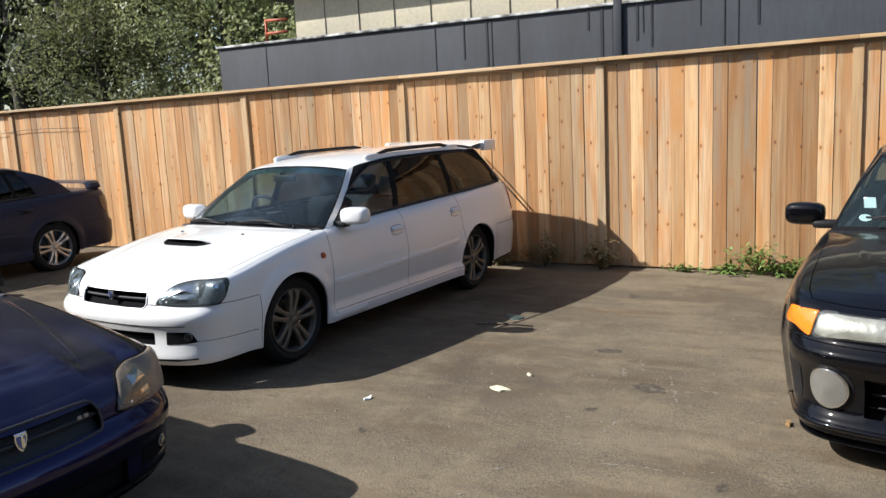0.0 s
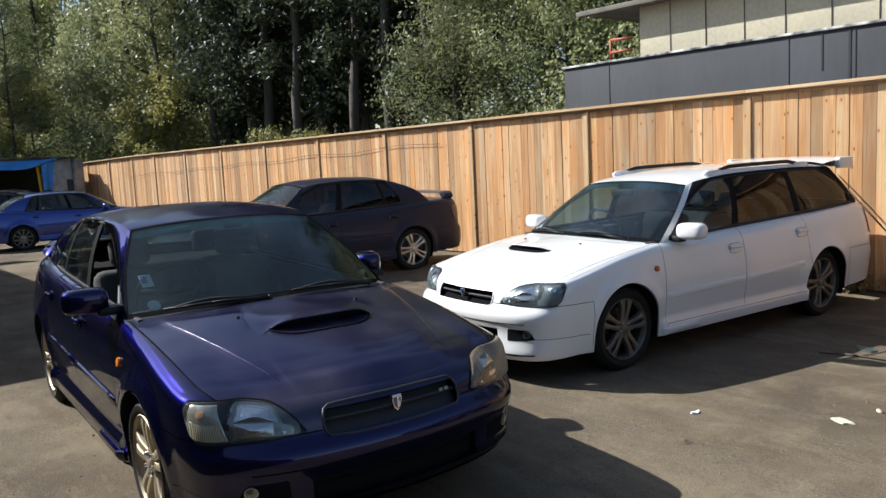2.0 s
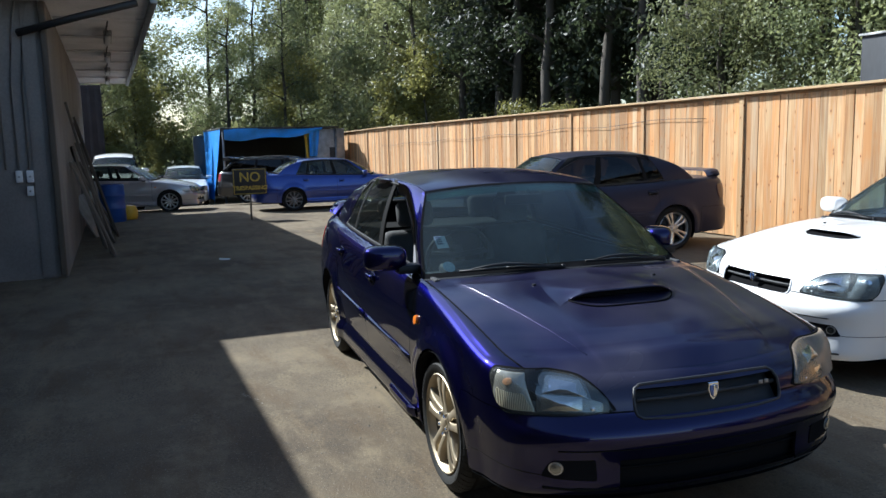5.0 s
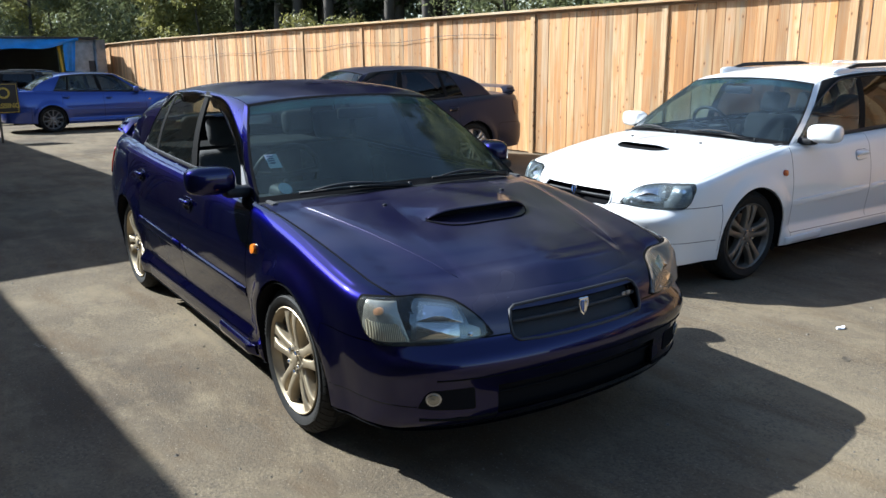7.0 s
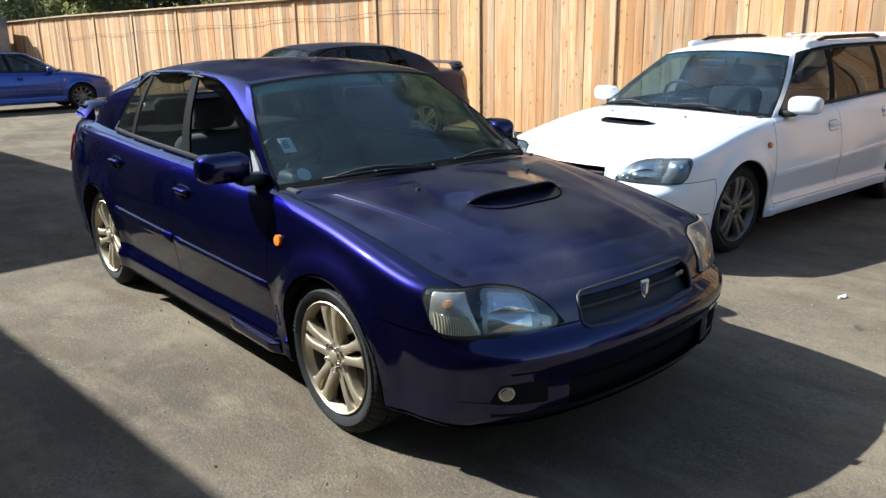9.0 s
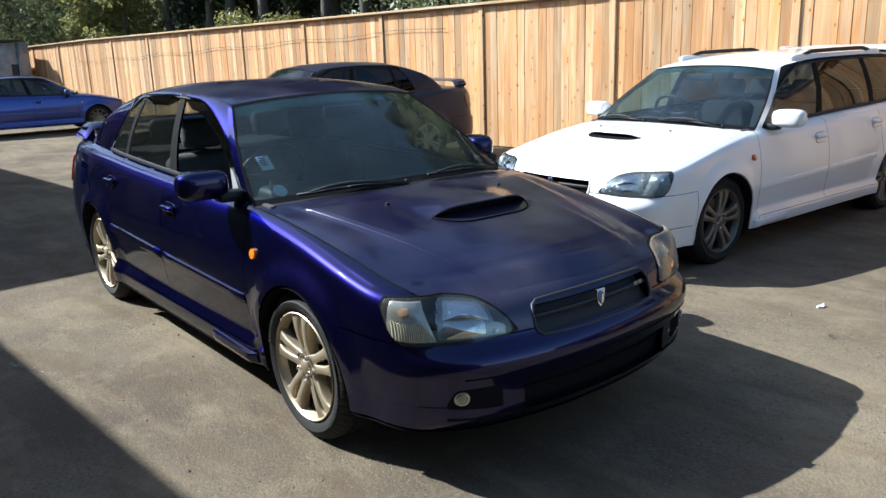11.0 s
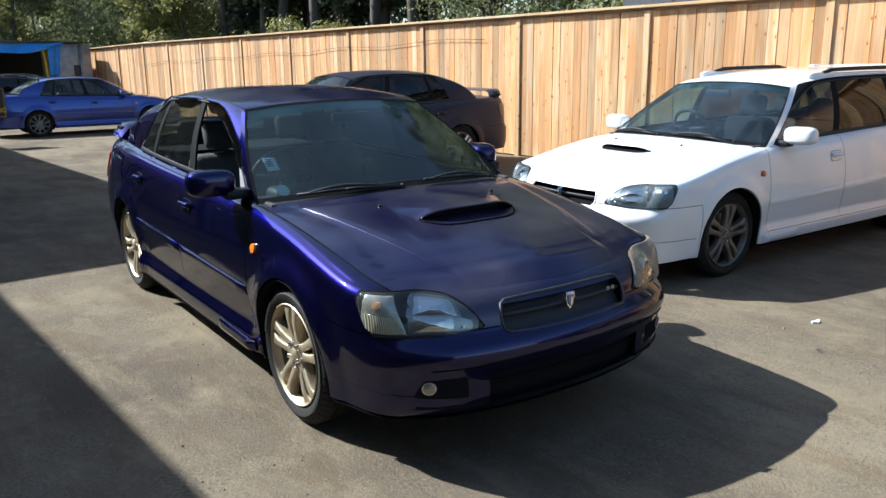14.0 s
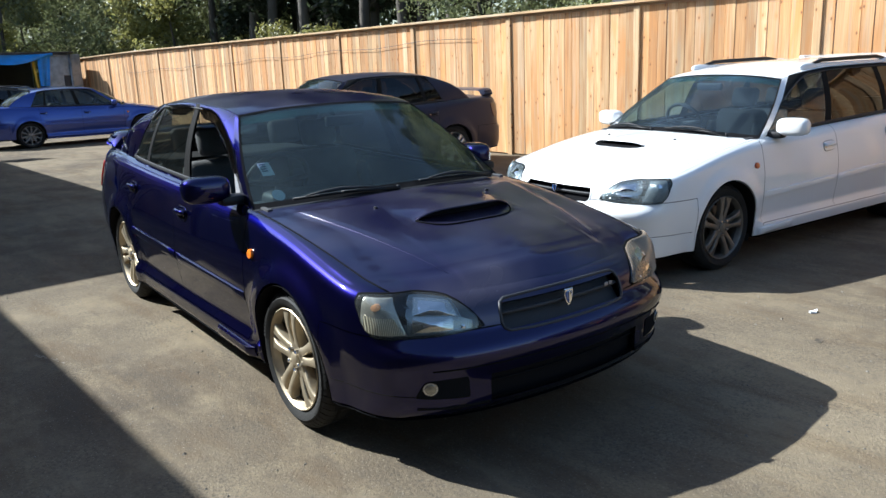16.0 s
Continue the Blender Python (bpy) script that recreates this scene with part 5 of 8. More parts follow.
def leaf_cloud(rnd, centers, per, size):
    """Many small folded leaves in loose clumps round the given centres (point, radius)."""
    verts, faces = [], []
    for c, r in centers:
        for _ in range(int(per * r * r)):
            d = Vector((rnd.gauss(0, 1), rnd.gauss(0, 1), rnd.gauss(0, 0.8)))
            d = d.normalized() * r * rnd.uniform(0.35, 1.05)
            p = Vector(c) + d
            n = (d.normalized() + Vector((rnd.uniform(-1, 1), rnd.uniform(-1, 1), rnd.uniform(-0.6, 1)))).normalized()
            t = n.cross(Vector((rnd.uniform(-1, 1), rnd.uniform(-1, 1), rnd.uniform(-1, 1)))).normalized()
            b = n.cross(t)
            s = size * rnd.uniform(0.6, 1.3)
            k = len(verts)
            verts += [p - t * s, p + b * s * 0.5 - n * s * 0.12, p + t * s, p - b * s * 0.5 - n * s * 0.12]
            faces += [(k, k + 1, k + 2), (k, k + 2, k + 3)]
    return verts, faces


def tree(seed, height, spread, leaves, size, mat, label, low=0.15, slim=1.0):
    rnd = random.Random(seed)
    t = thing("tree", label=label, category="tree")
    pts = [Vector((0, 0, -0.3))]
    lean = Vector((rnd.uniform(-0.05, 0.05), rnd.uniform(-0.05, 0.05), 0))
    for i in range(1, 9):
        pts.append(Vector((lean.x * height * i / 8 + rnd.uniform(-0.1, 0.1), lean.y * height * i / 8 + rnd.uniform(-0.1, 0.1), height * 0.95 * i / 8)))
    r0 = 0.012 * height
    limbs = [tube(pts, [r0 * (1 - 0.1 * i) for i in range(9)], 8)]
    centers = []
    n = int(height * 2.0)
    for i in range(n):
        f = low + (1 - low) * (i + rnd.random()) / n
        z = height * f
        a = rnd.uniform(0, 2 * math.pi)
        reach = spread * (math.sin(math.pi * min(1, 0.18 + 0.82 * f)) ** 0.7) * rnd.uniform(0.45, 1.0)
        base = pts[min(8, int(f * 8))].copy()
        base.z = z - reach * 0.35
        tip = Vector((base.x + math.cos(a) * reach, base.y + math.sin(a) * reach, z))
        if i % 2 == 0:
            limbs.append(tube([base, base.lerp(tip, 0.5) + Vector((0, 0, 0.1 * reach)), tip], [r0 * 0.35, r0 * 0.22, r0 * 0.08], 5))
        centers.append((tip, spread * rnd.uniform(0.26, 0.46)))
        if reach > spread * 0.5:
            centers.append((base.lerp(tip, 0.55), spread * rnd.uniform(0.24, 0.40)))
    v, f = join(*limbs)
    link_mesh("trunk", v, f, M["bark"], t)
    area = sum(r * r for _, r in centers)
    v, f = leaf_cloud(rnd, centers, leaves / area, size)
    link_mesh("crown", v, f, mat, t, smooth=False)
    return t


def shrub(seed, radius, leaves, size, mat, label):
    rnd = random.Random(seed)
    t = thing("shrub", label=label, category="shrub")
    centers = [((rnd.uniform(-1, 1) * radius, rnd.uniform(-1, 1) * radius, rnd.uniform(0.15, 0.75) * radius), radius * rnd.uniform(0.3, 0.55)) for _ in range(12)]
    stems = [tube([(0, 0, -0.1), (c[0][0] * 0.5, c[0][1] * 0.5, c[0][2] * 0.6), c[0]], [0.03, 0.02, 0.008], 5) for c in centers]
    link_mesh("stem_bunch", *join(*stems), M["bark"], t)
    v, f = leaf_cloud(rnd, centers, leaves / sum(r * r for _, r in centers), size)
    link_mesh("foliage", v, f, mat, t, smooth=False)
    return t


def undergrowth():
    a = shrub(3, 0.9, 2600, 0.05, M["leaf_pale"], "leafy green shrub showing over the fence")
    a.matrix_basis = pose(-20.5, 11.0, 1.75)
    rnd = random.Random(9)
    b = shrub(4, 1.5, 2200, 0.09, M["leaf"], "dense green bush at the wood's edge")
    b.matrix_basis = pose(-36.5, 2.0, gz(-36))
    for k in range(80):
        x, y = (rnd.uniform(-56, -46), rnd.uniform(-16, 6)) if k >= 64 else (rnd.uniform(-46, -35.5), rnd.uniform(-8, 8)) if k < 32 else (rnd.uniform(-34, -7), rnd.uniform(10.5, 17))
        s = rnd.uniform(0.7, 1.3) * (2.3 if k >= 64 else 1.0)
        t = copy_thing(b, Matrix())
        t.matrix_basis = pose(x, y, gz(x) + 0.02 * max(0, y - 10), 0, 0, rnd.uniform(0, 360)) @ Matrix.Diagonal((s, s, s, 1))


def forest():
    rnd = random.Random(11)
    kinds = [tree(1, 15, 3.0, 12500, 0.096, M["leaf"], "tall leafy alder with a dense green crown"), tree(2, 17, 3.4, 13000, 0.102, M["leaf"], "tall leafy alder with a dense green crown"),
             tree(3, 13, 2.8, 12000, 0.090, M["leaf"], "leafy birch with drooping pale green crown"), tree(5, 19, 2.8, 8200, 0.130, M["leaf"], "slim tall cottonwood with open crown", low=0.25),
             tree(7, 8, 2.2, 7000, 0.10, M["leaf_pale"], "small yellowish-green maple at the wood's edge", low=0.05),
             tree(9, 17, 2.3, 9500, 0.115, M["leaf_shaded"], "tall fir with a bare lower trunk, the gap's shade painted into its needles", low=0.22),
             tree(3, 13, 2.8, 20000, 0.062, M["leaf"], "leafy birch close behind the fence", low=0.12),
             tree(12, 17, 3.6, 3600, 0.20, M["leaf"], "tall leafy alder deep in the wood")]
    spots = []
    for k in range(30):
        spots.append((-5 - 2.3 * k + rnd.uniform(-0.8, 0.8), 13.5 + rnd.uniform(-1.5, 2.5), rnd.choice((0, 1, 2, 2)), rnd.uniform(0.75, 1.05)))
    for k in range(26):
        spots.append((-2 - 3.0 * k + rnd.uniform(-1, 1), 19 + rnd.uniform(-2, 3), rnd.choice((7, 1, 7, 3)), rnd.uniform(0.9, 1.2)))
    for k in range(20):
        spots.append((4 - 4.5 * k + rnd.uniform(-1, 1), 27 + rnd.uniform(-3, 4), 7, rnd.uniform(1.0, 1.3)))
    for k in range(9):
        spots.append((-42 + rnd.uniform(-3, 3), -9 + 2.6 * k + rnd.uniform(-1, 1), rnd.choice((0, 2, 4)), rnd.uniform(0.6, 0.9)))
    for k in range(8):
        spots.append((-52 + rnd.uniform(-3, 3), -10 + 3.6 * k + rnd.uniform(-1, 1), rnd.choice((0, 3)), rnd.uniform(0.8, 1.05)))
    spots += [(-45.0, -0.6, 2, 0.62), (-46.5, 1.6, 0, 0.6), (-47.0, -2.6, 1, 0.55), (-57.0, 0.6, 1, 0.9), (-58.0, -3.0, 0, 0.9)]
    spots += [(-11.5, 12.6, 2, 0.72), (-14.5, 12.4, 2, 0.68), (-17.0, 13.0, 2, 0.7), (-31.5, 12.0, 4, 0.8), (-33.0, 11.8, 4, 0.75), (-30.5, 12.4, 0, 0.62), (-37.5, 1.5, 4, 0.32), (-38.0, -1.0, 4, 0.36), (-37.0, 3.8, 4, 0.34), (-39.5, -3.5, 4, 0.45), (-36.5, 0.0, 4, 0.28)]
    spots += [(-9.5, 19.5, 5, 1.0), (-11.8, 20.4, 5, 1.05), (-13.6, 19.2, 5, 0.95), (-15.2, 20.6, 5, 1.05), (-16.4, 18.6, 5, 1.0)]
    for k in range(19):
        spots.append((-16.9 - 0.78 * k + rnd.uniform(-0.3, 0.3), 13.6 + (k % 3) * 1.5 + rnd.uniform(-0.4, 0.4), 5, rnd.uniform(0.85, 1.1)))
    used = set()
    for x, y, k, s in spots:
        if -7.5 < x < 4 and y < 20:
            continue
        # Trees in the shaded gap take the darkened fir.
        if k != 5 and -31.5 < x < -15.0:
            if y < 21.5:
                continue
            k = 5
        if x > -18 and y < 17 and k != 5:
            k = 6
        m = pose(x, y, gz(x) + 0.02 * max(0, y - 10), 0, 0, rnd.uniform(0, 360)) @ Matrix.Diagonal((s, s, s, 1))
        if k in used:
            t = copy_thing(kinds[k], Matrix())
            t.matrix_basis = m
        else:
            kinds[k].matrix_basis = m
            used.add(k)


# ---------------------------------------------------------------- buildings
M["stucco"] = material("grey_brown_render", (0.21, 0.195, 0.185), 0.9, var=0.25, scale=1.2, fine=0.12, fine_scale=40, bump=0.3, bump_scale=80)
M["whitepaint"] = material("off_white_paint", (0.74, 0.74, 0.76), 0.7, var=0.2, scale=1.5, fine=0.08, fine_scale=20)
M["darkwall"] = material("dark_slate_sheet", (0.030, 0.034, 0.042), 0.75, var=0.45, scale=1.0, fine=0.15, fine_scale=25, stretch=(1, 1, 0.25))
M["beige"] = material("beige_panels", (0.50, 0.44, 0.31), 0.7, var=0.25, scale=1.0, fine=0.12, fine_scale=20, color2=(0.40, 0.36, 0.27))
M["eave"] = material("weathered_eave", (0.16, 0.145, 0.12), 0.85, var=0.4, scale=3)
M["peel"] = material("peeling_white_edge", (0.04, 0.04, 0.042), 0.8, var=0.6, scale=5.5, color2=(0.62, 0.62, 0.60))


def workshop():
    b = thing("workshop_building", label="low workshop with grey rendered walls and a deep white canopy", category="building")
    part("wall", boxes((-25.2, -11.36, -9.0, -1.07, -0.5, 3.398), bevel=0.01), M["stucco"], b)
    part("wall", boxes((-11.35, 16.0, -9.0, -2.9, -0.5, 3.398), bevel=0.01), M["stucco"], b)
    part("canopy", boxes((-25.3, -10.8, -9.2, 0.20, 3.40, 3.75), bevel=0.01), M["whitepaint"], b)
    part("roof_edge", boxes((-10.795, 16.2, -9.2, -2.095, 3.40, 3.75), bevel=0.01), M["whitepaint"], b)
    return b


def neighbour():
    b = thing("neighbour_building", label="shed with a dark slate lower wall and beige panelled upper wall", category="building")
    part("lower_wall", boxes((-8.14, 14, 8.94, 16, -0.1, 2.84), bevel=0.008), M["darkwall"], b)
    part("parapet_edge", boxes((-8.17, 14.05, 8.91, 9.05, 2.842, 2.872), bevel=0.006), M["peel"], b)
    part("upper_wall", boxes((-7.02, 14, 9.30, 15.8, 2.80, 3.598), bevel=0.006), M["beige"], b)
    return b


# ---------------------------------------------------------------- fittings of the cars
def hood_height(hood):
    """A smooth height function over the bonnet, by weights of the nearest grid points."""
    pts = np.array([(p.x, p.y, p.z) for row in hood for p in row])

    def f(x, y):
        d = (pts[:, 0] - x) ** 2 + (pts[:, 1] - abs(y)) ** 2
        k = np.argpartition(d, 24)[:24]
        w = 1 / (d[k] + 4e-4)
        A = np.stack([np.ones(24), pts[k, 0] - x, pts[k, 1] - abs(y)], 1)
        return float(np.linalg.lstsq(A * w[:, None], pts[k, 2] * w, rcond=None)[0][0])
    return f


def grid_part(name, rows, mat, parent, label="", sharp=60, both=False):
    bm = bmesh.new()
    g = [[bm.verts.new(p) for p in r] for r in rows]
    for a, b in zip(g, g[1:]):
        for i in range(len(a) - 1):
            bm.faces.new((a[i], b[i], b[i + 1], a[i + 1]))
    return part(name, bm, mat, parent, label, sharp=sharp)


def loop_tube(sh, loop, r, off, n=8):
    return tube([sh.point(abs(s), z, off) if s >= 0 else flip(sh.point(-s, z, off)) for s, z in loop], r, n, closed=True)


def ball(name, center, size, mat, parent, label="", cut=None, p=2.4, n=20, m=None):
    """A superellipsoid pod."""
    verts, faces = [], []
    k = 12
    for i in range(k + 1):
        a = -math.pi / 2 + math.pi * i / k
        for j in range(n):
            b = 2 * math.pi * j / n
            def e(v, q):
                return math.copysign(abs(v) ** q, v)
            q = 2 / p
            verts.append(Vector((size[0] * e(math.cos(a), q) * e(math.cos(b), q), size[1] * e(math.cos(a), q) * e(math.sin(b), q), size[2] * e(math.sin(a), q))))
    for i in range(k):
        for j in range(n):
            faces.append((i * n + j, i * n + (j + 1) % n, (i + 1) * n + (j + 1) % n, (i + 1) * n + j))
    bm = bmesh.new()
    vs = [bm.verts.new(v) for v in verts]
    for f in faces:
        try:
            bm.faces.new([vs[i] for i in f])
        except ValueError:
            pass
    bmesh.ops.remove_doubles(bm, verts=bm.verts[:], dist=1e-4)
    mm = Matrix.Translation(center) @ (m or Matrix())
    bmesh.ops.transform(bm, matrix=mm, verts=bm.verts[:])
    return part(name, bm, mat, parent, label, sharp=70)


def wing_mirror(car, sh, side, body, x=-0.62, z=0.985, reach=0.80, shape=(0.074, 0.116, 0.066), fold=0.0):
    """A door mirror on its foot; fold swings the head back about the foot."""
    y0 = reach * side
    sw = Matrix.Translation((x, y0, z)) @ pose(0, 0, 0, 0, 0, side * (8 + fold))
    head = sw @ Vector((-0.02, side * shape[1] * 0.9, 0))
    turn = pose(0, 0, 0, 0, 0, side * (8 + fold))
    mi = ball("wing_mirror", head, shape, body, car, p=3.4, m=turn)
    f = boxes((x - 0.05, x + 0.04, min(y0 - side * 0.10, y0 + side * 0.05), max(y0 - side * 0.10, y0 + side * 0.05), z - 0.085, z - 0.035), bevel=0.018)
    part("mirror_foot", f, M["plastic"], mi)
    ball("mirror_glass", sw @ Vector((-0.02 - shape[0] * 0.86, side * shape[1] * 0.9, 0)), (0.014, shape[1] * 0.84, shape[2] * 0.80), M["mirror"], mi, p=3.2, m=turn)
    return mi


LAMP_TOP = [(0.425, 0.590), (0.44, 0.612), (0.47, 0.648), (0.51, 0.680), (0.55, 0.700), (0.65, 0.715), (0.80, 0.727), (0.93, 0.733), (0.985, 0.732)]
LAMP_LOW = [(0.425, 0.584), (0.46, 0.577), (0.55, 0.570), (0.70, 0.566), (0.82, 0.566), (0.895, 0.570), (0.925, 0.585), (0.985, 0.700)]


def headlight(car, sh, side, reflecting=False, clear=False):
    """A lamp unit: dark gasket, ribbed indicator, bowls and a clear cover, between two edges."""
    top, low = curve(LAMP_TOP), curve(LAMP_LOW)
    s1, s0 = 0.425, 0.985

    def zone(sa, sb, lo, hi, inset=0.0, lean=0.0):
        """A loop between two stations and two fractions of the lamp's height; lean slants the end at sb."""
        n = 8
        up, dn = [], []
        for i in range(n + 1):
            k = i / n
            su, sd = sa + (sb + lean - sa) * k, sa + (sb - lean - sa) * k
            hu, hd = top(su) - low(su), top(sd) - low(sd)
            zu, zd = low(su) + hu * hi - inset, low(sd) + hd * lo + inset
            up.append((su, max(zu, (low(su) + top(su)) / 2))), dn.append((sd, min(zd, max(zu - 0.004, low(sd) + hd * lo))))
        return rounded_loop(up + dn[::-1], 0.25, 2)

    outline = rounded_loop([(s, top(s)) for s in np.linspace(s1, s0, 14)] + [(s, low(s)) for s in np.linspace(s0, s1, 14)], 0.2, 2)
    hl = pad(car, "headlight", sh, outline, M["gap"], 0.004, side, rings=(1.0, 0.98, 0.9, 0.6, 0.3))
    ind = pad(car, "indicator_lens", sh, zone(0.948, 0.800, 0.07, 0.94, 0.004, 0.040), M["smoked_rib" if clear else "ind_smooth"], 0.0065, side, parent=hl, label="clear ribbed indicator lens", dome=0.003)
    pad(car, "ribbed_optic", sh, zone(0.932, 0.795, 0.09, 0.46, 0.003, 0.022), M["smoked_rib" if clear else "ribbed"], 0.0095, side, parent=hl, dome=0.002)
    pad(car, "indicator_bulb", sh, [(0.886 + 0.018 * math.cos(t), 0.688 + 0.013 * math.sin(t)) for t in np.linspace(0, 2 * math.pi, 13)[:-1]], M["chrome" if clear else "amber_dim"], 0.0115, side, parent=hl)
    pad(car, "reflector_bowl", sh, zone(0.782, 0.452, 0.05, 0.95, 0.003), M["bowl_light" if clear else "bowl"], 0.005, side, parent=hl)
    pad(car, "upper_reflector", sh, zone(0.772, 0.530, 0.44, 0.95, 0.003, 0.012), M["lamp_mirror"], 0.007, side, parent=hl, dome=0.005)
    pad(car, "main_lens", sh, zone(0.742, 0.548, 0.50, 0.90, 0.003, 0.012), M["lamp_bright"], 0.0085, side, parent=hl, dome=0.016)
    pad(car, "lower_reflector", sh, zone(0.762, 0.475, 0.10, 0.34, 0.002), M["lamp_mirror"], 0.008, side, parent=hl, dome=-0.002)
    pad(car, "lower_lens", sh, zone(0.740, 0.560, 0.13, 0.31, 0.002), M["lamp_bright"], 0.0090, side, parent=hl, dome=0.008)
    for s, z, r in ((0.700, 0.672, 0.016), (0.520, 0.597, 0.010)):
        pad(car, "bulb_cap", sh, [(s + r * math.cos(t), z + r * 0.85 * math.sin(t)) for t in np.linspace(0, 2 * math.pi, 13)[:-1]], M["chrome"], 0.012, side, parent=hl, dome=0.004)
    cover = pad(car, "lamp_cover", sh, outline, M["lens_fence_film" if reflecting else "lens_hazy" if clear else "lens"], 0.014, side, parent=hl, rings=(0.95, 0.93, 0.85, 0.6, 0.3))
    cover.visible_shadow = False
    return hl


def strip(car, name, sh, x0, x1, z0, z1, h, off, mat, side, label="", parent=None):
    """A rubbing strip along the side from x0 back to x1."""
    n = 14
    ss = [sh.at_x(x0 + (x1 - x0) * i / n) for i in range(n + 1)]
    zz = [z0 + (z1 - z0) * i / n for i in range(n + 1)]
    rows = []
    for s, z, t in zip(ss, zz, range(n + 1)):
        k = 0.2 if t in (0, n) else 1
        r = [sh.point(s, z - h / 2, -0.004), sh.point(s, z - h / 2 * 0.9, off * 0.7 * k), sh.point(s, z, off * k), sh.point(s, z + h / 2 * 0.8, off * 0.8 * k), sh.point(s, z + h / 2, -0.004)]
        rows.append(r if side > 0 else [flip(p) for p in r])
    return grid_part(name, rows, mat, parent or car, label)


def handle(car, sh, x, z, side, body):
    s = sh.at_x(x)
    corners = [(s - 0.080, z + 0.036), (s + 0.075, z + 0.040), (s + 0.080, z - 0.038), (s - 0.075, z - 0.046)]
    h = pad(car, "door_handle", sh, rounded_loop(corners, 0.3, 4), M["gap"], 0.0015, side)
    dish = [(s + (a - s) * 0.955, z + (b - z) * 0.92) for a, b in corners]
    pad(car, "dish", sh, rounded_loop(dish, 0.3, 4), body, 0.004, side, parent=h)
    # Raised pad, dark except on white, stands for the shaded hollow.
    hollow = [(s - 0.052, z - 0.006), (s + 0.058, z - 0.004), (s + 0.056, z - 0.026), (s - 0.046, z - 0.030)]
    pad(car, "hollow", sh, rounded_loop(hollow, 0.3, 4), body if body is M["white"] else M["trim"], 0.006, side, parent=h)
    bar = [sh.point(s + d, z + 0.010, 0.020 * (1 - (abs(d) / 0.085) ** 4) + 0.004) for d in np.linspace(-0.075, 0.07, 9)]
    bar = [p if side > 0 else flip(p) for p in bar]
    v, f = tube(bar, 0.0145, 8)
    link_mesh("grip", v, f, body, h)
    k = [sh.point(s - 0.055 + 0.011 * math.cos(t), z - 0.006 + 0.011 * math.sin(t), 0.008) for t in np.linspace(0, 2 * math.pi, 13)[:-1]]
    k = [p if side > 0 else flip(p) for p in k]
    link_mesh("lock", k, [tuple(range(12))], M["chrome"], h)
    return h


def scoop(car, hood, body, x=0.262, half=0.270, length=0.46, rise=0.044, reach=0.058, ledge_mat=None):
    """The bonnet scoop: a broad low hump, a dark slot under its lip and a ledge that runs out before it."""
    hh = hood_height(hood)

    def lip_x(w):
        return x - 0.012 - 0.042 * abs(w) ** 3

    def lip_h(w):
        return rise * (1 - abs(w) ** 5)

    def front_x(w):
        return lip_x(1.0) + (x + reach - lip_x(1.0)) * (1 - abs(w) ** 5)

    n = 41
    rows = []
    for i in range(17):
        t = i / 16
        row = []
        for j in range(n):
            w = -1.55 + 3.10 * j / (n - 1)
            wc = min(1.0, abs(w))
            out = max(0.0, abs(w) - 1.0) / 0.55
            xx = lip_x(wc) + 0.10 * out - (length - 0.10 * wc + 0.10 * out) * t
            y = w * half * (1 - 0.10 * t)
            side_fall = 1 - smoothstep(0.20, 1.38, abs(w))
            body_h = rise * 0.92 * side_fall * (1 - smoothstep(0.05, 1.0, t))
            h = body_h * smoothstep(0.0, 0.12 + 0.45 * smoothstep(0.70, 1.15, abs(w)), t) + max(lip_h(wc) if abs(w) <= 1 else 0.0, 0.0) * (1 - smoothstep(0.0, 0.12, t))
            row.append(Vector((xx, y, hh(xx, y) + h + 0.0025 * (1 - out) - 0.003 * out - 0.002 * t)))
        rows.append(row)
    sc = grid_part("bonnet_scoop", rows, body, car, "raised scoop with a dark mouth", sharp=70)
    inner = np.linspace(-1.0, 1.0, 33)
    lip = [Vector((lip_x(w), w * half, hh(lip_x(w), w * half) + lip_h(w) + 0.0025)) for w in inner]
    back = [Vector((p.x - 0.045 * (1 - abs(w) ** 4), p.y, hh(p.x - 0.045, p.y) + 0.004)) for p, w in zip(lip, inner)]
    under = [Vector((p.x - 0.045 * (1 - abs(w) ** 4), p.y, p.z - 0.006)) for p, w in zip(lip, inner)]
    # Near-black sheets under the lip stand for the slot's inner shade.
    grid_part("mouth", [[p - Vector((0, 0, 0.005)) for p in lip], under, back], M["gap"], sc)
    ledge = []
    for k in range(5):
        t = k / 4
        ledge.append([Vector((front_x(w) + (b.x - front_x(w)) * t, w * half, hh(front_x(w) + (b.x - front_x(w)) * t, w * half) + 0.0035)) for w, b in zip(inner, back)])
    grid_part("mouth_ledge", ledge, ledge_mat or body, sc)
    v, f = tube(lip, 0.0045, 6)
    link_mesh("lip", v, f, body, sc)
    v, f = tube([Vector((front_x(w), w * half, hh(front_x(w), w * half) + 0.002)) for w in inner], 0.0040, 6)
    link_mesh("rim", v, f, M["gap"], sc)
    return sc


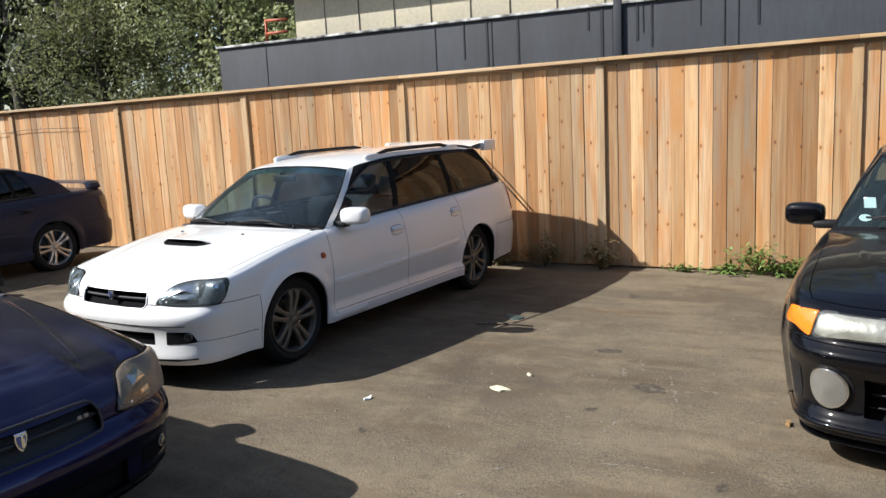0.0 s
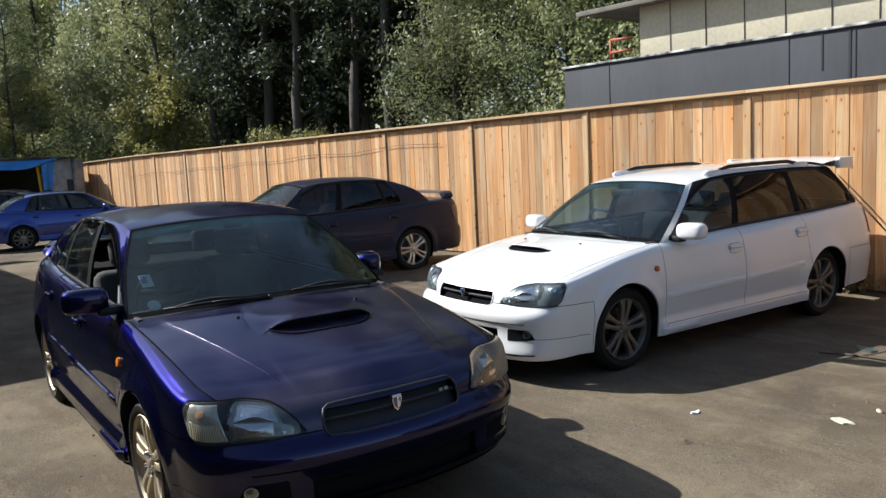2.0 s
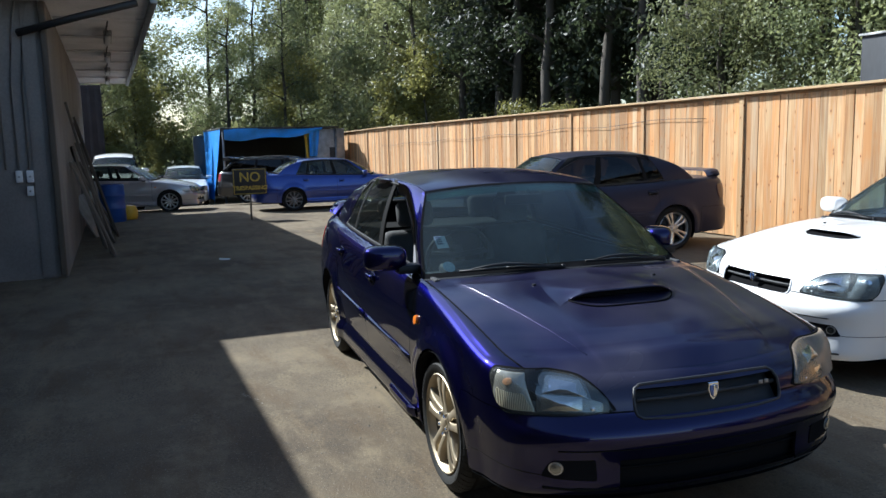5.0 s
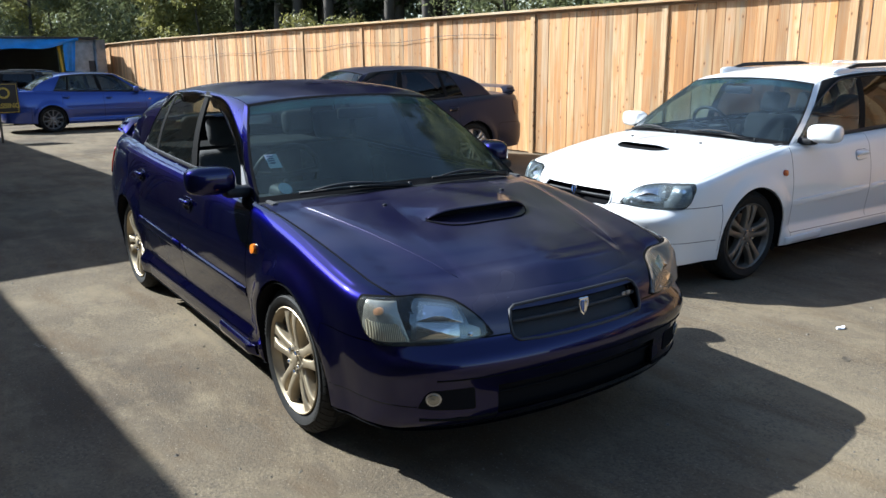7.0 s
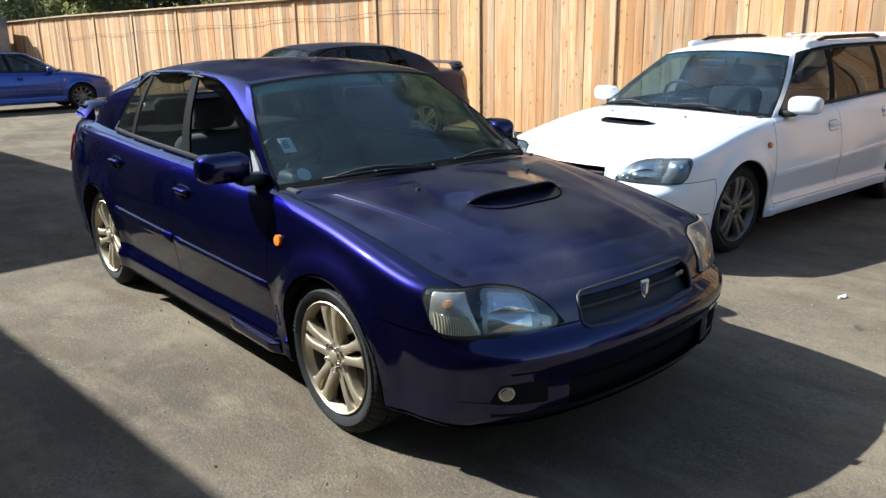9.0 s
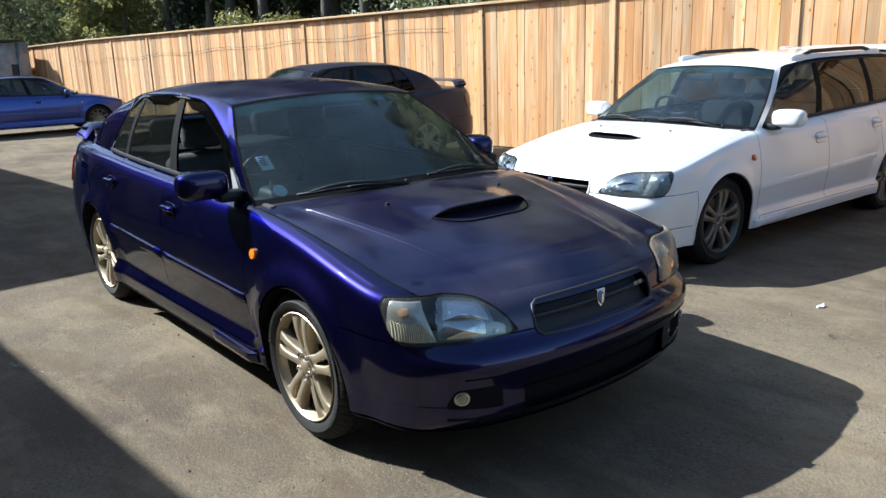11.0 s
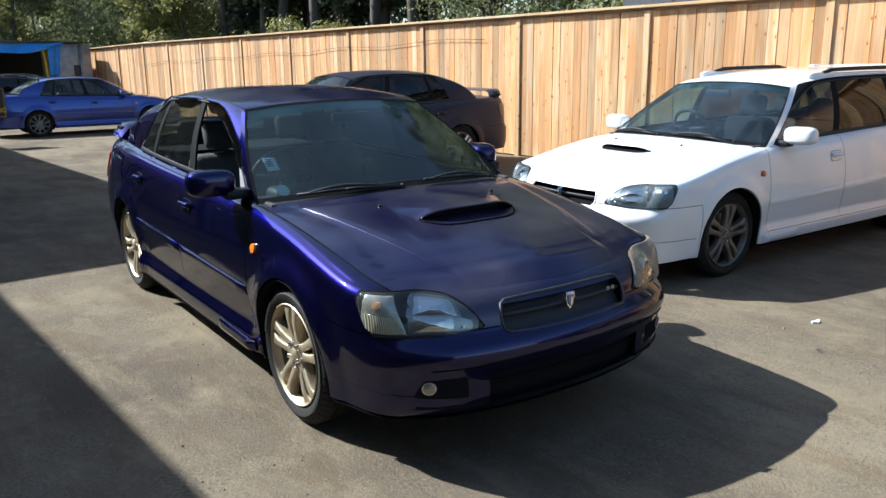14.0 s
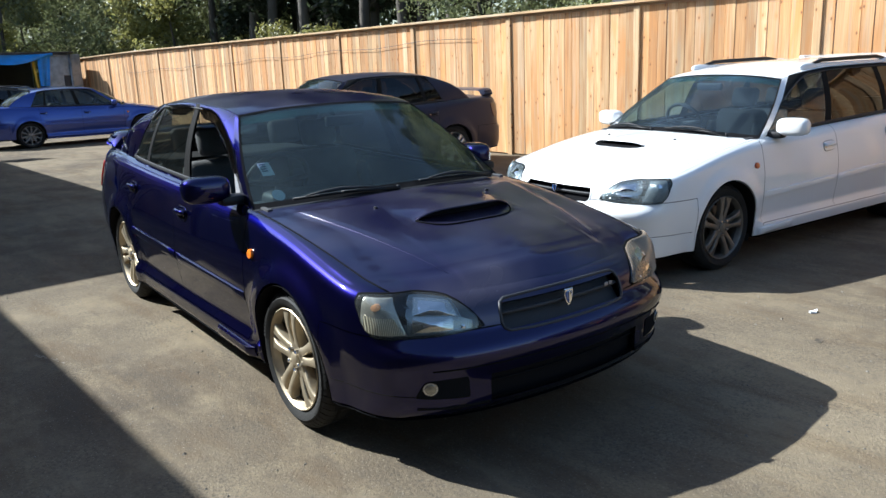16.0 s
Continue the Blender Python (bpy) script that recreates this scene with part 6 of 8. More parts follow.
def wiper(car, screen_pt, a, b, lift=0.02):
    """Arm and blade between two points of the screen."""
    a, b = Vector(a), Vector(b)
    w = new("wiper")
    w.parent = car
    w.empty_display_size = 0.05
    midp = a.lerp(b, 0.5) + Vector((0.015, 0, 0.012))
    v, f = tube([a, midp, b + Vector((0, 0, 0.014))], [0.013, 0.009, 0.006], 6)
    link_mesh("wiper_arm", v, f, M["plastic"], w)
    d = (b - a).normalized()
    bl = [b - d * 0.28 + Vector((0, 0, 0.010)), b + Vector((0, 0, 0.012)), b + d * 0.24 + Vector((0, 0, 0.008))]
    v, f = tube(bl, 0.007, 6)
    link_mesh("wiper_blade", v, f, M["plastic"], w)
    yoke = [b - d * 0.20 + Vector((0.006, 0, 0.018)), b - d * 0.08 + Vector((0.010, 0, 0.030)), b + Vector((0.010, 0, 0.034)), b + d * 0.09 + Vector((0.010, 0, 0.030)), b + d * 0.18 + Vector((0.006, 0, 0.017))]
    v, f = tube(yoke, [0.004, 0.007, 0.010, 0.007, 0.004], 6)
    link_mesh("blade_yoke", v, f, M["seal"], w)
    v, f = lathe([(0.0, 0.016), (0.008, 0.015), (0.012, 0.010), (0.013, -0.01)], 12, "z")
    link_mesh("pivot_cap", [Vector(p) + a for p in v], f, M["plastic"], w)
    return w


# Warm film painted into this lens stands for the fence reflected in it.
M["lens_fence_film"] = glass("fence_reflection_lens", (0.62, 0.56, 0.46), 0.12, film=0.30, dust=(0.62, 0.50, 0.38))
M["lens_hazy"] = glass("hazed_lens", (0.72, 0.78, 0.80), 0.05, film=0.13, dust=(0.34, 0.40, 0.42))
M["amber_dim"] = material("bulb_amber", (0.50, 0.28, 0.15), 0.3)
M["sail"] = material("grey_sail_panel", (0.24, 0.24, 0.25), 0.5)
M["bowl_light"] = material("pale_lamp_bowl", (0.20, 0.225, 0.24), 0.35, 0.5, bump=0.3, bump_scale=60)
M["amber_deep"] = material("red_amber_lens", (0.45, 0.07, 0.015), 0.25, coat=0.8)
M["bowl"] = material("lamp_bowl", (0.055, 0.066, 0.075), 0.35, 0.5, bump=0.2, bump_scale=30)
M["lamp_mirror"] = material("lamp_mirror", (0.26, 0.27, 0.265), 0.24, 1.0, bump=0.12, bump_scale=16, stretch=(1, 1, 2.2))
M["lamp_bright"] = material("lamp_bright", (0.60, 0.60, 0.58), 0.16, 1.0, bump=0.10, bump_scale=26, stretch=(1, 1, 2.5))
M["ind_smooth"] = material("indicator_reflector", (0.56, 0.54, 0.47), 0.22, 0.55, var=0.35, scale=14, bump=0.25, bump_scale=40)
M["smoked_rib"] = ribbed("smoked_rib", (0.13, 0.15, 0.16), (0.27, 0.30, 0.32), 0.3, 60.0, 0.4)
M["badge_blue"] = material("badge_enamel", (0.05, 0.12, 0.34), 0.25, coat=1)
M["galv_badge"] = material("grey_emblem", (0.30, 0.29, 0.29), 0.35, 0.6)
M["visor"] = glass("smoked_visor", (0.07, 0.07, 0.075), 0.03)
M["fog_clear"] = ribbed("fluted_fog_glass", (0.50, 0.52, 0.52), (0.66, 0.68, 0.67), 0.85, 30.0, 0.10, 1.5, 0.10)
M["teal_strip"] = glass("teal_strip", (0.10, 0.42, 0.48), 0.02, film=0.05, dust=(0.10, 0.45, 0.52))
M["grille_grey"] = material("grille_plastic", (0.034, 0.035, 0.038), 0.6, spec=0.3, bump=0.1, bump_scale=200)


def legacy_front(car, sh, hood, body, pale=False, reflect_left=False, top=None, mirror_z=0.985, fold_left=0.0):
    top = top or body
    for side in (1, -1):
        headlight(car, sh, side, reflecting=reflect_left and side > 0, clear=pale)
        # fog lamp on a near-black pad that stands for its shaded pocket
        sf = 0.672
        ring = [(math.cos(t), math.sin(t)) for t in np.linspace(0, 2 * math.pi, 21)[:-1]]
        pocket = pad(car, "fog_lamp", sh, rounded_loop([(0.515, 0.409), (0.60, 0.408), (0.682, 0.404), (0.706, 0.384), (0.735, 0.338), (0.66, 0.330), (0.58, 0.326), (0.508, 0.322)], 0.15, 3), M["gap"], 0.003, side)
        pad(car, "fog_bezel", sh, [(sf + 0.030 * a, 0.374 + 0.026 * b) for a, b in ring], M["alloy"], 0.007, side, parent=pocket)
        pad(car, "fog_reflector", sh, [(sf + 0.023 * a, 0.374 + 0.020 * b) for a, b in ring], M["lamp_mirror"], 0.012, side, parent=pocket, dome=0.003)
        wing_mirror(car, sh, side, body, z=mirror_z, fold=fold_left if side > 0 else 0.0)
        for x, z in ((-1.297, 0.786), (-2.27, 0.824)):
            handle(car, sh, x, z, side, body)
        for x0, x1, z0, z1 in ((-0.43, -1.405, 0.502, 0.525), (-1.435, -2.27, 0.526, 0.548)):
            strip(car, "rubbing_strip", sh, x0, x1, z0, z1, 0.052, 0.014, body, side)
        sm = sh.at_x(-0.326)
        pad(car, "side_repeater", sh, [(sm + 0.024 * a, 0.728 + 0.022 * b) for a, b in ring], M["amber_deep" if pale else "amber"], 0.012, side, dome=0.004)
        # skirt end pieces ahead of and behind the wheels
        strip(car, "skirt_blade", sh, -0.37, -0.80, 0.235, 0.245, 0.055, 0.028, body, side)
    # grille
    e = 0.345
    se = sh.at_y(e)
    outline = [(se * 0.90, 0.664), (se * 0.97, 0.652), (se, 0.625), (se * 1.0, 0.585), (se * 0.98, 0.562), (se * 0.92, 0.550)]
    half = [(0.0, 0.668), (se * 0.3, 0.668), (se * 0.6, 0.667)] + outline + [(se * 0.6, 0.546), (se * 0.3, 0.545), (0.0, 0.545)]
    ring = half + [(-s, z) for s, z in half[::-1] if s > 0]
    g = new("grille")
    g.parent = car
    g.empty_display_size = 0.05
    link_mesh("grille_frame", *loop_tube(sh, ring, 0.0065, 0.0), M["grey"] if not pale else body, g)
    rows = [[sh.point(abs(s), z, -0.055) if s >= 0 else flip(sh.point(-s, z, -0.055)) for s in np.linspace(-se, se, 17)] for z in (0.69, 0.61, 0.52)]
    # Backing painted lighter for a lit grille, near-black for the white car's shade.
    grid_part("grille_back", rows, M["gap" if pale else "grille_grey"], g)
    for z in (0.608,):
        v, f = tube([sh.point(abs(s), z, -0.022) if s >= 0 else flip(sh.point(-s, z, -0.022)) for s in np.linspace(-se * 0.98, se * 0.98, 21)], 0.009, 6)
        link_mesh("grille_bar", v, f, M["grille_grey"], g)
    # plain shield badge
    bx = sh.point(0, 0.62, 0.004)
    shield = [(-0.023, 0.034), (0.023, 0.034), (0.025, 0.010), (0.015, -0.021), (0.0, -0.038), (-0.015, -0.021), (-0.025, 0.010)]
    for k, (sc, dx, mt, nm) in enumerate(((1.0, 0.0, M["chrome"], "badge"), (0.72, 0.004, M["badge_blue"], "badge_field"))):
        bm = bmesh.new()
        lo = [bm.verts.new((bx.x + dx, a * sc, 0.62 + b * sc)) for a, b in shield]
        hi = [bm.verts.new((bx.x + dx + 0.006, a * sc * 0.93, 0.62 + b * sc * 0.93)) for a, b in shield]
        bm.faces.new(hi)
        for i in range(7):
            bm.faces.new((lo[i], lo[(i + 1) % 7], hi[(i + 1) % 7], hi[i]))
        part(nm, bm, mt, g, smooth=False)
    part("badge_stroke", boxes((bx.x + 0.010, bx.x + 0.013, -0.004, 0.010, 0.60, 0.645), bevel=0.001, m=None), M["chrome"], g)
    if not pale:
        for k, y in enumerate((0.245, 0.275)):
            p = sh.point(sh.at_y(y), 0.62, -0.006)
            part("emblem_bar", boxes((p.x, p.x + 0.005, y - 0.010, y + 0.010, 0.612, 0.628), bevel=0.002), M["galv_badge"], g)
    # lower opening
    si = sh.at_y(0.56)
    rows = [[sh.point(abs(s), z, -0.032) if s >= 0 else flip(sh.point(-s, z, -0.032)) for s in np.linspace(-si, si, 21)] for z in (0.47, 0.36, 0.27)]
    lg = grid_part("lower_grille", rows, M["gap"], car)
    for z in (0.36,):
        v, f = tube([sh.point(abs(s), z, -0.026) if s >= 0 else flip(sh.point(-s, z, -0.026)) for s in np.linspace(-si, si, 17)], 0.006, 5)
        link_mesh("grille_slat", v, f, M["gap"], lg)
    for side in (1, -1):
        a, b = sh.at_y(0.10), sh.at_y(0.66)
        zl = sh.c["bottom"](0.9) + 0.036
        a, b = sh.at_y(0.42), sh.at_y(0.70)
        pad(car, "lip_slot", sh, [(a, zl + 0.012), (a, zl), ((a + b) / 2, zl - 0.002), (b, zl + 0.006), (b, zl + 0.016), ((a + b) / 2, zl + 0.014)], M["gap"], 0.002, side)
        seam = [sh.point(sv, 0.342, -0.0005) for sv in np.linspace(0.735, sh.at_x(0.385), 12)]
        link_mesh("lip_joint", *tube([p if side > 0 else flip(p) for p in seam], 0.0022, 5), M["gap"], car)
        crease = [sh.point(sv, 0.447, -0.001) for sv in np.linspace(0.0, 0.66, 14)]
        link_mesh("bumper_crease", *tube([p if side > 0 else flip(p) for p in crease], 0.0028, 5), M["gap"], car)
    # swage lines and shut lines along the bonnet
    nf = len(hood)
    for side in (1, -1):
        for nm, col, r, lift, a, b, mt in (("swage_line", sh.crease_col, 0.0032, -0.0024, 0.06, 0.90, top), ("shut_line", sh.shut_col, 0.0042, -0.0012, 0.0, 0.965, M["gap"])):
            if pale and nm == "swage_line":
                continue
            r *= 0.55 if pale else 1.0
            rows = [hood[j][col] + Vector((0, 0, lift)) for j in range(int(a * (nf - 1)), int(b * (nf - 1)) + 1)]
            v, f = tube([p if side > 0 else flip(p) for p in rows], r, 6)
            link_mesh(nm, v, f, mt, car)
    # washer jets and wipers
    hh = hood_height(hood)
    for y in (-0.33, 0.33):
        part("washer_jet", boxes((-0.038, -0.020, y - 0.008, y + 0.008, hh(-0.03, y) - 0.002, hh(-0.03, y) + 0.008), bevel=0.003), M["plastic"], car)
    wiper(car, None, (-0.232, -0.07, 0.950), (-0.292, -0.36, 0.945))
    wiper(car, None, (-0.31, 0.58, 0.935), (-0.270, 0.30, 0.950))


def saloon_rear(car, sh, body, lamp="redlens"):
    """Tail lamps, boot spoiler and bumper trim."""
    for side in (1, -1):
        s0, s1 = sh.at_x(-3.36), sh.at_y_rear(0.42)
        pad(car, "tail_lamp", sh, rounded_loop([(s0, 0.90), (s0, 0.78), (s0 + 0.03, 0.70), (s1, 0.69), (s1, 0.88), ((s0 + s1) / 2, 0.905)], 0.2, 4), M[lamp], 0.010, side)
    n = 21
    rows = []
    for x, z in ((-3.30, 1.080), (-3.33, 1.098), (-3.40, 1.112), (-3.49, 1.116), (-3.52, 1.104), (-3.48, 1.086), (-3.38, 1.078), (-3.30, 1.080)):
        row = []
        for i in range(n):
            w = -1 + 2 * i / (n - 1)
            drop = 0.0 if abs(w) < 0.86 else (abs(w) - 0.86) / 0.14
            row.append(Vector((x + 0.07 * abs(w) ** 3, w * 0.66, z - 0.075 * drop ** 1.6)))
        rows.append(row)
    sp = grid_part("boot_spoiler", rows, body, car, "low wing on the boot lid")
    for y in (-0.60, 0.60):
        part("spoiler_foot", boxes((-3.44, -3.31, y - 0.035, y + 0.035, 0.985, 1.086), bevel=0.015), body, sp)


def estate_rear(car, sh, body):
    ry, rz, ro = curve(WAGON["rail_y"]), curve(WAGON["rail_z"]), curve(WAGON["roof"])
    for side in (1, -1):
        for x0, x1 in ((-1.40, -2.72),):
            n = 13
            pts = []
            for i in range(n):
                t = i / (n - 1)
                x = x0 + (x1 - x0) * t
                pts.append(Vector((x, side * (ry(x) - 0.055), rz(x) + 0.020 + 0.034 * min(1, 6 * t, 6 * (1 - t)))))
            v, f = tube(pts, [0.017] * n, 8)
            rr = new("roof_rail")
            rr.parent = car
            rr.empty_display_size = 0.05
            link_mesh("rail_bar", v, f, M["plastic"], rr)
            ball("rail_base", ((x0 + x1) / 2, side * (ry(x0) - 0.055), rz((x0 + x1) / 2) + 0.010), (abs(x0 - x1) / 2, 0.030, 0.020), body, rr, p=3.5)
            for xe in (x0, x1):
                ball("rail_foot", (xe + (0.03 if xe == x1 else -0.03), side * (ry(xe) - 0.055), rz(xe) + 0.020), (0.13, 0.032, 0.034), body, rr, p=2.5)
        s0, s1 = sh.at_x(-3.50), sh.at_y_rear(0.52)
        pad(car, "tail_lamp", sh, rounded_loop([(s0, 0.96), (s0 + 0.0, 0.74), (s0 + 0.03, 0.70), (s1, 0.69), (s1, 0.95)], 0.2, 4), M["redlens"], 0.010, side)
    rows = []
    for x, z in ((-2.98, 1.432), (-3.12, 1.450), (-3.28, 1.462), (-3.42, 1.466), (-3.44, 1.450), (-3.36, 1.425), (-3.14, 1.395)):
        row = []
        for i in range(21):
            w = -1 + 2 * i / 20
            row.append(Vector((x + 0.05 * abs(w) ** 4, w * 0.62, z - 0.03 * abs(w) ** 4)))
        rows.append(row)
    sp = grid_part("roof_spoiler", rows, body, car, "long roof spoiler with deep end plates")
    for y in (-0.61, 0.61):
        part("end_plate", boxes((-3.45, -3.20, y - 0.030, y + 0.030, 1.345, 1.455), bevel=0.018), body, sp)


def stickers(car):
    """Paper labels behind the windscreen at the driver's side."""
    def plate(nm, c, w, h, mat, d):
        p = Vector(c)
        u, v = Vector((0.10, 1, 0.02)).normalized(), Vector((-0.62, -0.12, 0.76)).normalized()
        q = [p + u * a * w + v * b * h + Vector((0.0, 0, 0)) + u.cross(v) * d for a, b in ((-.5, -.5), (.5, -.5), (.5, .5), (-.5, .5))]
        return q
    q = plate("", (-0.635, -0.592, 1.062), 0.062, 0.078, None, 0.004)
    st = link_mesh("licence_label", q, [(0, 1, 2, 3)], M["paper"], car, smooth=False)
    for k in range(4):
        q = plate("", Vector((-0.635, -0.600, 1.062)) + Vector((-0.62, -0.12, 0.76)).normalized() * (0.028 - 0.013 * k), 0.030, 0.007, None, 0.006)
        link_mesh("print_bar", q, [(0, 1, 2, 3)], M["ink"], st, smooth=False)
    p = Vector((-0.49, -0.600, 0.950))
    u, v = Vector((0.10, 1, 0.02)).normalized(), Vector((-0.62, -0.12, 0.76)).normalized()
    disc = [p + u * 0.032 * math.cos(t) + v * 0.032 * math.sin(t) + u.cross(v) * 0.004 for t in np.linspace(0, 2 * math.pi, 21)[:-1]]
    link_mesh("round_label", disc, [tuple(range(20))], M["paper"], car, smooth=False)


def sun_strip(car, sh):
    """Teal tinted band along the top of the windscreen."""
    hi, lo = sh.screen[-2], sh.screen[-3]
    rows = []
    for t in (0.42, 0.7, 1.0):
        half = [b.lerp(a, t) - Vector((0.004, 0, 0.003)) for a, b in zip(hi, lo)][:-1]
        rows.append([flip(p) for p in half[:0:-1]] + half)
    g = grid_part("sun_strip", rows, M["teal_strip"], car, "teal tinted band of glass")
    g.visible_shadow = False


def sail_panels(car, c, sh):
    """Small grey panels in the lower front corners of the door windows."""
    ry, rz = curve(c["rail_y"]), curve(c["rail_z"])
    for side in (1, -1):
        def up(xb, t):
            a = sh.point(sh.at_x(xb), sh.ztop(sh.at_x(xb)))
            p = a.lerp(Vector((-1.10, ry(-1.10), rz(-1.10))), t)
            p.y += 0.004 + 0.022 * math.sin(math.pi * t)
            return p
        q = [up(-0.575, 0.05), up(-0.675, 0.05), up(-0.605, 0.37), up(-0.59, 0.40)]
        bm = bmesh.new()
        out = [bm.verts.new(p if side > 0 else flip(p)) for p in q]
        inn = [bm.verts.new((v.co.x, v.co.y - side * 0.008, v.co.z)) for v in out]
        bm.faces.new(out), bm.faces.new(inn[::-1])
        for i in range(4):
            bm.faces.new((out[i], out[(i + 1) % 4], inn[(i + 1) % 4], inn[i]))
        part("sail_panel", bm, M["sail"], car, "pale grey corner panel", smooth=False)


def visor(car, c, sh, side):
    """Smoked wind deflectors that follow the tops of the door windows and run down the screen pillar."""
    for kinds in (("front_door_window",), ("rear_door_window",)):
        line = [(p, q) for k, p, q in sh.opening if k in kinds]
        if kinds[0].startswith("front"):
            p0, q0 = line[0]
            line = [(p0, q0.lerp(p0, t)) for t in (0.62, 0.5, 0.38, 0.25, 0.12)] + line
        rows = []
        for i, (p, q) in enumerate(line):
            a, b = line[max(0, i - 1)][1], line[min(len(line) - 1, i + 1)][1]
            along = (b - a).normalized()
            d = (Vector((0, 0, -1)) - along * along.dot(Vector((0, 0, -1)))).normalized()
            k = min(1.0, 0.25 + 0.22 * i, 0.25 + 0.22 * (len(line) - 1 - i))
            row = [q + Vector((0, 0.004, 0)) - d * 0.012, q + d * 0.014 * k + Vector((0, 0.003 + 0.014 * k, 0)), q + d * 0.034 * k + Vector((0, 0.004 + 0.018 * k, 0)), q + d * 0.052 * k + Vector((0, 0.004 + 0.018 * k, 0))]
            rows.append([r if side > 0 else flip(r) for r in row])
        grid_part("wind_deflector", rows, M["visor"], car, "smoked plastic deflector")


def rally_front(car, sh, hood, body):
    """Slab headlamps, amber corner lamps, great round fog lamps and a deep lip."""
    for side in (1, -1):
        sa, sb, sc = sh.at_x(0.545), sh.at_y(0.735), sh.at_y(0.34)
        am = pad(car, "corner_lamp", sh, rounded_loop([(sa, 0.650), (sa - 0.006, 0.632), (sb + 0.008, 0.592), (sb + 0.004, 0.710), (sa - 0.045, 0.712)], 0.08, 3), M["amber"], 0.008, side, label="amber corner indicator")
        hl = pad(car, "headlight", sh, rounded_loop([(sb, 0.717), (sb, 0.590), (sc, 0.610), (sc, 0.712)], 0.12, 4), M["grey"], 0.004, side)
        pad(car, "reflector", sh, rounded_loop([(sb - 0.012, 0.708), (sb - 0.012, 0.600), (sc + 0.012, 0.618), (sc + 0.012, 0.704)], 0.2, 4), M["ind_smooth"], 0.007, side, parent=hl)
        cv = pad(car, "lamp_cover", sh, rounded_loop([(sb - 0.002, 0.715), (sb - 0.002, 0.592), (sc, 0.612), (sc, 0.710)], 0.12, 4), M["lens"], 0.014, side, parent=hl)
        cv.visible_shadow = False
        ring = [(math.cos(t), math.sin(t)) for t in np.linspace(0, 2 * math.pi, 29)[:-1]]
        sf = sh.at_y(0.635)
        po = pad(car, "fog_lamp", sh, [(sf + 0.118 * a, 0.375 + 0.112 * b) for a, b in ring], M["plastic"], 0.004, side)
        pad(car, "fog_bezel", sh, [(sf + 0.102 * a, 0.375 + 0.098 * b) for a, b in ring], M["chrome"], 0.020, side, parent=po)
        pad(car, "fog_glass", sh, [(sf + 0.094 * a, 0.375 + 0.090 * b) for a, b in ring], M["fog_clear"], 0.024, side, parent=po, dome=0.018)
        # side duct in the bumper's corner
        s1 = sh.at_x(0.60)
        pad(car, "bumper_duct", sh, rounded_loop([(s1 + 0.02, 0.47), (s1 - 0.10, 0.46), (s1 - 0.10, 0.28), (s1 + 0.02, 0.27)], 0.2, 4), M["plastic"], 0.002, side)
        wing_mirror(car, sh, side, body, x=-0.66, z=0.995, reach=0.84, shape=(0.070, 0.115, 0.070))
        for x, z in ((-1.27, 0.79), (-2.12, 0.82)):
            handle(car, sh, x, z, side, body)
    si = sh.at_y(0.47)
    rows = [[sh.point(abs(s), z, -0.10) if s >= 0 else flip(sh.point(-s, z, -0.10)) for s in np.linspace(-si, si, 15)] for z in (0.50, 0.36, 0.22)]
    lg = grid_part("lower_grille", rows, M["gap"], car)
    for z in (0.30, 0.36, 0.42):
        v, f = tube([sh.point(abs(s), z, -0.05) if s >= 0 else flip(sh.point(-s, z, -0.05)) for s in np.linspace(-si, si, 17)], 0.006, 5)
        link_mesh("grille_slat", v, f, M["plastic"], lg)
    lip = [(s, 0.205) for s in np.linspace(-sh.at_x(0.42), sh.at_x(0.42), 41)]
    v, f = tube([sh.point(abs(s), z, 0.004) if s >= 0 else flip(sh.point(-s, z, 0.004)) for s, z in lip], 0.016, 6)
    link_mesh("lip_spoiler", v, f, body, car)
    wiper(car, None, (-0.36, 0.0, 0.96), (-0.36, -0.34, 0.99))
    wiper(car, None, (-0.44, 0.56, 0.95), (-0.39, 0.25, 0.99))
    u, w = Vector((0.10, 1, 0.02)).normalized(), Vector((-0.62, -0.12, 0.76)).normalized()
    for nm, c, a, b in (("licence_label", (-0.69, -0.585, 1.065), 0.065, 0.075), ("round_label", (-0.60, -0.60, 0.985), 0.07, 0.05)):
        c = Vector(c)
        if nm == "round_label":
            q = [c + u * a / 2 * math.cos(t) + w * b / 2 * math.sin(t) for t in np.linspace(0, 2 * math.pi, 21)[:-1]]
        else:
            q = [c + u * a * i + w * b * j for i, j in ((-.5, -.5), (.5, -.5), (.5, .5), (-.5, .5))]
        link_mesh(nm, q, [tuple(range(len(q)))], M["paper"], car, smooth=False)


# ---------------------------------------------------------------- small things and far things
M["tarp"] = material("blue_tarpaulin", (0.03, 0.27, 0.78), 0.45, var=0.25, scale=2.5, fine=0.08, fine_scale=30, bump=0.5, bump_scale=5)
M["barrel"] = material("blue_plastic_drum", (0.02, 0.07, 0.28), 0.4, var=0.2, scale=4)
M["yellow"] = material("yellow_plastic", (0.62, 0.36, 0.02), 0.5, var=0.2, scale=6)
M["signblack"] = material("sign_black", (0.015, 0.014, 0.012), 0.6, var=0.3, scale=8)
M["signyellow"] = material("sign_yellow", (0.50, 0.36, 0.05), 0.6, var=0.3, scale=14)
M["oldwood"] = material("weathered_planks", (0.11, 0.09, 0.07), 0.85, var=0.4, scale=3, fine=0.2, fine_scale=60, stretch=(4, 4, 0.4), per_object=0.35)
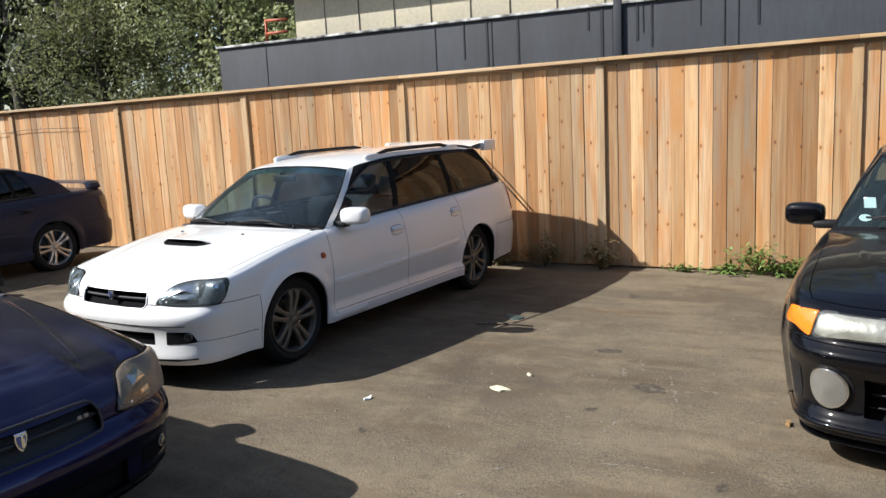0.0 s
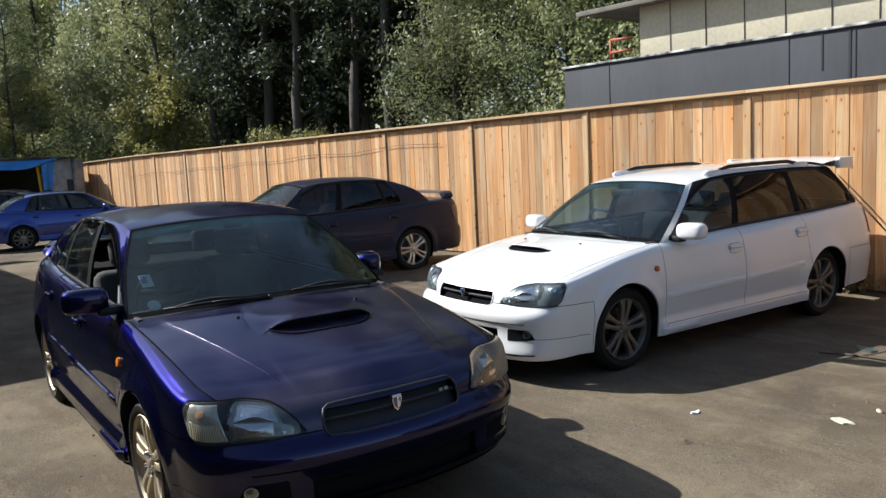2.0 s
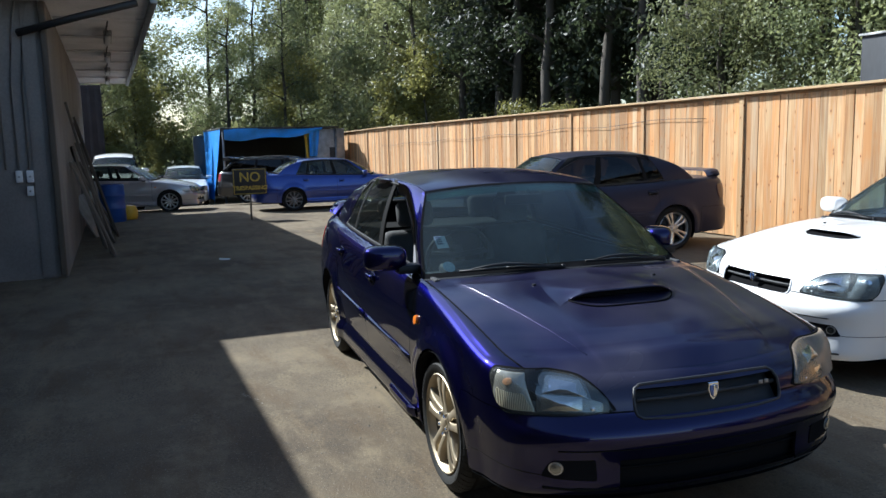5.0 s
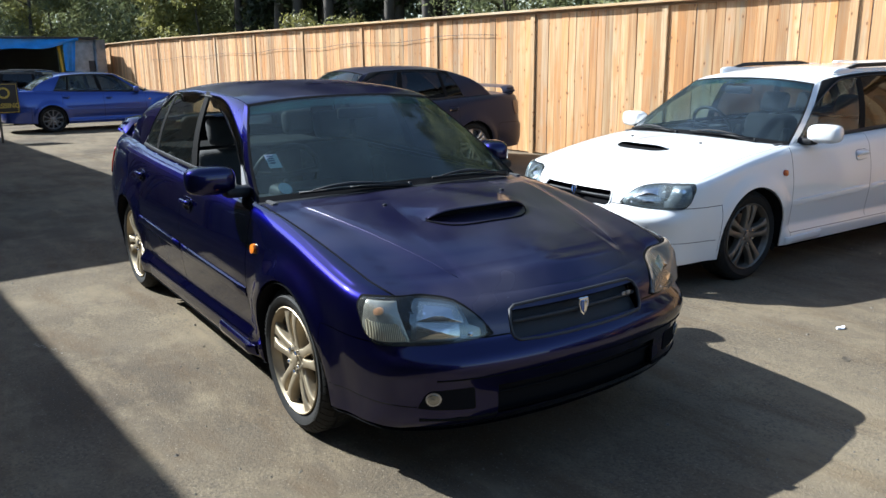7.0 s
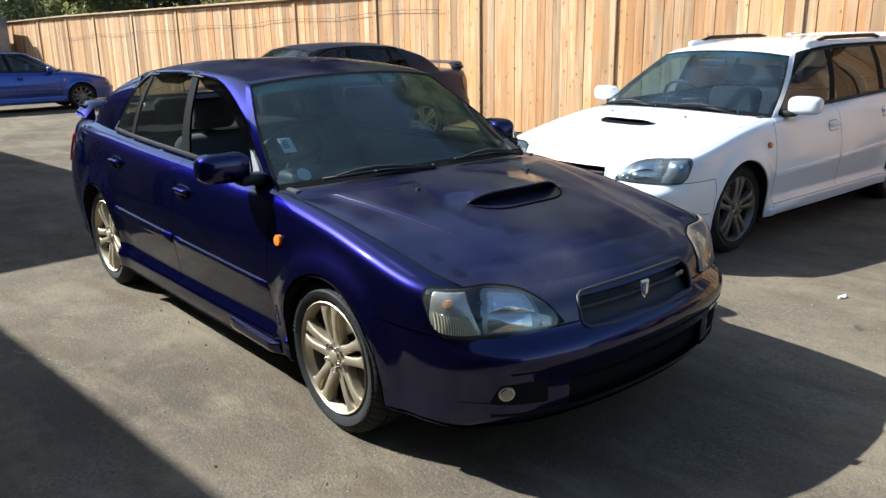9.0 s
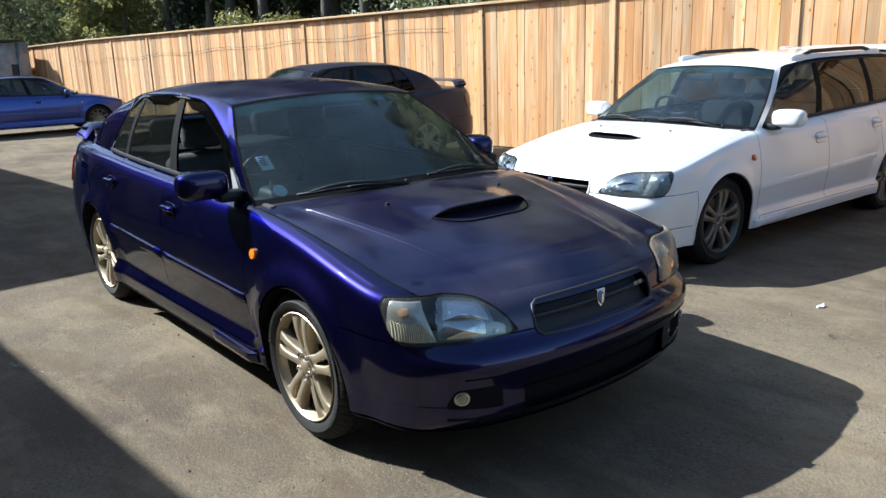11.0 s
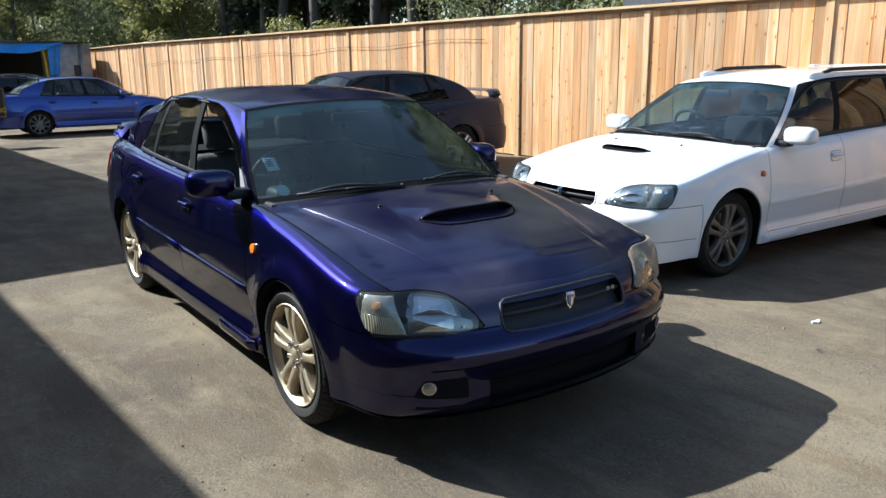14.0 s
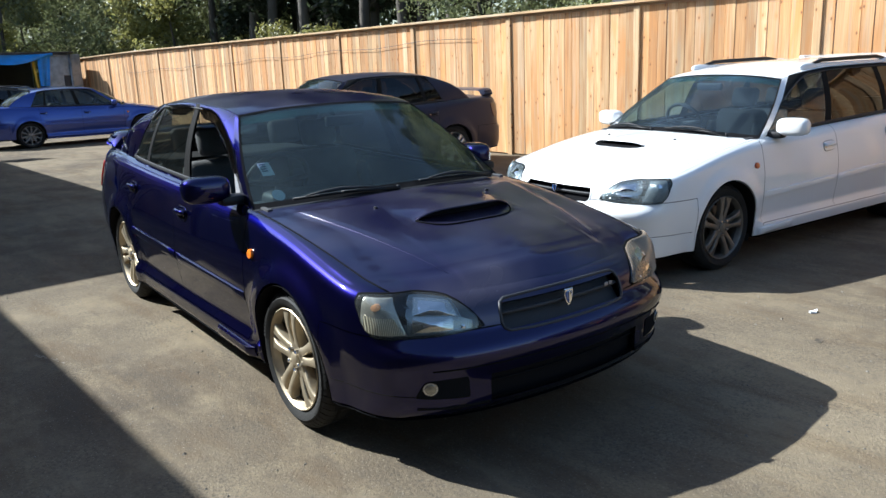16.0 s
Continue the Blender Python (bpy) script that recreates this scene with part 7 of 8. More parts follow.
M["rust"] = material("red_oxide_steel", (0.42, 0.09, 0.035), 0.6, var=0.35, scale=10)
M["galv"] = material("grey_steel", (0.30, 0.31, 0.32), 0.5, 0.6, var=0.3, scale=6)
M["black_sheet"] = material("black_sheeting", (0.028, 0.029, 0.031), 0.6, var=0.4, scale=2)
M["container"] = material("dark_red_brown_steel", (0.030, 0.020, 0.019), 0.75, var=0.4, scale=2)
M["weed"] = material("weed_leaves", (0.14, 0.22, 0.045), 0.55, var=0.3, scale=8)
M["dryweed"] = material("dry_weed", (0.30, 0.24, 0.11), 0.7, var=0.3, scale=8)
M["litter"] = material("pale_litter", (0.72, 0.66, 0.46), 0.7, var=0.2, scale=20)
M["deadleaf"] = material("dead_leaf", (0.24, 0.14, 0.05), 0.7, var=0.3, scale=30)
M["grit"] = material("loose_grit", (0.18, 0.16, 0.13), 0.9, var=0.4, scale=40)
M["teal"] = material("teal_plastic_film", (0.035, 0.07, 0.068), 0.4, var=0.2, scale=9)
M["scuff"] = material("pale_scuffs", (0.27, 0.235, 0.19), 0.95, var=0.5, scale=60)
M["oil"] = material("oil_stain", (0.055, 0.046, 0.036), 0.85, spec=0.2, var=0.6, scale=26, color2=(0.11, 0.09, 0.066))
M["tube_lamp"] = material("lamp_diffuser", (0.55, 0.56, 0.56), 0.4, var=0.1, scale=5)
M["streak"] = material("damp_streaks", (0.023, 0.026, 0.033), 0.75, var=0.3, scale=4)


def workshop_fittings(b):
    """Soffit ribs, strip lamps, meter boxes and conduit under the canopy."""
    for x in np.arange(-12.6, -25.0, -2.05):
        part("soffit_rib", boxes((x - 0.03, x + 0.03, -1.05, 0.17, 3.365, 3.398), bevel=0.006), M["whitepaint"], b)
    part("edge_trim", boxes((-25.28, -10.82, 0.12, 0.205, 3.33, 3.40), bevel=0.01), M["galv"], b)
    v, f = tube([(-10.86, -0.03, 3.34), (-11.05, -0.66, 3.19), (-11.30, -1.40, 3.0)], 0.045, 4)
    link_mesh("brace", v, f, M["black_sheet"], b)
    for x in (-14.2, -17.2, -20.4, -23.2):
        lamp = part("strip_lamp", boxes((x - 0.62, x + 0.62, -0.42, -0.30, 3.29, 3.362), bevel=0.015), M["galv"], b)
        part("diffuser", boxes((x - 0.58, x + 0.58, -0.40, -0.32, 3.262, 3.288), bevel=0.01), M["tube_lamp"], lamp)
        v, f = tube([(x + 0.62, -0.36, 3.35), (x + 1.1, -0.40, 3.22), (x + 1.6, -0.36, 3.35)], 0.012, 5)
        link_mesh("cable", v, f, M["black_sheet"], lamp)
    for y, z, w, h in ((-1.52, 1.27, 0.075, 0.15), (-1.40, 1.27, 0.075, 0.15), (-1.41, 1.09, 0.075, 0.12)):
        bx = part("meter_box", boxes((-11.358, -11.28, y - w / 2, y + w / 2, z - h / 2, z + h / 2), bevel=0.012), M["whitepaint"], b)
        part("latch", boxes((-11.282, -11.272, y - 0.012, y + 0.012, z - 0.01, z + 0.01), bevel=0.003), M["galv"], bx)
    for y in (-1.52, -1.40, -1.66):
        v, f = tube([(-11.34, y, 1.36), (-11.34, y, 2.4), (-11.34, y + 0.05, 3.0), (-11.34, y + 0.12, 3.38)], 0.014, 6)
        link_mesh("conduit", v, f, M["stucco"], b)
    part("down_pipe", boxes((-11.35, -11.26, -1.15, -1.075, 0.0, 3.38), bevel=0.02), M["oldwood"], b)
    part("wall_panel", boxes((-11.357, -11.33, -1.36, -1.20, 0.0, 3.36), bevel=0.008), M["stucco"], b)


def shelter():
    x0, x1, y0, y1 = -30.2, -35.5, 3.4, 7.6
    g = gz(-31)
    s = thing("tarpaulin_shelter", label="lean-to shelter hung with bright blue tarpaulin at the lot's end", category="shelter")
    top = 2.12
    for x in (x0, x1):
        for y in (y0, y1):
            v, f = tube([(x, y, g), (x, y, top)], 0.045, 8)
            link_mesh("pole", v, f, M["galv"], s)
    part("roof_sheet", boxes((x1 - 0.1, x0 + 0.15, y0 - 0.1, y1 + 0.1, top, top + 0.07), bevel=0.01), M["black_sheet"], s)
    rnd = random.Random(3)

    def cloth(nm, f, n=18, m=12):
        rows = [[Vector(f(i / n, j / m)) for i in range(n + 1)] for j in range(m + 1)]
        return grid_part(nm, rows, M["tarp"], s)

    cloth("side_tarpaulin", lambda u, v: (x0 + 0.02 + (x1 - x0) * u, y0 - 0.09 - 0.16 * v * (0.5 + 0.5 * math.sin(9 * u + 2 * v)) - 0.2 * v * (1 - u), top + 0.02 - (top - g - 0.06) * v))
    cloth("front_tarpaulin", lambda u, v: (x0 + 0.12 + 0.05 * math.sin(7 * u + 3 * v), y0 + 0.02 + 3.62 * u, top + 0.03 - v * (0.34 * (1 - 0.75 * u) + 0.05 + 0.05 * math.sin(11 * u) + 0.10 * math.sin(math.pi * u))))
    cloth("end_tarpaulin", lambda u, v: (x0 + 0.06 + 0.05 * math.sin(6 * u), y0 + 3.15 + 0.42 * u * (1 - 0.3 * v), top - 0.05 - v * 1.0))
    part("back_wall", boxes((x1, x1 + 0.05, y0, y1, g, top), bevel=0.005), M["black_sheet"], s)
    part("end_wall", boxes((x0 - 1.2, x0 - 0.05, y0 + 3.45, y1 + 0.35, g, top - 0.02), bevel=0.01), M["galv"], s)
    v, f = tube([(x0, y0 + 3.0, top), (x0 - 0.1, y0 + 3.12, 0.9), (x0, y0 + 3.2, g)], 0.05, 6)
    link_mesh("prop", v, f, M["yellow"], s)
    part("hatch", boxes((x0 - 0.052, x0 - 0.035, y0 + 3.95, y0 + 4.2, 0.85, 1.4), bevel=0.004), M["black_sheet"], s)
    return s


def trespass_sign():
    x, y0, y1, z0, z1 = -18.6, 2.05, 2.81, 0.46, 1.055
    s = thing("warning_sign", label="black board with faded yellow lettering on a thin stake", category="sign")
    part("board", boxes((x - 0.01, x, y0, y1, z0, z1), bevel=0.004), M["signblack"], s)
    for a in ((y0 + 0.02, y1 - 0.02, z1 - 0.03, z1 - 0.018), (y0 + 0.02, y1 - 0.02, z0 + 0.018, z0 + 0.03), (y0 + 0.018, y0 + 0.03, z0 + 0.03, z1 - 0.03), (y1 - 0.03, y1 - 0.018, z0 + 0.03, z1 - 0.03)):
        part("border", boxes((x + 0.001, x + 0.005, *a)), M["signyellow"], s)
    for body, size, z in (("NO", 0.30, z0 + 0.30), ("TRESPASSING", 0.128, z0 + 0.11)):
        cu = bpy.data.curves.new("lettering", "FONT")
        cu.body, cu.size, cu.align_x, cu.extrude, cu.offset = body, size, "CENTER", 0.002, 0.004
        t = new("lettering", cu)
        dg = bpy.context.evaluated_depsgraph_get()
        me = bpy.data.meshes.new_from_object(t.evaluated_get(dg))
        bpy.data.objects.remove(t)
        me.materials.append(M["signyellow"])
        o = new("lettering", me)
        o.parent = s
        o.matrix_basis = pose(x + 0.004, (y0 + y1) / 2, z, 90, 0, 90)
    part("stake", boxes((x - 0.045, x - 0.012, (y0 + y1) / 2 - 0.02, (y0 + y1) / 2 + 0.02, gz(x) - 0.02, z1 - 0.1), bevel=0.004), M["oldwood"], s)
    return s


def drum(x, y):
    d = thing("plastic_drum", pose(x, y, gz(x)), label="blue plastic drum beside the workshop wall", category="drum")
    v, f = lathe([(0.0, 0.0), (0.27, 0.0), (0.29, 0.03), (0.285, 0.3), (0.297, 0.32), (0.285, 0.34), (0.285, 0.6), (0.297, 0.62), (0.285, 0.64), (0.275, 0.86), (0.255, 0.88), (0.255, 0.86), (0.0, 0.855)], 28, "z")
    link_mesh("drum_body", v, f, M["barrel"], d)
    v, f = lathe([(0.0, 0.89), (0.035, 0.89), (0.04, 0.855)], 12, "z")
    link_mesh("bung", [(a + 0.14, b, c) for a, b, c in v], f, M["black_sheet"], d)


def leaning_boards():
    rnd = random.Random(8)
    for k in range(11):
        L, w = rnd.uniform(1.3, 2.4), rnd.uniform(0.08, 0.26)
        x = -13.2 - 0.55 * k + rnd.uniform(-0.15, 0.15)
        foot = rnd.uniform(0.35, 0.62)
        a = math.degrees(math.asin(min(0.9, foot / L)))
        b = part("plank", boxes((-w / 2, w / 2, -0.018, 0.018, 0, L), bevel=0.004), M["oldwood"], None, m=pose(x, -1.03 + foot, gz(x), a, rnd.uniform(-7, 7), rnd.uniform(-10, 10)))
        tagged(b, "weathered plank leaning on the workshop wall", "plank", "planks along the workshop")
    for k, (x, y, w, h) in enumerate(((-17.2, -0.72, 1.1, 0.9), (-18.6, -0.75, 0.9, 1.0))):
        b = part("sheet_panel", boxes((-w / 2, w / 2, -0.012, 0.012, 0, h), bevel=0.003), M["galv"] if k == 0 else M["black_sheet"], None, m=pose(x, y + 0.1, gz(x), 26, 4, -18))
        tagged(b, "scrap sheet panel leaning by the workshop", "panel")


def weed(x, y, r, n, mat, seed, label, h=0.35):
    rnd = random.Random(seed)
    w = thing("weed", pose(x, y, gz(x)), label=label, category="weed", group="weeds along the fence")
    stems, verts, faces = [], [], []
    for k in range(n):
        a, lean = rnd.uniform(0, 2 * math.pi), rnd.uniform(0.1, 1.0)
        tip = Vector((math.cos(a) * r * lean, min(0.0, math.sin(a) * r * lean * 0.6) + 0.02, h * rnd.uniform(0.25, 1.0) * (1.15 - 0.5 * lean)))
        mid = Vector((tip.x * 0.4, tip.y * 0.4, tip.z * 0.7))
        stems.append(tube([(0, 0, -0.01), mid, tip], [0.005, 0.004, 0.002], 4))
        for j in range(9):
            p = mid.lerp(tip, j / 8) + Vector((rnd.uniform(-0.03, 0.03), rnd.uniform(-0.03, 0.02), rnd.uniform(-0.02, 0.03)))
            d = Vector((rnd.uniform(-1, 1), rnd.uniform(-1, 0.3), rnd.uniform(-0.3, 0.6))).normalized()
            s = rnd.uniform(0.02, 0.045)
            q = d.cross(Vector((0, 0, 1))).normalized() * s * 0.45
            k0 = len(verts)
            verts += [p, p + d * s + q, p + d * s * 2.1 - Vector((0, 0, s * 0.4)), p + d * s - q]
            faces.append((k0, k0 + 1, k0 + 2, k0 + 3))
    link_mesh("stalk_tuft", *join(*stems), mat, w, kind="stuff")
    link_mesh("leaves", verts, faces, mat, w, smooth=False, kind="stuff")
    return w


def flake(name, x, y, r, mat, label, cat, seed, h=0.012):
    """A curled scrap lying on the ground."""
    rnd = random.Random(seed)
    n = 9
    pts = [(math.cos(2 * math.pi * k / n) * r * rnd.uniform(0.6, 1.1), math.sin(2 * math.pi * k / n) * r * 0.55 * rnd.uniform(0.6, 1.1)) for k in range(n)]
    bm = bmesh.new()
    lo = [bm.verts.new((a, b, 0.002)) for a, b in pts]
    hi = [bm.verts.new((a * 0.96, b * 0.96, 0.005 + h * abs(a) / r)) for a, b in pts]
    bm.faces.new(hi), bm.faces.new(lo[::-1])
    for k in range(n):
        bm.faces.new((lo[k], lo[(k + 1) % n], hi[(k + 1) % n], hi[k]))
    return tagged(part(name, bm, mat, None, m=pose(x, y, gz(x), 0, 0, rnd.uniform(0, 180)), smooth=False), label, cat)


def loose_grit():
    """Small stones and crumbs strewn over the lot, too many to count."""
    rnd = random.Random(21)
    verts, faces = [], []
    for k in range(2600):
        x, y = rnd.uniform(-8, 1.5), rnd.uniform(-1.5, 8.2)
        if y > 7.7:
            x = rnd.uniform(-14, 3)
        s = rnd.uniform(0.003, 0.009) * (1.5 if rnd.random() < 0.05 else 1)
        k0 = len(verts)
        a = rnd.uniform(0, 6.28)
        for j in range(4):
            verts.append((x + s * math.cos(a + 1.57 * j) * rnd.uniform(0.7, 1.3), y + s * math.sin(a + 1.57 * j) * rnd.uniform(0.7, 1.3), gz(x) - 0.001))
        verts.append((x, y, gz(x) + s * 0.8))
        faces += [(k0, k0 + 1, k0 + 4), (k0 + 1, k0 + 2, k0 + 4), (k0 + 2, k0 + 3, k0 + 4), (k0 + 3, k0, k0 + 4)]
    tagged(link_mesh("loose_grit", verts, faces, M["grit"], None, smooth=False), "grit and crumbs strewn over the asphalt", "gravel", kind="stuff")


def scuffs():
    """Chalky scrape marks on the asphalt."""
    rnd = random.Random(5)
    spots = [(-0.92, 4.66, 0.51, 106), (-1.20, 5.07, 0.27, 106), (-1.28, 4.88, 0.21, 107), (-0.94, 3.49, 0.15, 6), (-0.74, 3.51, 0.16, 3), (-1.40, 3.96, 0.12, 44), (-1.20, 3.67, 0.11, 20), (-1.11, 3.93, 0.22, 82),
             (-0.69, 4.67, 0.15, 176), (-0.42, 4.26, 0.10, 53), (-1.77, 3.93, 0.15, 37), (-1.47, 3.24, 0.16, 46), (-0.91, 4.61, 0.26, 3), (-0.49, 3.57, 0.08, 21), (-1.51, 2.95, 0.09, 42), (-5.2, 0.25, 0.3, 20)]
    for k, (x, y, r) in enumerate(((-1.50, 5.30, 0.11), (-1.28, 4.16, 0.045), (-0.46, 3.42, 0.05), (-1.75, 7.05, 0.10), (-2.36, 3.43, 0.04), (-1.05, 4.62, 0.13))):
        bm = bmesh.new()
        bm.faces.new([bm.verts.new((r * rnd.uniform(0.6, 1.1) * math.cos(a), 0.6 * r * rnd.uniform(0.6, 1.1) * math.sin(a), 0.0022)) for a in np.linspace(0, 2 * math.pi, 15)[:-1]])
        tagged(part("oil_spot", bm, M["oil"], None, m=pose(x, y, gz(x), 0, 0, 30 * k), smooth=False), "dark oil spot soaked into the asphalt", "stain", "oil spots on the asphalt")
    verts, faces = [], []
    for x, y, L, a in spots:
        m = pose(x, y, gz(x), 0, 0, a)
        for j in range(max(5, int(L / 0.014))):
            u, w = rnd.uniform(-0.5, 0.5) * L, rnd.gauss(0, 0.006)
            r = rnd.uniform(0.003, 0.011)
            faces.append(tuple(range(len(verts), len(verts) + 7)))
            verts += [m @ Vector((u + r * rnd.uniform(1.0, 2.4) * math.cos(t), w + r * rnd.uniform(0.25, 0.6) * math.sin(t), 0.0022 + 0.00001 * j)) for t in np.linspace(0, 2 * math.pi, 8)[:-1]]
    tagged(link_mesh("scrape_marks", verts, faces, M["scuff"], None, smooth=False), "pale chalky scrapes strewn over the asphalt", "marks", kind="stuff")


def fence_cable_shadow():
    # Thin dark tube stands for the shadow an overhead line throws here.
    pts = [(x, 8.385, z + 0.03 * math.sin(x * 2)) for x, z in zip(np.linspace(-10.5, -27, 24), np.linspace(1.86, 1.42, 24))]
    v, f = tube(pts, 0.004, 5)
    tagged(link_mesh("cable", v, f, M["black_sheet"]), "thin dark tube along the fence that stands for an overhead cable's shadow", "cable")


def leaning_pole():
    v, f = tube([(-3.25, 8.34, 0.62), (-3.55, 8.33, 0.95), (-3.9, 8.36, 1.32)], 0.009, 6)
    tagged(link_mesh("cane", v, f, M["oldwood"]), "thin cane caught on the fence behind the estate car", "cane")
    v, f = tube([(-2.72, 5.72, 0.007), (-2.5, 5.78, 0.010), (-2.25, 5.78, 0.007)], 0.007, 6)
    tagged(link_mesh("stick", v, f, M["oldwood"]), "short dark stick lying on the asphalt", "stick")


def far_store():
    c = thing("storage_container", pose(0, 0, 0), label="tall dark storage container behind the workshop", category="container")
    part("body", boxes((-39.5, -33.0, -6.2, -0.57, gz(-33), 3.9), bevel=0.02), M["container"], c)
    for y in np.arange(-6.1, -0.65, 0.28):
        part("rib", boxes((-33.0, -32.96, y, y + 0.13, -0.6, 3.8), bevel=0.01), M["container"], c)
    for k, (y, w, h, mt) in enumerate(((0.75, 0.9, 0.92, "black_sheet"), (1.75, 0.95, 1.05, "black_sheet"), (2.55, 0.75, 1.0, "black_sheet"))):
        b = thing("waste_bin", pose(-33.2, y, gz(-33)), label="black wheeled waste bin in a row", category="bin", group="bins by the shelter")
        part("bin_body", boxes((-0.4, 0.4, -w / 2, w / 2, 0.05, h), bevel=0.04), M[mt], b)
        part("bin_lid", boxes((-0.43, 0.43, -w / 2 - 0.02, w / 2 + 0.02, h + 0.002, h + 0.07), bevel=0.02), M[mt], b)
    b = part("grey_panel", boxes((-33.05, -33.0, 2.62, 3.05, gz(-33), 1.95), bevel=0.01), M["black_sheet"])
    tagged(b, "dark upright board beside the blue tarpaulin", "board")


def neighbour_fittings(b):
    for x in (-6.51, -5.96, -5.41, -4.87, -4.31, -3.78, -3.18, -2.6, -2.0, -1.4, -0.8, -0.2, 0.4, 1.0):
        part("panel_joint", boxes((x - 0.006, x + 0.006, 9.292, 9.298, 2.86, 3.58)), M["oldwood"], b)
    part("roof_slab", boxes((-7.95, 14.2, 9.05, 16.2, 3.60, 3.64), bevel=0.01), M["eave"], b)
    part("eave_board", boxes((-7.96, 14.2, 9.02, 9.05, 3.58, 3.65), bevel=0.006), M["eave"], b)
    for x in (-7.29, -4.64, -3.88, -1.1):
        part("sheet_joint", boxes((x - 0.004, x + 0.004, 8.934, 8.938, 1.9, 2.83)), M["streak"], b)
    part("corner_post", boxes((-2.40, -2.31, 8.90, 8.938, 1.9, 2.95), bevel=0.01), M["darkwall"], b)
    part("corner_bracket", boxes((-2.45, -2.26, 8.89, 9.0, 2.90, 2.965), bevel=0.01), M["peel"], b)
    rnd = random.Random(2)
    for k in range(18):
        x = rnd.uniform(-4.4, 0.8)
        L, w = rnd.uniform(0.15, 0.75), rnd.uniform(0.01, 0.035)
        part("damp_streak", boxes((x, x + w, 8.934, 8.9385, 2.83 - L, 2.835)), M["streak"], b)
    for a in (((-7.5, 9.25, 2.86), (-7.5, 9.25, 3.22)), ((-7.5, 9.25, 3.20), (-7.12, 9.25, 3.185)), ((-7.5, 9.25, 3.02), (-7.12, 9.25, 3.02))):
        v, f = tube(a, 0.022, 6)
        link_mesh("red_rail", v, f, M["rust"], b)


# ---------------------------------------------------------------- the place
fence()
workshop_fittings(workshop())
neighbour_fittings(neighbour())
forest()
undergrowth()


def stand(hub_x, hub_y, heading, track=0.79, side=-1, axle=0.0):
    """The pose of a car whose wheel hub on that side and axle lies at the point given."""
    m = pose(0, 0, 0, 0, 0, heading)
    p = Vector((hub_x, hub_y, 0)) - (m.to_3x3() @ Vector((axle, side * track, 0)))
    return pose(p.x, p.y, gz(p.x), 0, 0, heading)


blue, blue_sh, blue_hood = build_car("saloon_car", dict(SEDAN, seat="darkgrey", frame_dark=False, cut=lambda y, z, x: x > 0.6 and ((y < 0.325 and 0.555 < z < 0.652) or (y < 0.41 and 0.275 < z < 0.41)),
                                                           front_inset=[(0.16, 0.16), (0.235, 0.085), (0.26, 0.050), (0.285, 0.032)] + SEDAN["front_inset"][4:],
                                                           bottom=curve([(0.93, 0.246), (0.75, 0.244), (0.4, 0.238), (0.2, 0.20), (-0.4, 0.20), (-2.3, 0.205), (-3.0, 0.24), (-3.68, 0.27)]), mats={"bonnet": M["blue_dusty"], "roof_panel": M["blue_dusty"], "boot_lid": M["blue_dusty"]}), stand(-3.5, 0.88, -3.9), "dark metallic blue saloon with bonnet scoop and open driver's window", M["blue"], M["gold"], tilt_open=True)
white, white_sh, white_hood = build_car("estate_car", WAGON, stand(-3.54, 4.381, -94.8, side=1), "white estate car with roof rails and tinted rear glass", M["white"], M["bronze"], glass_front="screen_pale", glass_side="screen_pale", glass_rear="privacy")
legacy_front(blue, blue_sh, blue_hood, M["blue"], reflect_left=True, top=M["blue_dusty"], mirror_z=0.998, fold_left=62.0)
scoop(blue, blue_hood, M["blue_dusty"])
saloon_rear(blue, blue_sh, M["blue"])
stickers(blue)
sun_strip(blue, blue_sh)
sun_strip(white, white_sh)
sail_panels(blue, SEDAN, blue_sh)
for sd in (1, -1):
    visor(blue, SEDAN, blue_sh, sd)
legacy_front(white, white_sh, white_hood, M["white"], pale=True)
# This ledge is blackened too, as painted shade inside the mouth.
scoop(white, white_hood, M["white"], half=0.245, rise=0.034, reach=0.022, ledge_mat=M["gap"])

estate_rear(white, white_sh, M["white"])
dark, dark_sh, dark_hood = build_car("saloon_car", SEDAN, stand(-9.17, 6.75, -95, side=1, axle=-2.65), "dark unwashed saloon with a boot spoiler beside the fence", M["darkblue"], M["alloy"], glass_side="privacy", glass_rear="privacy")
legacy_front(dark, dark_sh, dark_hood, M["darkblue"])
saloon_rear(dark, dark_sh, M["darkblue"], "smoked_red")
far_blue, far_sh, far_hood = build_car("saloon_car", SEDAN, stand(-20.6, 3.85, 86, side=-1, axle=-2.605 * 0.955) @ Matrix.Diagonal((0.955, 0.98, 0.955, 1)), "bright blue saloon parked across the lot", M["rally"], M["dull_alloy"], "multi")
legacy_front(far_blue, far_sh, far_hood, M["rally"])

rally, rally_sh, rally_hood = build_car("rally_car", RALLY, pose(0.63, 4.56, 0, 0, 0, -95), "black rally saloon with amber corner lamps and round fog lamps", M["black"], M["alloy"], "five")
rally_front(rally, rally_sh, rally_hood, M["black"])
silver, silver_sh, silver_hood = build_car("saloon_car", SEDAN, stand(-23.05, 0.94, 82, side=-1) @ Matrix.Diagonal((0.97, 1.0, 0.95, 1)), "silver saloon parked beside the workshop", M["silver"], M["alloy"], "multi")
pale, pale_sh, pale_hood = build_car("saloon_car", SEDAN, pose(-30.4, 1.95, gz(-30.4), 0, 0, -6), "pale green-white saloon by the blue shelter", M["pearl"], M["alloy"], "multi")
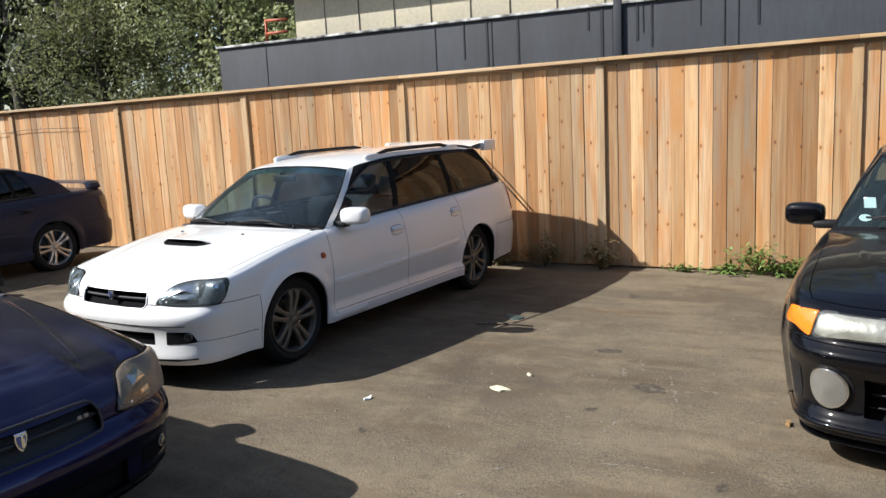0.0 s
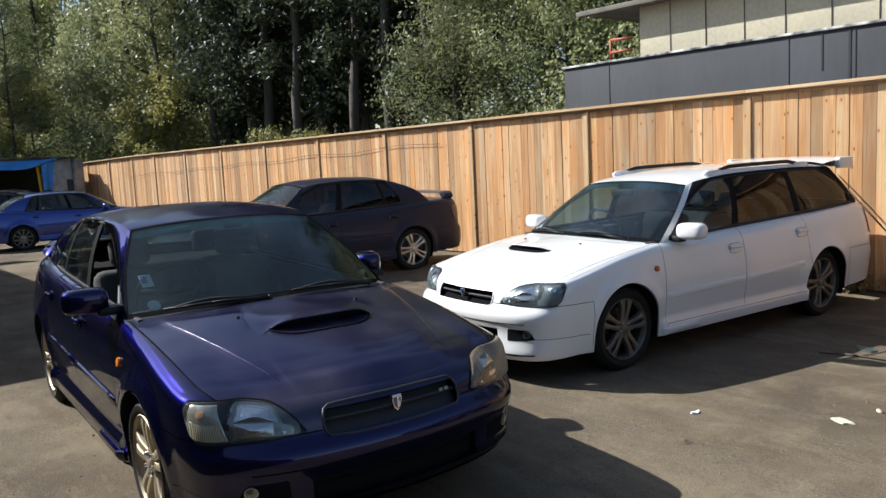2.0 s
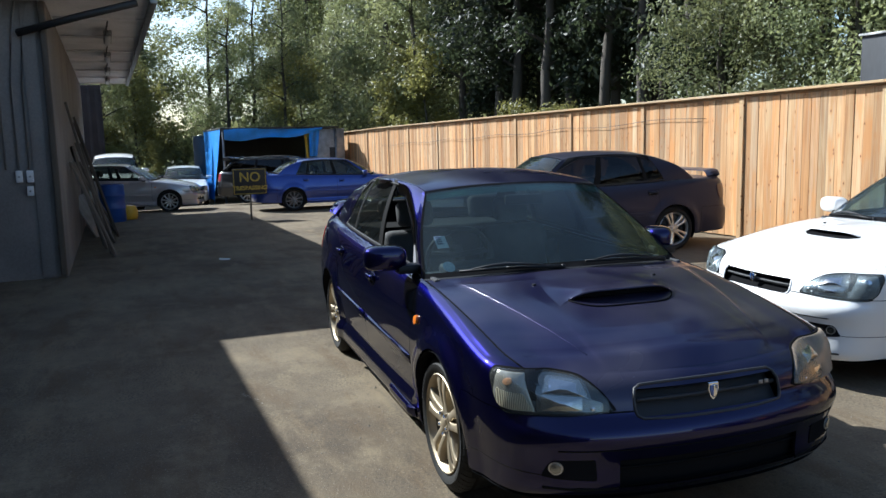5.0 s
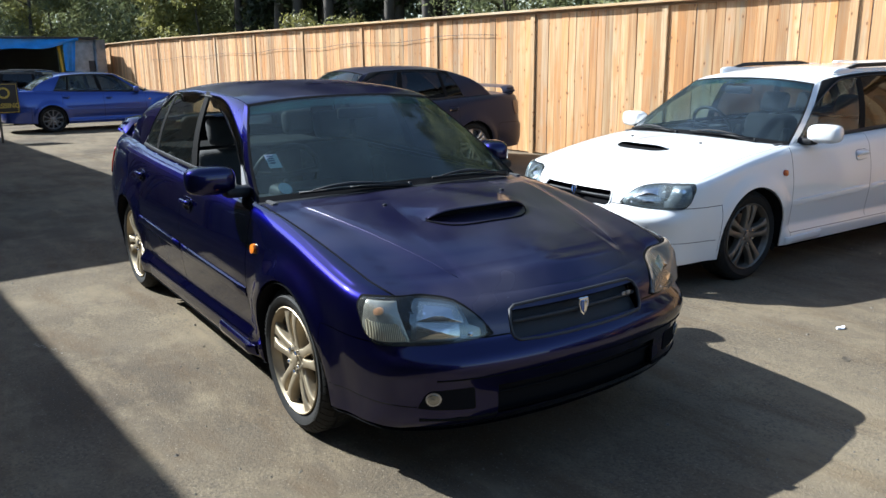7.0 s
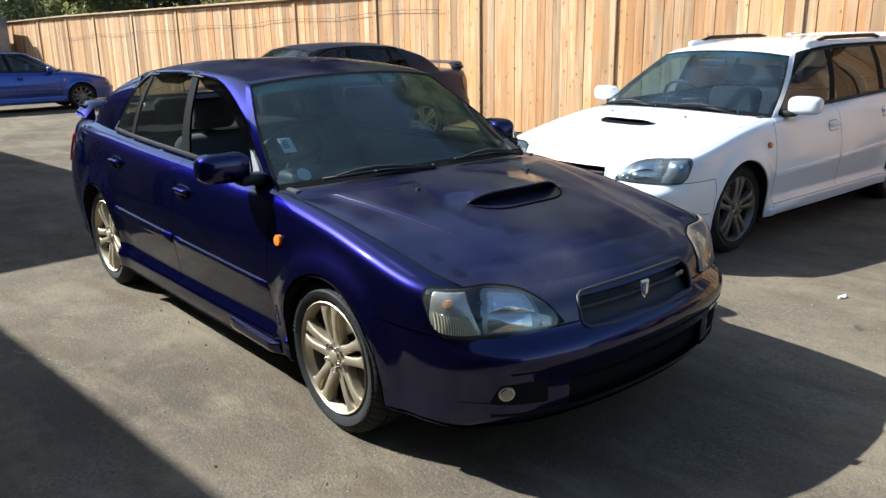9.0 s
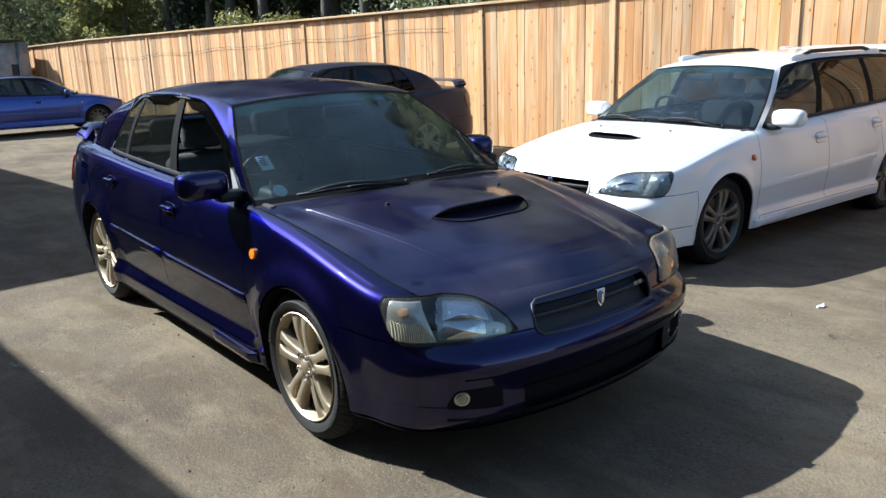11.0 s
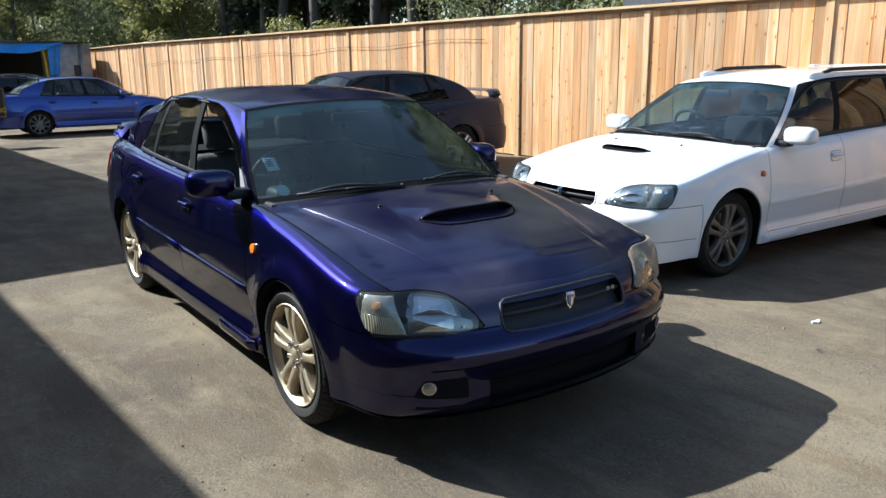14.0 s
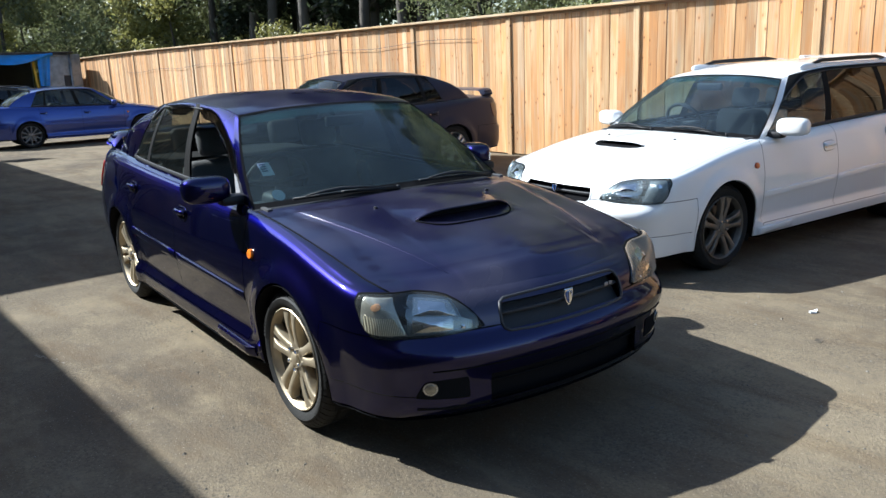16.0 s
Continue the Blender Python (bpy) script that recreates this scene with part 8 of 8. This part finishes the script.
pale2, pale2_sh, pale2_hood = build_car("estate_car", WAGON, pose(-26.9, -0.36, gz(-26.9), 0, 0, -2) @ Matrix.Diagonal((1.0, 1.0, 1.22, 1)), "tall white people carrier behind the silver saloon", M["white"], M["alloy"], "multi")
dwag, dwag_sh, dwag_hood = build_car("estate_car", WAGON, pose(-25.1, 6.15, gz(-25), 0, 0, 60), "dark estate car with its tail to the lot", M["wagon"], M["alloy"], "multi", glass_rear="privacy")
for car_, sh_, hd_, bd_ in ((silver, silver_sh, silver_hood, M["silver"]), (pale, pale_sh, pale_hood, M["pearl"]), (pale2, pale2_sh, pale2_hood, M["white"])):
    legacy_front(car_, sh_, hd_, bd_)
saloon_rear(far_blue, far_sh, M["rally"])
estate_rear(dwag, dwag_sh, M["wagon"])

shelter()
trespass_sign()
drum(-20.4, -0.48)
v, f = lathe([(0.0, 0.0), (0.17, 0.0), (0.20, 0.05), (0.20, 0.22), (0.15, 0.32), (0.05, 0.35), (0.0, 0.35)], 20, "z")
tagged(link_mesh("yellow_bucket", v, f, M["yellow"], m=pose(-20.9, -0.12, gz(-20.9))), "yellow upturned plastic bucket by the drum", "bucket")
leaning_boards()
far_store()
fence_cable_shadow()
leaning_pole()
weed(-0.80, 8.30, 0.36, 26, M["weed"], 1, "green weed growing at the foot of the fence", 0.34)
weed(-0.45, 8.30, 0.34, 20, M["weed"], 2, "low green weed at the foot of the fence", 0.16)
weed(-1.10, 8.32, 0.30, 14, M["weed"], 3, "low green weed at the foot of the fence", 0.10)
weed(-1.55, 8.33, 0.22, 8, M["weed"], 4, "low green weed at the foot of the fence", 0.07)
weed(-2.42, 8.28, 0.30, 24, M["dryweed"], 5, "dry brown weed against a fence post", 0.42)
weed(-3.05, 8.30, 0.34, 24, M["dryweed"], 6, "dry weed in the estate car's shade", 0.38)
weed(-3.55, 8.30, 0.30, 16, M["dryweed"], 7, "dry weed behind the estate car", 0.28)
flake("paper_scrap", -1.91, 4.31, 0.085, M["litter"], "crumpled cream paper scrap on the asphalt", "litter", 1, 0.008)
flake("paper_scrap", -2.606, 3.872, 0.035, M["paper"], "small white scrap on the asphalt", "litter", 2)
flake("fallen_leaf", -0.25, 4.29, 0.035, M["deadleaf"], "curled brown leaf on the asphalt", "leaf", 3, 0.02)
flake("fallen_leaf", -1.83, 4.62, 0.03, M["litter"], "small dry leaf on the asphalt", "leaf", 4)
flake("paper_scrap", -11.9, 0.95, 0.09, M["paper"], "white scrap in the workshop's shade", "litter", 5)
flake("teal_film", -2.50, 6.03, 0.13, M["teal"], "scrap of teal plastic film in the shade", "litter", 6, 0.006)
scuffs()
loose_grit()
